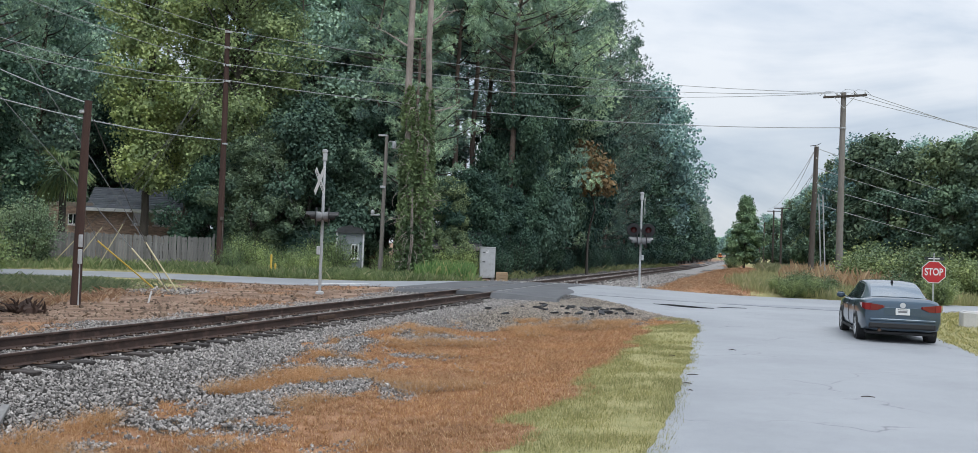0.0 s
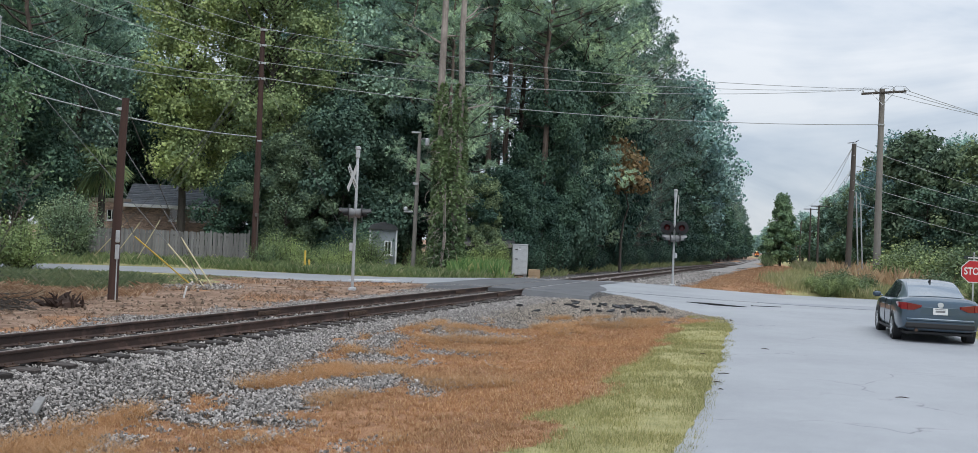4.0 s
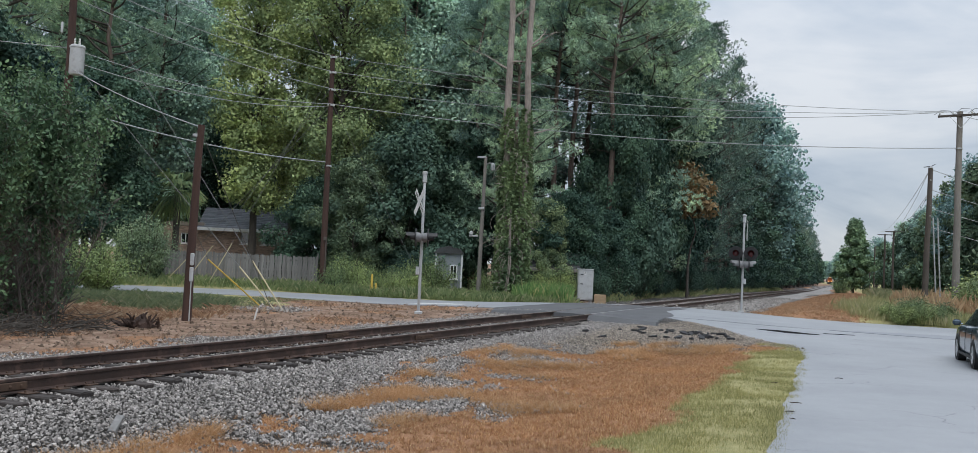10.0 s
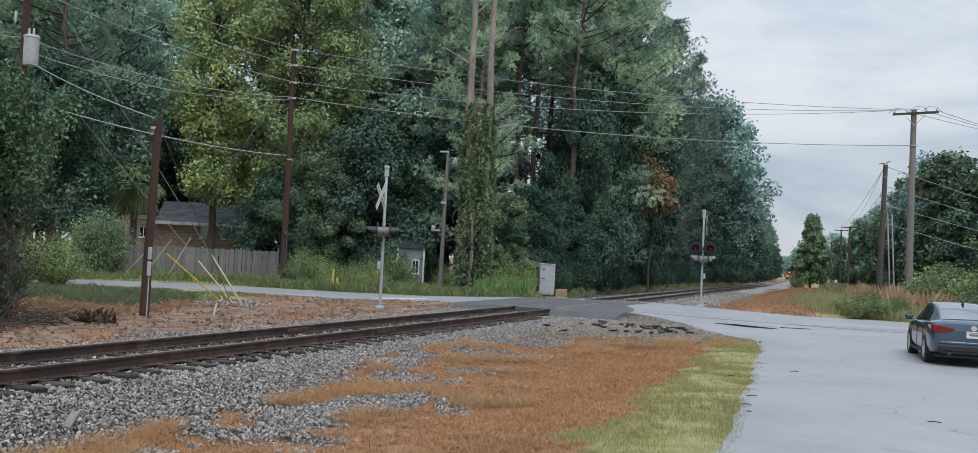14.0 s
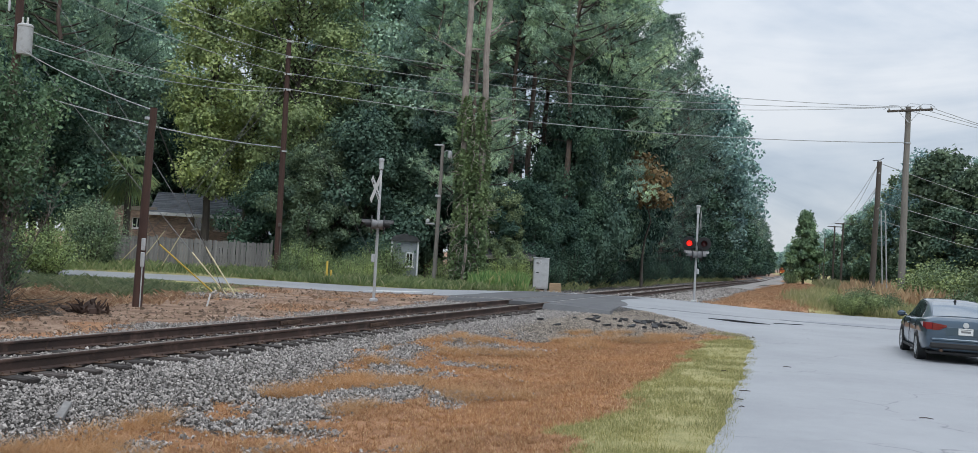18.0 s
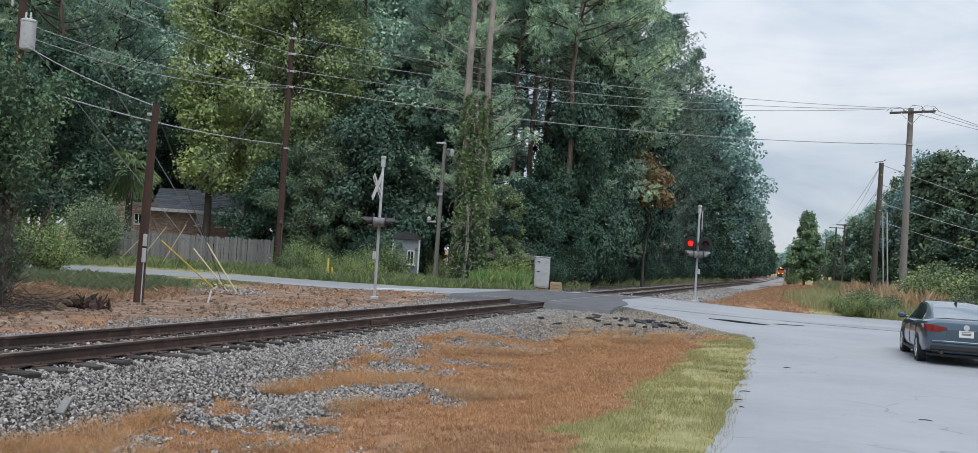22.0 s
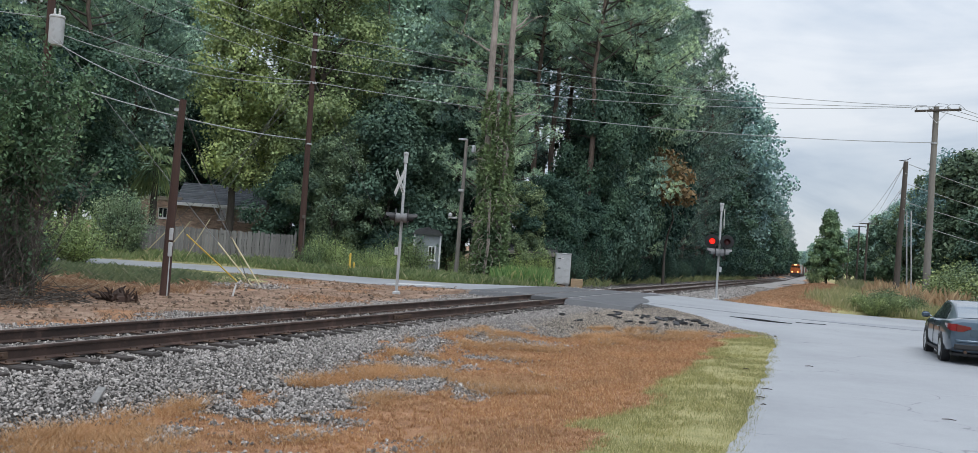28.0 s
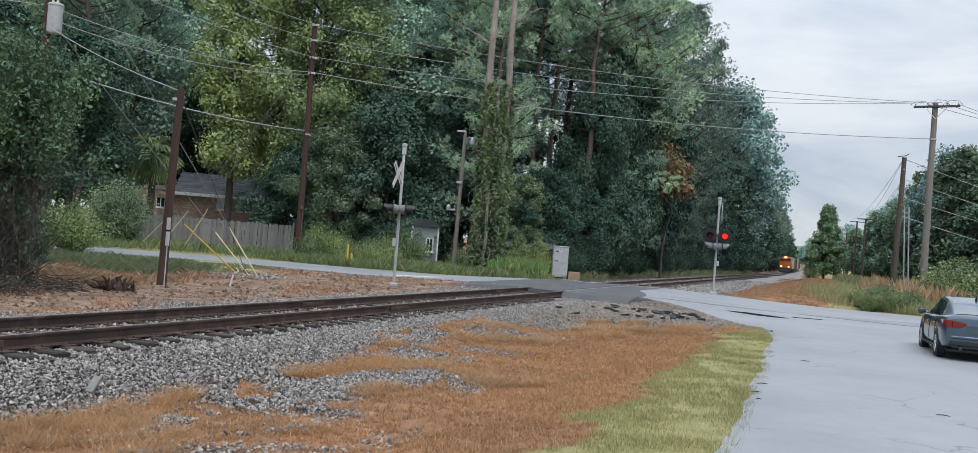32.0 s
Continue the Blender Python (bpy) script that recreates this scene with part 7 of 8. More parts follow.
def gable_roof(parent, x0, x1, y0, y1, z, rise, over=0.4, mat=None):
    """A pitched roof with its ridge along x: two slopes of shingle courses, fascia boards."""
    mat = mat or M_ROOF
    ym = (y0 + y1) / 2
    for side in (-1, 1):
        ye = (y0 if side < 0 else y1) + side * over
        g = Geo()
        n = 12
        for k in range(n):
            u0, u1 = k / n, (k + 1.15) / n
            a, b = Vector((0, ye + (ym - ye) * u0, z - 0.12 + (rise + 0.12) * u0 + 0.03)), Vector((0, ye + (ym - ye) * min(u1, 1), z - 0.12 + (rise + 0.12) * min(u1, 1)))
            x = x0 - over
            while x < x1 + over - 0.02:
                w = min(0.9, x1 + over - x)
                g.add([(x, a.y, a.z), (x + w - 0.015, a.y, a.z), (x + w - 0.015, b.y, b.z), (x, b.y, b.z), (x, a.y, a.z - 0.04), (x + w - 0.015, a.y, a.z - 0.04)], [(0, 1, 2, 3), (4, 5, 1, 0)] if side < 0 else [(3, 2, 1, 0), (0, 1, 5, 4)])
                x += 0.9
        tagged(part("shingles", g.mesh("shingles", mat), parent), kind="stuff")
        g = Geo()
        g.add([(x0 - over, ye, z - 0.15), (x1 + over, ye, z - 0.15), (x1 + over, ym, z + rise - 0.05), (x0 - over, ym, z + rise - 0.05), (x0 - over, ye, z - 0.22), (x1 + over, ye, z - 0.22), (x1 + over, ym, z + rise - 0.12), (x0 - over, ym, z + rise - 0.12)],
              [(0, 1, 2, 3), (7, 6, 5, 4), (0, 4, 5, 1), (1, 5, 6, 2), (3, 2, 6, 7), (0, 3, 7, 4)])
        part("roof", g.mesh("roof", mat), parent, "slate grey shingle roof slope")
        g = Geo()
        g.box(((x0 + x1) / 2, ye, z - 0.16), (x1 - x0 + 2 * over, 0.05, 0.22), chamfer=0.01)
        part("fascia", g.mesh("fascia", M_FASCIA if mat is M_DARKWALL else M_TRIM), parent, "eaves board")
    g = Geo()
    for x in (x0, x1):
        g.prism([(y0, z - 0.02), (y1, z - 0.02), (ym, z + rise - 0.03)], -0.1, 0.1, Matrix(((0, 0, 1, x), (1, 0, 0, 0), (0, 1, 0, 0), (0, 0, 0, 1))))
    part("gable", g.mesh("gable", M_TRIM), parent)


def shell(parent, x0, x1, y0, y1, z1, mat, front=True):
    g = Geo()
    t = 0.2
    if front:
        g.box(((x0 + x1) / 2, y0 + t / 2, z1 / 2), (x1 - x0, t, z1))
    g.box(((x0 + x1) / 2, y1 - t / 2, z1 / 2), (x1 - x0, t, z1))
    for x in (x0 + t / 2, x1 - t / 2):
        g.box((x, (y0 + y1) / 2, z1 / 2), (t, y1 - y0 - 2 * t - 0.02 - (0.25 if not front else 0), z1))
    return part("wall", g.mesh("wall", mat), parent)


def build_houses():
    # low brick house: a front wing with the eaves towards the road
    x, y = polar(-21.6, 69)
    ob = thing("brick_house", x, y, gz(x, y), rz=14, label="brown brick house with a slate grey roof behind the fence", category="house")
    holes = [(0.9, 1.9, 2.55, 3.35), (2.3, 3.4, 2.55, 3.35), (1.6, 4.1, 0.2, 1.35), (-3.2, -2.6, 2.4, 3.1)]
    brick_wall(ob, -4.4, 4.6, -0.3, 0, 3.62, holes)
    shell(ob, -4.4, 4.6, -0.3, 6.0, 3.6, M_BRICK, front=False)
    window(ob, 1.4, -0.2, 2.95, 1.0, 0.8), window(ob, 2.85, -0.2, 2.95, 1.1, 0.8), window(ob, -2.9, -0.2, 2.75, 0.6, 0.7)
    window(ob, 2.85, -0.2, 0.78, 2.5, 1.15, "wide white-framed ground floor window")
    gable_roof(ob, -1.7, 4.6, -0.3, 6.0, 3.62, 1.5)
    g = Geo()
    g.box((-3.05, 2.8, 3.75), (2.8, 6.3, 0.3), chamfer=0.03)
    part("flat_roof", g.mesh("flat_roof", M_BRICK_BASE), ob)
    # taller house behind
    x, y = polar(-21.0, 82)
    ob = thing("tall_house", x, y, gz(x, y), rz=10, label="taller house with white trim among the trees", category="house")
    shell(ob, -4.5, 5.5, 0, 7, 7.0, M_SIDING)
    for u in (-3.0, -1.0, 1.2, 3.6):
        window(ob, u, -0.04, 5.6, 0.9, 1.3)
    gable_roof(ob, -4.5, 5.5, 0, 7, 7.0, 2.2)
    # grey shed and low dark shed at the wood's edge
    x, y = polar(-8.15, 57)
    ob = thing("grey_shed", x, y, gz(x, y), rz=16, label="small grey sided shed with white corner trim", category="shed")
    shell(ob, -1.1, 0.5, 0, 3, 2.5, M_SIDING)
    window(ob, 0.0, -0.04, 1.35, 0.4, 0.8, "small white-framed window")
    for u in (-1.1, 0.5):
        g = Geo()
        g.box((u, -0.02, 1.25), (0.1, 0.1, 2.5), chamfer=0.01)
        part("corner_trim", g.mesh("corner_trim", M_TRIM), ob)
    g = Geo()
    g.prism([(-1.25, 2.45), (0.65, 2.45), (0.35, 2.75), (-0.3, 2.92), (-0.95, 2.75)], -0.15, 3.1, Matrix(((1, 0, 0, 0), (0, 0, 1, 0), (0, 1, 0, 0), (0, 0, 0, 1))))
    part("roof", g.mesh("roof", M_DARKWALL), ob, "dark barn-shaped roof")
    x, y = polar(-2.6, 56)
    ob = thing("dark_shed", x, y, gz(x, y), rz=4, label="low dark wooden shed with a grey gutter", category="shed")
    shell(ob, -1.9, 1.9, 0, 3, 1.9, M_DARKWALL)
    gable_roof(ob, -1.9, 1.9, 0, 3, 1.95, 0.9, 0.25, M_DARKWALL)
    x, y = polar(-13.6, 66)
    ob = thing("low_outbuilding", x, y, gz(x, y), rz=10, label="reddish brick outbuilding half hidden by leaves", category="house")
    shell(ob, -1.8, 2.0, 0, 4, 2.9, M_BRICK)
    gable_roof(ob, -1.8, 2.0, 0, 4, 2.9, 1.0)


def build_fence():
    r = random.Random(23)
    ob = thing("wooden_fence", label="weathered grey plank privacy fence behind the road", category="fence", kind="structure")
    p0, p1 = Vector((-26.5, 51.6, 0)), Vector((-16.2, 55.2, 0))
    d = p1 - p0
    L = d.length
    yaw = math.degrees(math.atan2(d.y, d.x))
    metas = []
    for k in range(5):
        g = Geo()
        w = 0.138
        h = 1.8 + r.uniform(-0.04, 0.03)
        g.prism([(-w / 2, 0), (w / 2, 0), (w / 2, h - 0.05), (w / 2 - 0.035, h), (-w / 2 + 0.035, h), (-w / 2, h - 0.05)], -0.01, 0.01, pose(0, 0, 0, 90, 0, 0))
        metas.append(g.mesh("fence_board", M_WOODGREY))
    n = int(L / 0.148)
    for k in range(n):
        p = p0 + d * (k + 0.5) / n
        part("fence_board", metas[r.randrange(5)], ob, m=pose(p.x, p.y, gz(p.x, p.y) + 0.05, r.uniform(-1.5, 1.5), r.uniform(-0.8, 0.8), yaw))
    for k in range(6):
        p = p0 + d * k / 5
        g = Geo()
        g.box((0, 0.08, 0.95), (0.1, 0.1, 2.0 if k < 5 else 2.25), chamfer=0.01)
        part("fence_post", g.mesh("fence_post", M_WOODGREY), ob, m=pose(p.x, p.y, gz(p.x, p.y), 0, 0, yaw))
    for z in (0.4, 1.0, 1.6):
        g = Geo()
        g.box((L / 2, 0.04, z), (L, 0.04, 0.09), chamfer=0.006)
        part("fence_rail", g.mesh("fence_rail", M_WOODGREY), ob, m=pose(p0.x, p0.y, gz(p0.x, p0.y), 0, 0, yaw))


build_houses()
build_fence()

# ---- parked car ----


def car_paint():
    m, nt, p, out = nodes("slate_blue_car_paint")
    v = coords(nt)
    fl = noise_node(nt, 900.0, 2, 0.5, v)
    dust = ramp_node(nt, noise_node(nt, 2.5, 5, 0.6, v), [(0.45, (0, 0, 0)), (0.75, (0.35, 0.35, 0.35))])
    col = mix_node(nt, fl, (0.045, 0.075, 0.11), (0.08, 0.125, 0.17))
    col = mix_node(nt, dust, col, (0.1, 0.112, 0.125))
    nt.links.new(col, p.inputs["Base Color"])
    p.inputs["Metallic"].default_value, p.inputs["Roughness"].default_value = 0.55, 0.33
    p.inputs["Coat Weight"].default_value, p.inputs["Coat Roughness"].default_value = 0.9, 0.05
    return m


M_CAR = car_paint()
M_CARGLASS = glass_mat()
# Pale metal in place of glass, to strengthen the sky's reflection
M_REARGLASS = plain("mirror_like_rear_glass", (0.3, 0.335, 0.37), 0.06, 0.75)
M_TYRE = surf("tyre_rubber", (0.012, 0.012, 0.012), (0.03, 0.03, 0.03), 4, 40, 0.85, bump=0.2)
M_ALLOY = plain("alloy", (0.6, 0.61, 0.62), 0.35, 0.4)
M_PLASTIC = plain("black_plastic", (0.018, 0.018, 0.019), 0.55)
M_TAIL = plain("red_tail_lens", (0.22, 0.008, 0.014), 0.12, coat=1.0)
M_TAIL2 = plain("smoked_tail_lens", (0.17, 0.007, 0.011), 0.12, coat=1.0)
M_CHROME = plain("chrome", (0.7, 0.7, 0.7), 0.12, 1.0)


def loft(g, rings, close=True):
    n = len(rings[0])
    vs = [p for ring in rings for p in ring]
    fs = [(k * n + j, k * n + j + 1, (k + 1) * n + j + 1, (k + 1) * n + j) for k in range(len(rings) - 1) for j in range(n - 1)]
    if close:
        fs += [tuple(range(n - 1, -1, -1)), tuple(range((len(rings) - 1) * n, len(rings) * n))]
    return g.add(vs, fs)


GREEN = ((-1.74, 1.05, 0.62), (-1.45, 1.185, 0.61), (-1.1, 1.325, 0.6), (-0.8, 1.405, 0.59), (-0.35, 1.445, 0.585), (0.1, 1.447, 0.585), (0.45, 1.41, 0.585), (0.8, 1.22, 0.63), (1.22, 0.955, 0.7))


def green_at_y(y):
    ys = [q[0] for q in GREEN]
    return float(np.interp(y, ys, [q[1] for q in GREEN])), float(np.interp(y, ys, [q[2] for q in GREEN]))


def build_car():
    x, y = 10.27, 24.2
    ob = thing("sedan_car", x, y, gz(x, y) + 0.016, rz=-13.5, label="slate blue-grey four-door sedan parked at the road edge", category="car")
    st = ((-2.32, 0.74, 0.40, 0.86, 0.9), (-2.29, 0.82, 0.34, 0.92, 0.99), (-2.2, 0.86, 0.29, 0.96, 1.05), (-1.9, 0.885, 0.25, 0.98, 1.06), (-1.5, 0.89, 0.22, 0.975, 1.03), (-0.8, 0.89, 0.2, 0.955, 0.97),
          (0, 0.89, 0.2, 0.935, 0.95), (0.8, 0.89, 0.2, 0.92, 0.94), (1.15, 0.89, 0.2, 0.905, 0.96), (1.55, 0.885, 0.2, 0.87, 0.93), (1.9, 0.87, 0.22, 0.79, 0.87), (2.15, 0.83, 0.25, 0.72, 0.78), (2.28, 0.74, 0.3, 0.63, 0.69), (2.33, 0.6, 0.36, 0.55, 0.61))
    rings = []
    for yy, w, zb, zs, zd in st:
        half = [(0, zb), (0.72 * w, zb), (0.94 * w, zb + 0.05), (0.995 * w, zb + 0.2), (w, 0.5 * (zb + zs)), (0.985 * w, zs - 0.14), (0.955 * w, zs - 0.035), (0.9 * w, zs + 0.3 * (zd - zs)), (0.7 * w, zd - 0.006), (0, zd)]
        rings.append([(-px, yy, pz) for px, pz in half[::-1]] + [(px, yy, pz) for px, pz in half[1:]])
    g = Geo()
    loft(g, rings)
    body = part("body", g.mesh("body", M_CAR, smooth=True), ob)
    rings = []
    for yy, zt, wt in GREEN:
        half = [(0, zt), (0.5 * wt, zt - 0.006), (wt - 0.05, zt - 0.022), (wt, zt - 0.05), (0.8, 0.93)]
        rings.append([(-px, yy, pz) for px, pz in half[::-1]] + [(px, yy, pz) for px, pz in half[1:]])
    g = Geo()
    loft(g, rings)
    part("roof", g.mesh("roof", M_CAR, smooth=True), ob)

    def top_panel(name, y0, y1, w0, w1, label):
        g, rows = Geo(), []
        for i in range(7):
            yy = y0 + (y1 - y0) * i / 6
            zt, wt = green_at_y(yy)
            w = w0 + (w1 - w0) * i / 6
            rows.append([(w * (j / 4 - 1), yy, zt + 0.008 - 0.02 * abs(j / 4 - 1) ** 2) for j in range(9)])
        loft(g, rows, False)
        return part(name, g.mesh(name, M_REARGLASS if "rear" in name else M_CARGLASS, smooth=True), ob, label)

    top_panel("rear_window", -1.7, -0.9, 0.6, 0.52, "sloping rear window")
    top_panel("windscreen", 1.16, 0.46, 0.66, 0.54, "windscreen")

    def side_panel(name, pts, side, mat, lift=0.008):
        # pts: (y, share of the height from belt to roof edge)
        g, vs = Geo(), []
        for yy, u in pts:
            zt, wt = green_at_y(yy)
            vs.append((side * (0.8 + (wt - 0.8) * u + lift), yy, 0.93 + (zt - 0.05 - 0.93) * u + 0.002))
        inner = [(a - side * 0.006, b, c) for a, b, c in vs]
        n = len(vs)
        g.add(vs + inner, [tuple(range(n)), *[(k, n + k, n + (k + 1) % n, (k + 1) % n) for k in range(n)]])
        return part(name, g.mesh(name, mat), ob)

    for side in (-1, 1):
        side_panel("front_side_window", [(0.86, 0.08), (0.02, 0.08), (0.02, 0.92), (0.42, 0.92), (0.6, 0.75)], side, M_CARGLASS)
        side_panel("rear_side_window", [(-0.04, 0.08), (-0.86, 0.1), (-0.86, 0.9), (-0.5, 0.92), (-0.04, 0.92)], side, M_CARGLASS)
        side_panel("quarter_window", [(-0.91, 0.12), (-1.2, 0.2), (-1.08, 0.62), (-0.91, 0.86)], side, M_CARGLASS)
        side_panel("window_trim", [(0.95, 0.0), (-1.35, 0.0), (-1.35, 0.06), (0.95, 0.06)], side, M_PLASTIC, 0.01)
        for yy in (0.28, -0.72):
            g = Geo()
            g.box((side * 0.893, yy - 0.1, 0.79), (0.03, 0.19, 0.03), chamfer=0.01)
            part("door_handle", g.mesh("door_handle", M_CAR), ob)
        for yy in (0.98, -0.02, -0.98):
            g = Geo()
            g.tube([(side * 0.888, yy, 0.3), (side * 0.893, yy, 0.55), (side * 0.88, yy - 0.02, 0.83), (side * 0.855, yy - 0.03, 0.91)], 0.005, 4)
            part("door_seam", g.mesh("door_seam", M_BLACK), ob)
        g = Geo()
        g.box((side * 0.98, 0.82, 0.99), (0.2, 0.11, 0.15), chamfer=0.045)
        g.tube([(side * 0.84, 0.84, 0.95), (side * 0.93, 0.83, 0.98)], 0.025, 6)
        part("door_mirror", g.mesh("door_mirror", M_CAR, smooth=True), ob)
        g = Geo()
        g.box((side * 0.885, 0.02, 0.235), (0.04, 2.0, 0.07), chamfer=0.015)
        part("sill_trim", g.mesh("sill_trim", M_PLASTIC), ob)
        # lamps that wrap round the corner
        for name, mat, pts in (("tail_lamp", M_TAIL, [(-1.95, 0.89, 0.93), (-2.2, 0.872, 0.935), (-2.305, 0.82, 0.93), (-2.335, 0.7, 0.925)]), ("boot_lamp", M_TAIL2, [(-2.336, 0.69, 0.92), (-2.338, 0.56, 0.905), (-2.34, 0.42, 0.88)])):
            g, n = Geo(), len(pts)
            outer = [(side * (px + 0.012), py - 0.012, pz) for py, px, pz in pts]
            h = (0.04, 0.12, 0.155, 0.16) if name == "tail_lamp" else (0.16, 0.14, 0.05)
            low = [(a, b, c - h[k]) for k, (a, b, c) in enumerate(outer)]
            ins = [(a - side * 0.05, b + 0.05, c) for a, b, c in outer + low]
            g.add(outer + low + ins, [(k, k + 1, n + k + 1, n + k) for k in range(n - 1)] + [(2 * n + k, k, k + 1, 2 * n + k + 1)[::-1] for k in range(n - 1)] + [(n + k, n + k + 1, 3 * n + k + 1, 3 * n + k)[::-1] for k in range(n - 1)] + [(n - 1, 2 * n - 1, 4 * n - 1, 3 * n - 1), (0, n, 3 * n, 2 * n)])
            part(name, g.mesh(name, mat), ob, "red wrap-round tail lamp" if name == "tail_lamp" else "dark red boot lamp")
        for yy in (-1.31, 1.34):
            g = Geo()
            m = pose(side * 0.8, yy, 0.317, 0, side * 90, 0)
            g.lathe([(0.2, -0.1), (0.36, -0.1), (0.368, 0.092), (0.36, 0.096), (0.2, 0.09)], 30, m)
            part("wheel_arch", g.mesh("wheel_arch", M_PLASTIC), ob)
            wm = pose(side * 0.805, yy, 0.317, 0, side * 90, 0)
            g = Geo()
            g.lathe([(0.215, -0.1), (0.29, -0.105), (0.312, -0.085), (0.317, -0.03), (0.317, 0.05), (0.308, 0.09), (0.285, 0.105), (0.222, 0.1), (0.215, 0.05)], 32)
            wheel = part("wheel", g.mesh("wheel", M_TYRE, smooth=True), ob, "black tyre", m=wm)
            g = Geo()
            g.lathe([(0.05, 0.0), (0.214, 0.0), (0.219, 0.095), (0.2, 0.1), (0.195, 0.03), (0.05, 0.03)], 28)
            for k in range(5):
                w = radians(72 * k + 18)
                for s2 in (-0.13, 0.13):
                    g.tube([(0.03 * math.cos(w), 0.03 * math.sin(w), 0.075), (0.2 * math.cos(w + s2), 0.2 * math.sin(w + s2), 0.085)], [0.022, 0.016], 5)
            g.lathe([(0.0, 0.06), (0.045, 0.065), (0.04, 0.1), (0.0, 0.104)], 14)
            part("rim", g.mesh("rim", M_ALLOY, smooth=True), wheel, "silver five-spoke alloy rim")
    g = Geo()
    g.box((0, -2.28, 0.42), (1.5, 0.1, 0.16), chamfer=0.04)
    part("bumper_valance", g.mesh("bumper_valance", M_PLASTIC), ob, "black lower bumper")
    g = Geo()
    g.box((0, -2.315, 0.545), (1.46, 0.05, 0.07), chamfer=0.02)
    part("bumper_step", g.mesh("bumper_step", M_CAR), ob)
    g = Geo()
    g.box((0, -2.312, 0.745), (0.84, 0.022, 0.2), chamfer=0.03)
    part("plate_recess", g.mesh("plate_recess", M_CAR), ob)
    g = Geo()
    g.box((0, -2.327, 0.75), (0.31, 0.012, 0.155), chamfer=0.006)
    plate = part("number_plate", g.mesh("number_plate", M_SIGN_WHITE), ob, "white number plate")
    for u, w, z in ((0, 0.2, 0.75), (0, 0.22, 0.8)):
        g = Geo()
        g.box((u, -2.335, z), (w, 0.004, 0.045 if z < 0.78 else 0.014))
        part("printed_bar", g.mesh("printed_bar", M_DULL), plate)
    g = Geo()
    g.lathe([(0.0, 0), (0.062, 0), (0.062, 0.014), (0.0, 0.016)], 20, pose(0, -2.321, 0.9, 90, 0, 0))
    part("badge", g.mesh("badge", M_ALLOY, smooth=True), ob, "round chrome badge")
    g = Geo()
    g.box((0, -2.3, 0.84), (0.5, 0.02, 0.02), chamfer=0.005)
    part("boot_grip", g.mesh("boot_grip", M_PLASTIC), ob)
    g = Geo()
    g.tube([(0.0, -0.84, 1.405), (0, -0.93, 1.45), (0, -0.99, 1.42)], [0.035, 0.02, 0.006], 6)
    part("aerial", g.mesh("aerial", M_PLASTIC, smooth=True), ob, "short black roof aerial")
    g = Geo()
    g.tube([(-0.5, -2.2, 0.3), (-0.5, -2.34, 0.3)], 0.035, 10)
    part("exhaust_pipe", g.mesh("exhaust_pipe", M_STEEL, smooth=True), ob)
    g = Geo()
    g.box((0, 0, 0.23), (1.5, 4.2, 0.08), chamfer=0.02)
    part("underbody", g.mesh("underbody", M_PLASTIC), ob)
    g = Geo()
    for side in (-1, 1):
        g = Geo()
        g.box((side * 0.62, 2.2, 0.66), (0.36, 0.12, 0.13), chamfer=0.03)
        part("headlamp", g.mesh("headlamp", M_CHROME), ob)


build_car()

# ---- train ----
M_ORANGE = surf("orange_locomotive_paint", (0.36, 0.085, 0.02), (0.5, 0.13, 0.025), 0.8, 8, 0.5, bump=0.05, wear=(0.22, 0.06, 0.02))
M_LOCO_DARK = surf("dark_locomotive_paint", (0.02, 0.02, 0.022), (0.05, 0.05, 0.052), 0.8, 8, 0.6, bump=0.05)
M_WAGON = (surf("brown_wagon_paint", (0.14, 0.055, 0.04), (0.22, 0.1, 0.07), 0.6, 8, 0.8, wear=(0.1, 0.06, 0.05)), surf("grey_wagon_paint", (0.3, 0.3, 0.3), (0.42, 0.42, 0.41), 0.6, 8, 0.8, wear=(0.22, 0.17, 0.14)),
           surf("black_wagon_paint", (0.03, 0.03, 0.032), (0.07, 0.07, 0.07), 0.6, 8, 0.8))
M_HEADLIGHT = glow("headlight", (1.0, 0.6, 0.26), 2.6)
M_DITCH = glow("ditch_light", (1.0, 0.42, 0.12), 2.2)


def truck(parent, y, axles):
    for k in range(axles):
        yy = y + (k - (axles - 1) / 2) * 1.7
        for side in (-1, 1):
            g = Geo()
            g.lathe([(0.05, -0.07), (0.5, -0.07), (0.53, -0.05), (0.5, 0.06), (0.05, 0.07)], 18, pose(side * 0.75, yy, 0.5, 0, 90, 0))
            part("wheel", g.mesh("wheel", M_STEEL, smooth=True), parent)
        g = Geo()
        g.tube([(-0.75, yy, 0.5), (0.75, yy, 0.5)], 0.09, 8)
        part("axle", g.mesh("axle", M_LOCO_DARK), parent)
    for side in (-1, 1):
        g = Geo()
        g.box((side * 1.0, y, 0.62), (0.16, 1.7 * axles, 0.3), chamfer=0.06)
        part("truck_frame", g.mesh("truck_frame", M_LOCO_DARK), parent)


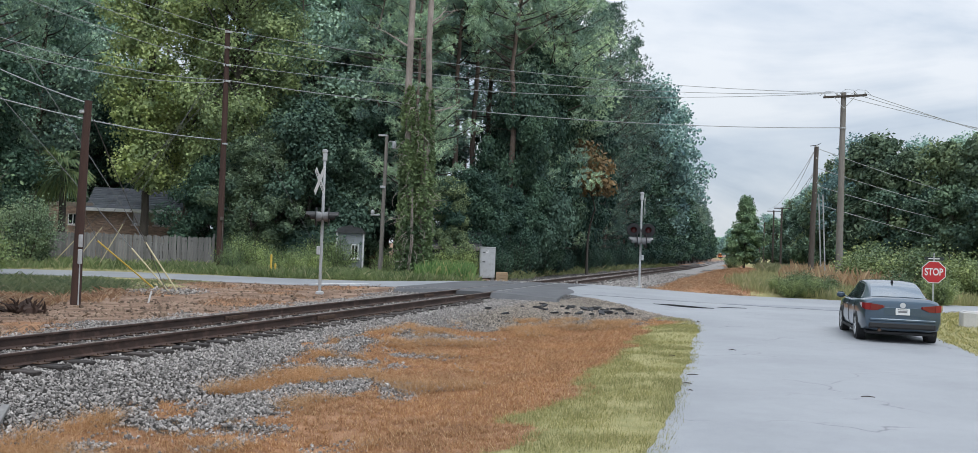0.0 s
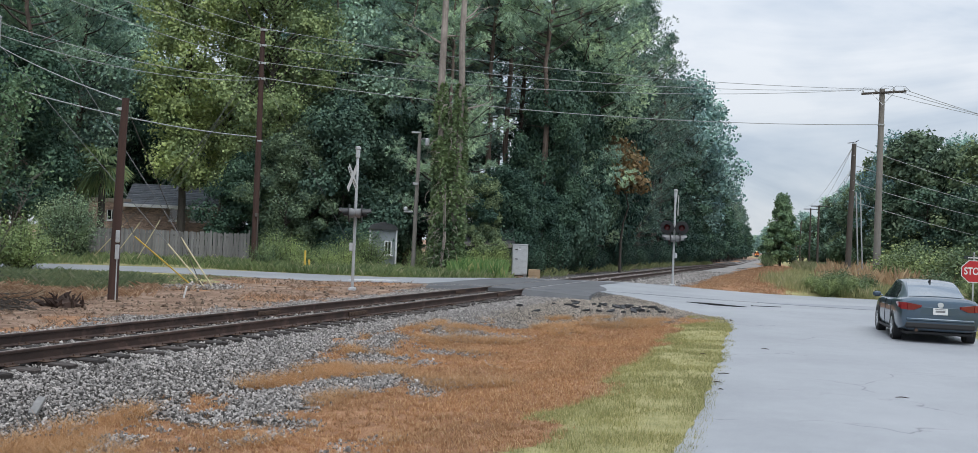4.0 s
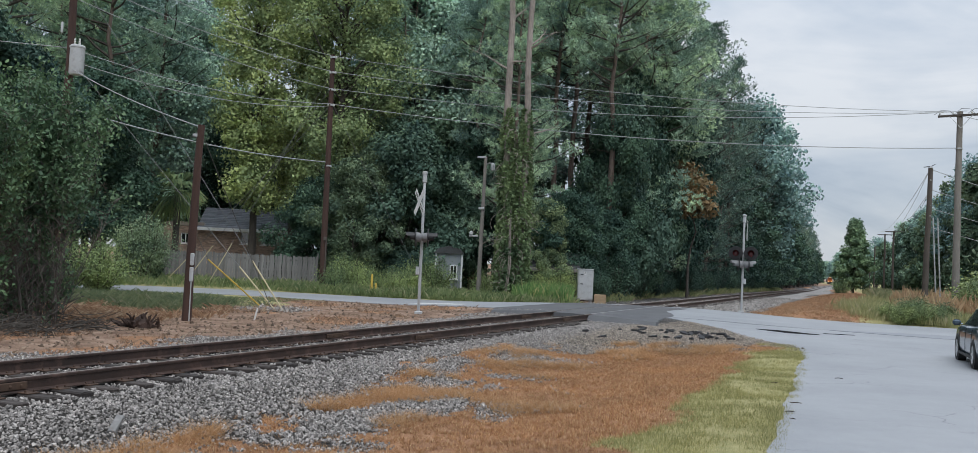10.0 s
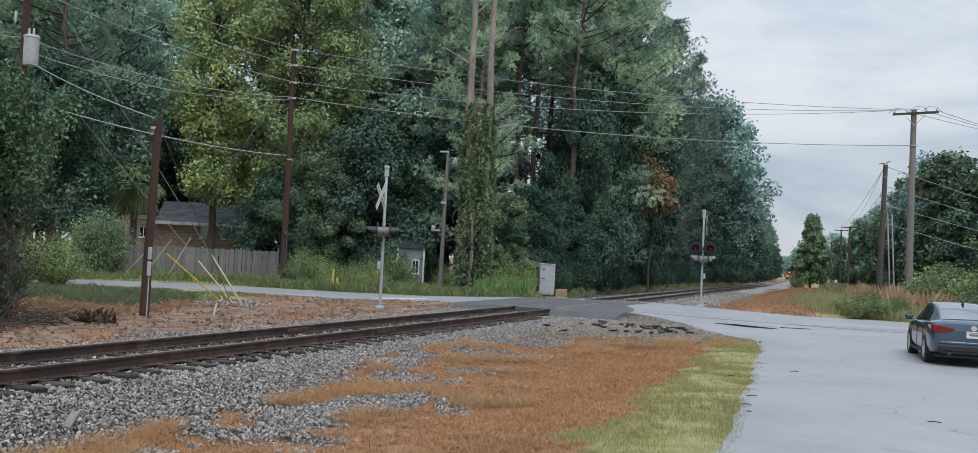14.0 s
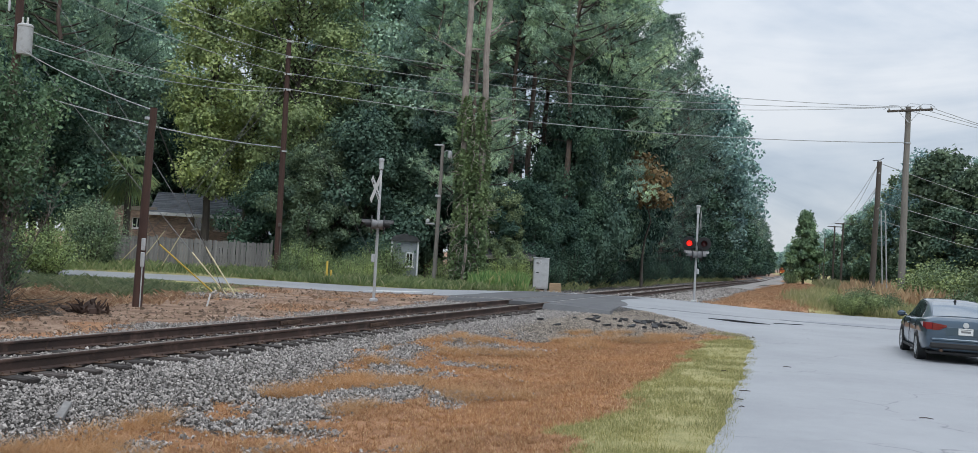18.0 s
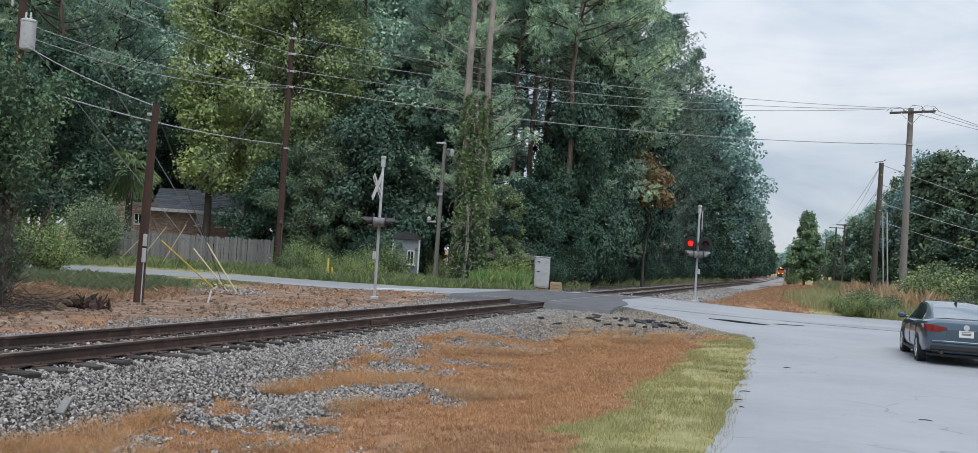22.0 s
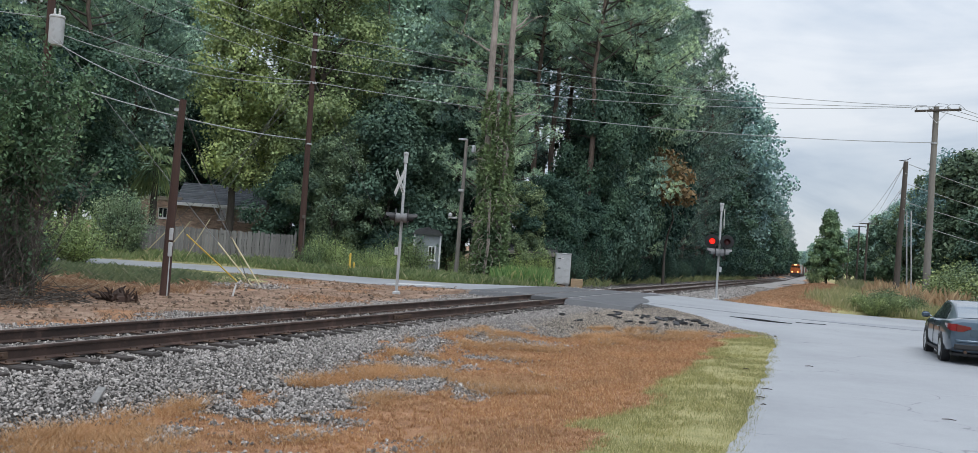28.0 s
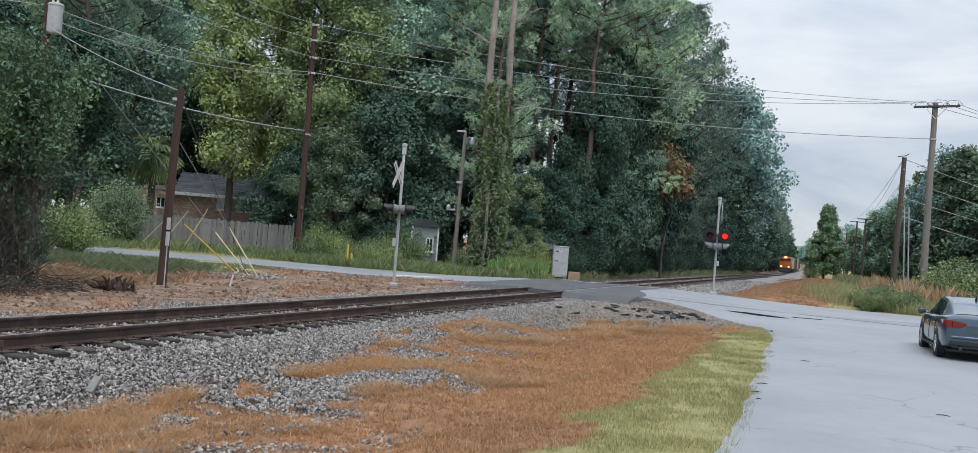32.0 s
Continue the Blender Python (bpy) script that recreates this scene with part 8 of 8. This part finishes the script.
def build_loco():
    ob = thing("locomotive", label="orange and black diesel locomotive with lit headlights", category="locomotive")
    g = Geo()
    g.box((0, -10.4, 1.3), (3.0, 20.2, 0.36), chamfer=0.05)
    part("underframe", g.mesh("underframe", M_LOCO_DARK), ob)
    g = Geo()
    g.prism([(-1.5, 0.25), (1.5, 0.25), (1.5, 1.5), (-1.5, 1.5)], 0, 0.25, Matrix(((1, 0, 0, 0), (0, 0, 1, -0.3), (0, 1, 0, 0), (0, 0, 0, 1))))
    g.box((0, 0.1, 0.5), (2.5, 0.3, 0.5), chamfer=0.1)
    part("pilot", g.mesh("pilot", M_LOCO_DARK), ob, "black front pilot plate")
    g = Geo()
    prof = [(-1.1, 1.5), (1.1, 1.5), (1.15, 2.6), (0.75, 3.05), (-0.75, 3.05), (-1.15, 2.6)]
    g.prism(prof, 0, 2.0, Matrix(((1, 0, 0, 0), (0, 0, -1, -0.9), (0, 1, 0, 0), (0, 0, 0, 1))))
    part("nose", g.mesh("nose", M_ORANGE), ob, "orange short nose")
    g = Geo()
    prof = [(-1.5, 1.5), (1.5, 1.5), (1.52, 3.5), (1.2, 4.25), (0.6, 4.5), (-0.6, 4.5), (-1.2, 4.25), (-1.52, 3.5)]
    g.prism(prof, 0, 2.6, Matrix(((1, 0, 0, 0), (0, 0, -1, -2.8), (0, 1, 0, 0), (0, 0, 0, 1))))
    part("cab", g.mesh("cab", M_ORANGE), ob, "orange driver's cab")
    for u, w in ((-1.0, 0.75), (1.0, 0.75), (-0.3, 0.5), (0.3, 0.5)):
        g = Geo()
        g.box((u, -2.79, 3.55), (w, 0.03, 0.62), chamfer=0.03)
        part("cab_window", g.mesh("cab_window", M_GLASS), ob)
    g = Geo()
    g.box((0, -2.72, 4.22), (0.8, 0.2, 0.34), chamfer=0.05)
    part("headlight_box", g.mesh("headlight_box", M_LOCO_DARK), ob)
    # lamp discs are oversized, so that their shape stands in for glare
    for u in (-0.2, 0.2):
        g = Geo()
        g.lathe([(0.0, 0), (0.21, 0), (0.2, 0.05), (0.0, 0.07)], 16, pose(u, -2.62, 4.22, -90, 0, 0))
        part("headlight", g.mesh("headlight", M_HEADLIGHT), ob, "lit headlight")
    for u in (-0.92, 0.92):
        g = Geo()
        g.lathe([(0.0, 0), (0.24, 0), (0.23, 0.05), (0.0, 0.07)], 16, pose(u, -0.02, 1.75, -90, 0, 0))
        part("ditch_light", g.mesh("ditch_light", M_DITCH), ob, "lit lower lamp")
        g = Geo()
        g.lathe([(0.1, -0.2), (0.2, -0.15), (0.2, 0.0), (0.1, 0.0)], 14, pose(u, -0.02, 1.75, -90, 0, 0))
        part("lamp_shell", g.mesh("lamp_shell", M_LOCO_DARK), ob)
    g = Geo()
    prof = [(-0.95, 1.5), (0.95, 1.5), (0.98, 3.9), (0.7, 4.25), (-0.7, 4.25), (-0.98, 3.9)]
    g.prism(prof, 0, 14.4, Matrix(((1, 0, 0, 0), (0, 0, -1, -5.42), (0, 1, 0, 0), (0, 0, 0, 1))))
    for k in range(12):
        for side in (-1, 1):
            g.box((side * 0.97, -6.4 - k * 1.1, 2.6), (0.06, 0.9, 1.7), chamfer=0.02)
    part("long_hood", g.mesh("long_hood", M_LOCO_DARK), ob, "dark engine hood")
    for k in range(3):
        g = Geo()
        g.lathe([(0.0, 4.2), (0.6, 4.2), (0.62, 4.36), (0.55, 4.42), (0.0, 4.42)], 18, pose(0, -14.5 - 1.5 * k, 0))
        part("radiator_fan", g.mesh("radiator_fan", M_LOCO_DARK), ob)
    g = Geo()
    g.box((0, -10.4, 0.75), (2.4, 5.0, 0.8), chamfer=0.2)
    part("fuel_tank", g.mesh("fuel_tank", M_LOCO_DARK), ob)
    for side in (-1, 1):
        g = Geo()
        pts = [(side * 1.42, -0.2, 2.5), (side * 1.45, -2.7, 2.5)]
        g.tube(pts, 0.025, 6)
        g.tube([(side * 1.45, -5.5, 2.5), (side * 1.45, -20.2, 2.5)], 0.025, 6)
        for yy in (-0.2, -1.4, -2.6, -6, -8.5, -11, -13.5, -16, -18.5, -20.2):
            g.tube([(side * 1.45, yy, 1.48), (side * 1.45, yy, 2.5)], 0.022, 6)
        part("handrail", g.mesh("handrail", M_ORANGE), ob)
    truck(ob, -4.2, 3), truck(ob, -16.6, 3)
    g = Geo()
    g.box((0, 0.35, 0.88), (0.3, 0.7, 0.3), chamfer=0.06)
    part("coupler", g.mesh("coupler", M_STEEL), ob)
    return ob


def build_wagon(mat, label):
    ob = thing("freight_wagon", label=label, category="railway wagon", group="freight wagons")
    g = Geo()
    g.box((0, -8.2, 2.75), (2.95, 15.2, 3.1), chamfer=0.06)
    part("body", g.mesh("body", mat), ob)
    for side in (-1, 1):
        for k in range(14):
            g = Geo()
            g.box((side * 1.5, -1.1 - k * 1.09, 2.7), (0.08, 0.12, 2.9), chamfer=0.02)
            part("side_post", g.mesh("side_post", mat), ob)
    g = Geo()
    g.prism([(-1.5, 4.3), (1.5, 4.3), (0.8, 4.55), (-0.8, 4.55)], 0, 15.2, Matrix(((1, 0, 0, 0), (0, 0, -1, -0.6), (0, 1, 0, 0), (0, 0, 0, 1))))
    part("roof", g.mesh("roof", mat), ob)
    g = Geo()
    g.box((0, -8.2, 1.08), (2.4, 15.8, 0.25), chamfer=0.04)
    g.box((0, -8.2, 0.9), (0.3, 17.0, 0.25), chamfer=0.04)
    part("underframe", g.mesh("underframe", M_LOCO_DARK), ob)
    truck(ob, -2.6, 2), truck(ob, -13.8, 2)
    return ob


LOCO = build_loco()
WAGONS = [build_wagon(M_WAGON[1], "grey freight wagon behind the locomotive"), build_wagon(M_WAGON[0], "brown freight wagon in the train"), build_wagon(M_WAGON[2], "black freight wagon in the train"), build_wagon(M_WAGON[1], "grey freight wagon in the train"), build_wagon(M_WAGON[0], "brown freight wagon in the train"), build_wagon(M_WAGON[2], "black freight wagon in the train")]

# ---- grasses and weeds ----
M_DEAD = leaf_mat("dead_grass_blades", (0.25, 0.112, 0.056), (0.58, 0.325, 0.168), (0.82, 0.59, 0.36), 0.45, 0.8, False)
M_TUFT = leaf_mat("golden_straw", (0.4, 0.205, 0.09), (0.66, 0.385, 0.2), (0.86, 0.6, 0.38), 0.4, 0.8, False)
M_STRAW = leaf_mat("straw_blades", (0.27, 0.155, 0.098), (0.46, 0.3, 0.2), (0.66, 0.5, 0.36), 0.4, 0.8, False)
M_GRASS = leaf_mat("grass_blades", (0.176, 0.181, 0.084), (0.361, 0.336, 0.155), (0.605, 0.521, 0.319), 0.45, 0.7, False)
M_WEED = leaf_mat("weed_blades", (0.158, 0.194, 0.101), (0.259, 0.281, 0.151), (0.374, 0.346, 0.223), 0.45, 0.7, False)
M_ROADWEED = leaf_mat("roadside_weed_blades", (0.17, 0.22, 0.1), (0.34, 0.39, 0.18), (0.56, 0.49, 0.29), 0.45, 0.7, False)
M_FIELD = leaf_mat("field_blades", (0.28, 0.29, 0.15), (0.4, 0.38, 0.21), (0.54, 0.46, 0.31), 0.45, 0.7, False)
M_SEED = leaf_mat("seed_heads", (0.27, 0.185, 0.13), (0.42, 0.3, 0.21), (0.52, 0.42, 0.3), 0.4, 0.8, False)
M_REED = leaf_mat("reed_blades", (0.12, 0.22, 0.08), (0.28, 0.4, 0.15), (0.6, 0.5, 0.26), 0.4, 0.6, False)


def blades_mesh(name, x, y, h, w, lean, per, rng, mat, spread=0.05, z0=0.0, fine=False):
    """Tufts of grass: each blade narrows and bends over."""
    n = len(x) * per
    bx, by = np.repeat(x, per) + rng.normal(size=n) * spread, np.repeat(y, per) + rng.normal(size=n) * spread
    hh = np.repeat(h, per) * rng.uniform(0.55, 1.15, n)
    a = rng.uniform(0, 6.283, n)
    dx, dy = np.cos(a), np.sin(a)
    L = lean * rng.uniform(0.2, 1.3, n) * hh
    ww = w * rng.uniform(0.6, 1.3, n)
    z = np.repeat(ground_z(x, y), per) + z0 - 0.01
    p = np.stack([bx, by, z], 1)
    side = np.stack([-dy, dx, 0 * dx], 1) * ww[:, None] * 0.5
    mid = p + np.stack([dx * L * 0.35, dy * L * 0.35, hh * 0.6], 1)
    tip = p + np.stack([dx * L, dy * L, hh * rng.uniform(0.75, 1.05, n)], 1)
    if fine:
        return np_mesh(name, np.stack([p - side, p + side, tip], 1).reshape(-1, 3), np.arange(3 * n).reshape(-1, 3), mat)
    v = np.stack([p - side, p + side, mid + side * 0.8, tip], 1).reshape(-1, 3)
    f = np.arange(4 * n).reshape(-1, 4)
    return np_mesh(name, v, f, mat)


def grass(name, n, box, weight, h, w, lean, per, mat, label, seed, spread=0.05, use_sd=True, fine=False):
    rng = np.random.default_rng(seed)
    if use_sd:
        x, y = scatter(n, box, weight, rng)
    else:
        x, y = rng.uniform(box[0], box[1], n), rng.uniform(box[2], box[3], n)
        s, d = track_sd(x, y)
        ins, _ = road_in(x, y, -1.2)
        k = (rng.random(n) < weight(x, y, s, d)) & (ins < 0.02) & (np.abs(d) > 2.2)
        x, y = x[k], y[k]
    hh = rng.uniform(h[0], h[1], len(x))
    solo(name, blades_mesh(name, x, y, hh, w, lean, per, rng, mat, spread, fine=fine), label, "grass", kind="stuff")


def clear(x, y):
    """1 on bare soil and grass, 0 on gravel."""
    return 1 - np.clip(gravel_at(x, y) * 1.3, 0, 1)


grass("dead_grass", 76000, (-14, 14.5, 2.2, 9.6), lambda x, y, s, d: clear(x, y) * (1 - green_at(x, y)) * (0.55 + 0.45 * vnoise(x, y, 0.22, 51)), (0.025, 0.085), 0.008, 1.3, 13, M_DEAD, "short dead orange-brown grass beside the ballast", 61, 0.018, fine=True)


def fringe(x, y, s, d):
    g = gravel_at(x, y)
    return ease(0.42, 0.6, vnoise(x, y, 0.9, 52)) * (1 - green_at(x, y)) * ease(0.0, 0.06, g) * ease(0.97, 0.7, g) * (d > 2.2)


grass("straw_tufts", 26000, (-12, 14, 2.2, 7.0), fringe, (0.07, 0.2), 0.006, 2.2, 20, M_TUFT, "lying tufts of golden dead straw along the gravel edge", 62, 0.05, fine=True)
grass("dead_grass", 10000, (-14, 22, -14, -2.6), lambda x, y, s, d: clear(x, y) * brown_at(x, y) * (1 - green_at(x, y)), (0.05, 0.16), 0.012, 1.1, 5, M_STRAW, "dead brown grass patches on the bare dirt", 63)
grass("dead_grass", 14000, (29, 110, 4.4, 11), lambda x, y, s, d: clear(x, y) * 0.9 * (1 - ease(9.2, 10.8, d)), (0.06, 0.16), 0.014, 1.0, 10, M_STRAW, "dead orange-brown grass on the bank beyond the crossing", 64, 0.1)
grass("verge_grass", 90000, (0 - 2.5, 8, 3, 29), lambda x, y, s, d: (green_at(x, y) > 0.5) * (0.2 + 0.8 * ease(0.3, 0.55, vnoise(x, y, 0.6, 53))), (0.03, 0.1), 0.006, 0.8, 12, M_GRASS, "short yellow-green grass on the road verge", 65, use_sd=False, fine=True)
grass("verge_grass", 16000, (9.5, 26, 14, 38), lambda x, y, s, d: (green_at(x, y) > 0.5) * 0.9, (0.04, 0.12), 0.014, 0.9, 5, M_GRASS, "short green grass on the verge behind the car", 66, use_sd=False)
grass("verge_grass", 30000, (-34, -12, 26, 42), lambda x, y, s, d: (green_at(x, y) > 0.35) * (y < main_near(x)) * ease(0.25, 0.5, vnoise(x, y, 1.2, 54)), (0.02, 0.08), 0.01, 1.0, 8, M_WEED, "rough green weeds beside the road", 67, 0.1, use_sd=False)
grass("lot_weeds", 9000, (-30, -10.5, 24.5, 36), lambda x, y, s, d: ease(-11.2, -13.5, x + 1.5 * vnoise(x, y, 1.6, 59)) * ease(4.5, 6.5, main_near(x) - y) * ease(13.0, 10.0, main_near(x) - y) * ease(0.25, 0.5, vnoise(x, y, 0.9, 60)), (0.14, 0.4), 0.016, 1.0, 12, M_WEED, "tall arching green and straw weeds in the dirt lot", 74, 0.12, use_sd=False)
grass("lot_weeds", 5200, (-30, -9.5, 22.5, 31), lambda x, y, s, d: ease(-9.5, -12.5, x + 1.5 * vnoise(x, y, 1.6, 61)) * ease(8.0, 10.0, main_near(x) - y) * ease(0.42, 0.6, vnoise(x, y, 1.1, 62)) * (d < -4.5), (0.1, 0.26), 0.012, 1.2, 12, M_STRAW, "matted brown dead weeds in the dirt lot", 75, 0.13, use_sd=False)
grass("tall_weeds", 11000, (-40, 5.5, 45, 56), lambda x, y, s, d: ease(0.2, 1.2, y - main_far(x)) * (0.3 + 0.7 * ease(0.3, 0.6, vnoise(x, y, 1.5, 55))) * ease(10, 6, y - main_far(x)) * (d < -4) * (np.hypot(x - 0.4, y - 52) > 2.6) * (1 - 0.75 * ease(-15.5, -17.5, x)), (0.2, 0.65), 0.008, 0.6, 18, M_ROADWEED, "tall green and straw-coloured weeds behind the road", 68, 0.16, use_sd=False)
grass("tall_reeds", 1000, (-3.4, -1.1, 47.2, 53.5), lambda x, y, s, d: (d < -3.2) * 1.0, (0.5, 1.15), 0.012, 0.3, 16, M_REED, "tall olive reed-like grass beside the signal cabinet", 69, 0.16, use_sd=False)
grass("field_weeds", 46000, (8, 46, 42, 82), lambda x, y, s, d: ease(0.1, 0.9, y - main_far(x)) * ease(9.2, 11.0, d + 1.4 * vnoise(x, y, 2, 58)) * (0.35 + 0.65 * ease(0.25, 0.6, vnoise(x, y, 2.2, 56))) * ease(84, 56, y), (0.3, 0.72), 0.011, 0.3, 9, M_FIELD, "tall overgrown weeds in the field", 70, 0.2, use_sd=False)
grass("seed_heads", 4200, (11, 46, 50, 84), lambda x, y, s, d: ease(11, 13, d) * ease(0.35, 0.6, vnoise(x, y, 4, 57)), (1.1, 1.7), 0.009, 0.35, 12, M_SEED, "reddish brown seed heads above the field weeds", 71, 0.15, use_sd=False)
grass("far_grass", 9000, (75, 170, 10, 26), lambda x, y, s, d: 0.8 + 0 * x, (0.5, 1.2), 0.03, 0.5, 8, M_FIELD, "rough grass along the far side of the field", 72, 0.3)
grass("track_weeds", 1600, (40, 150, -7.0, -3.2), lambda x, y, s, d: 0.8 * ease(-3.0, -4.6, d), (0.2, 0.7), 0.02, 0.8, 8, M_WEED, "low weeds between the track and the wood", 73, 0.15)

build_ties()


def train_pose(dist, back=0.0):
    """The pose on the line of a vehicle whose front is that far from the eye, less its place in the train."""
    near = np.hypot(TX, TY)
    s = float(np.interp(dist, near[120:], TS[120:])) + back
    x, y, a = track_at(s)
    return pose(float(x), float(y), RAIL_Z - float(fall(s)), 0, 0, 180 - math.degrees(float(a)))


def motions():
    """The train runs in towards the crossing; the paired red lamps flash by turns from 15.8 s on."""
    times = [0, 4, 8, 12, 16, 20, 24, 28, 32]
    for k, ob in enumerate([LOCO, *WAGONS]):
        back = 0 if k == 0 else 21.4 + 17.2 * (k - 1)
        walk(ob, [(t, train_pose(262 + 18.7 * (32 - t), back)) for t in times])
    period = 1.236
    for lens, m, side in FLASH:
        first = 15.83 if side == "R" else 16.448
        rows, turn = [(0.0, m @ pose(0, 0, 0, 180, 0, 0))], 180
        t = first
        on = False
        while t < 31.95:
            for j in range(4):
                rows.append((t + 0.03 * j, m @ pose(0, 0, 0, turn + 60 * j, 0, 0)))
            turn, on = turn + 180, not on
            t += period / 2
        rows.append((32.0, m @ pose(0, 0, 0, turn, 0, 0)))
        walk(lens, rows)


motions()
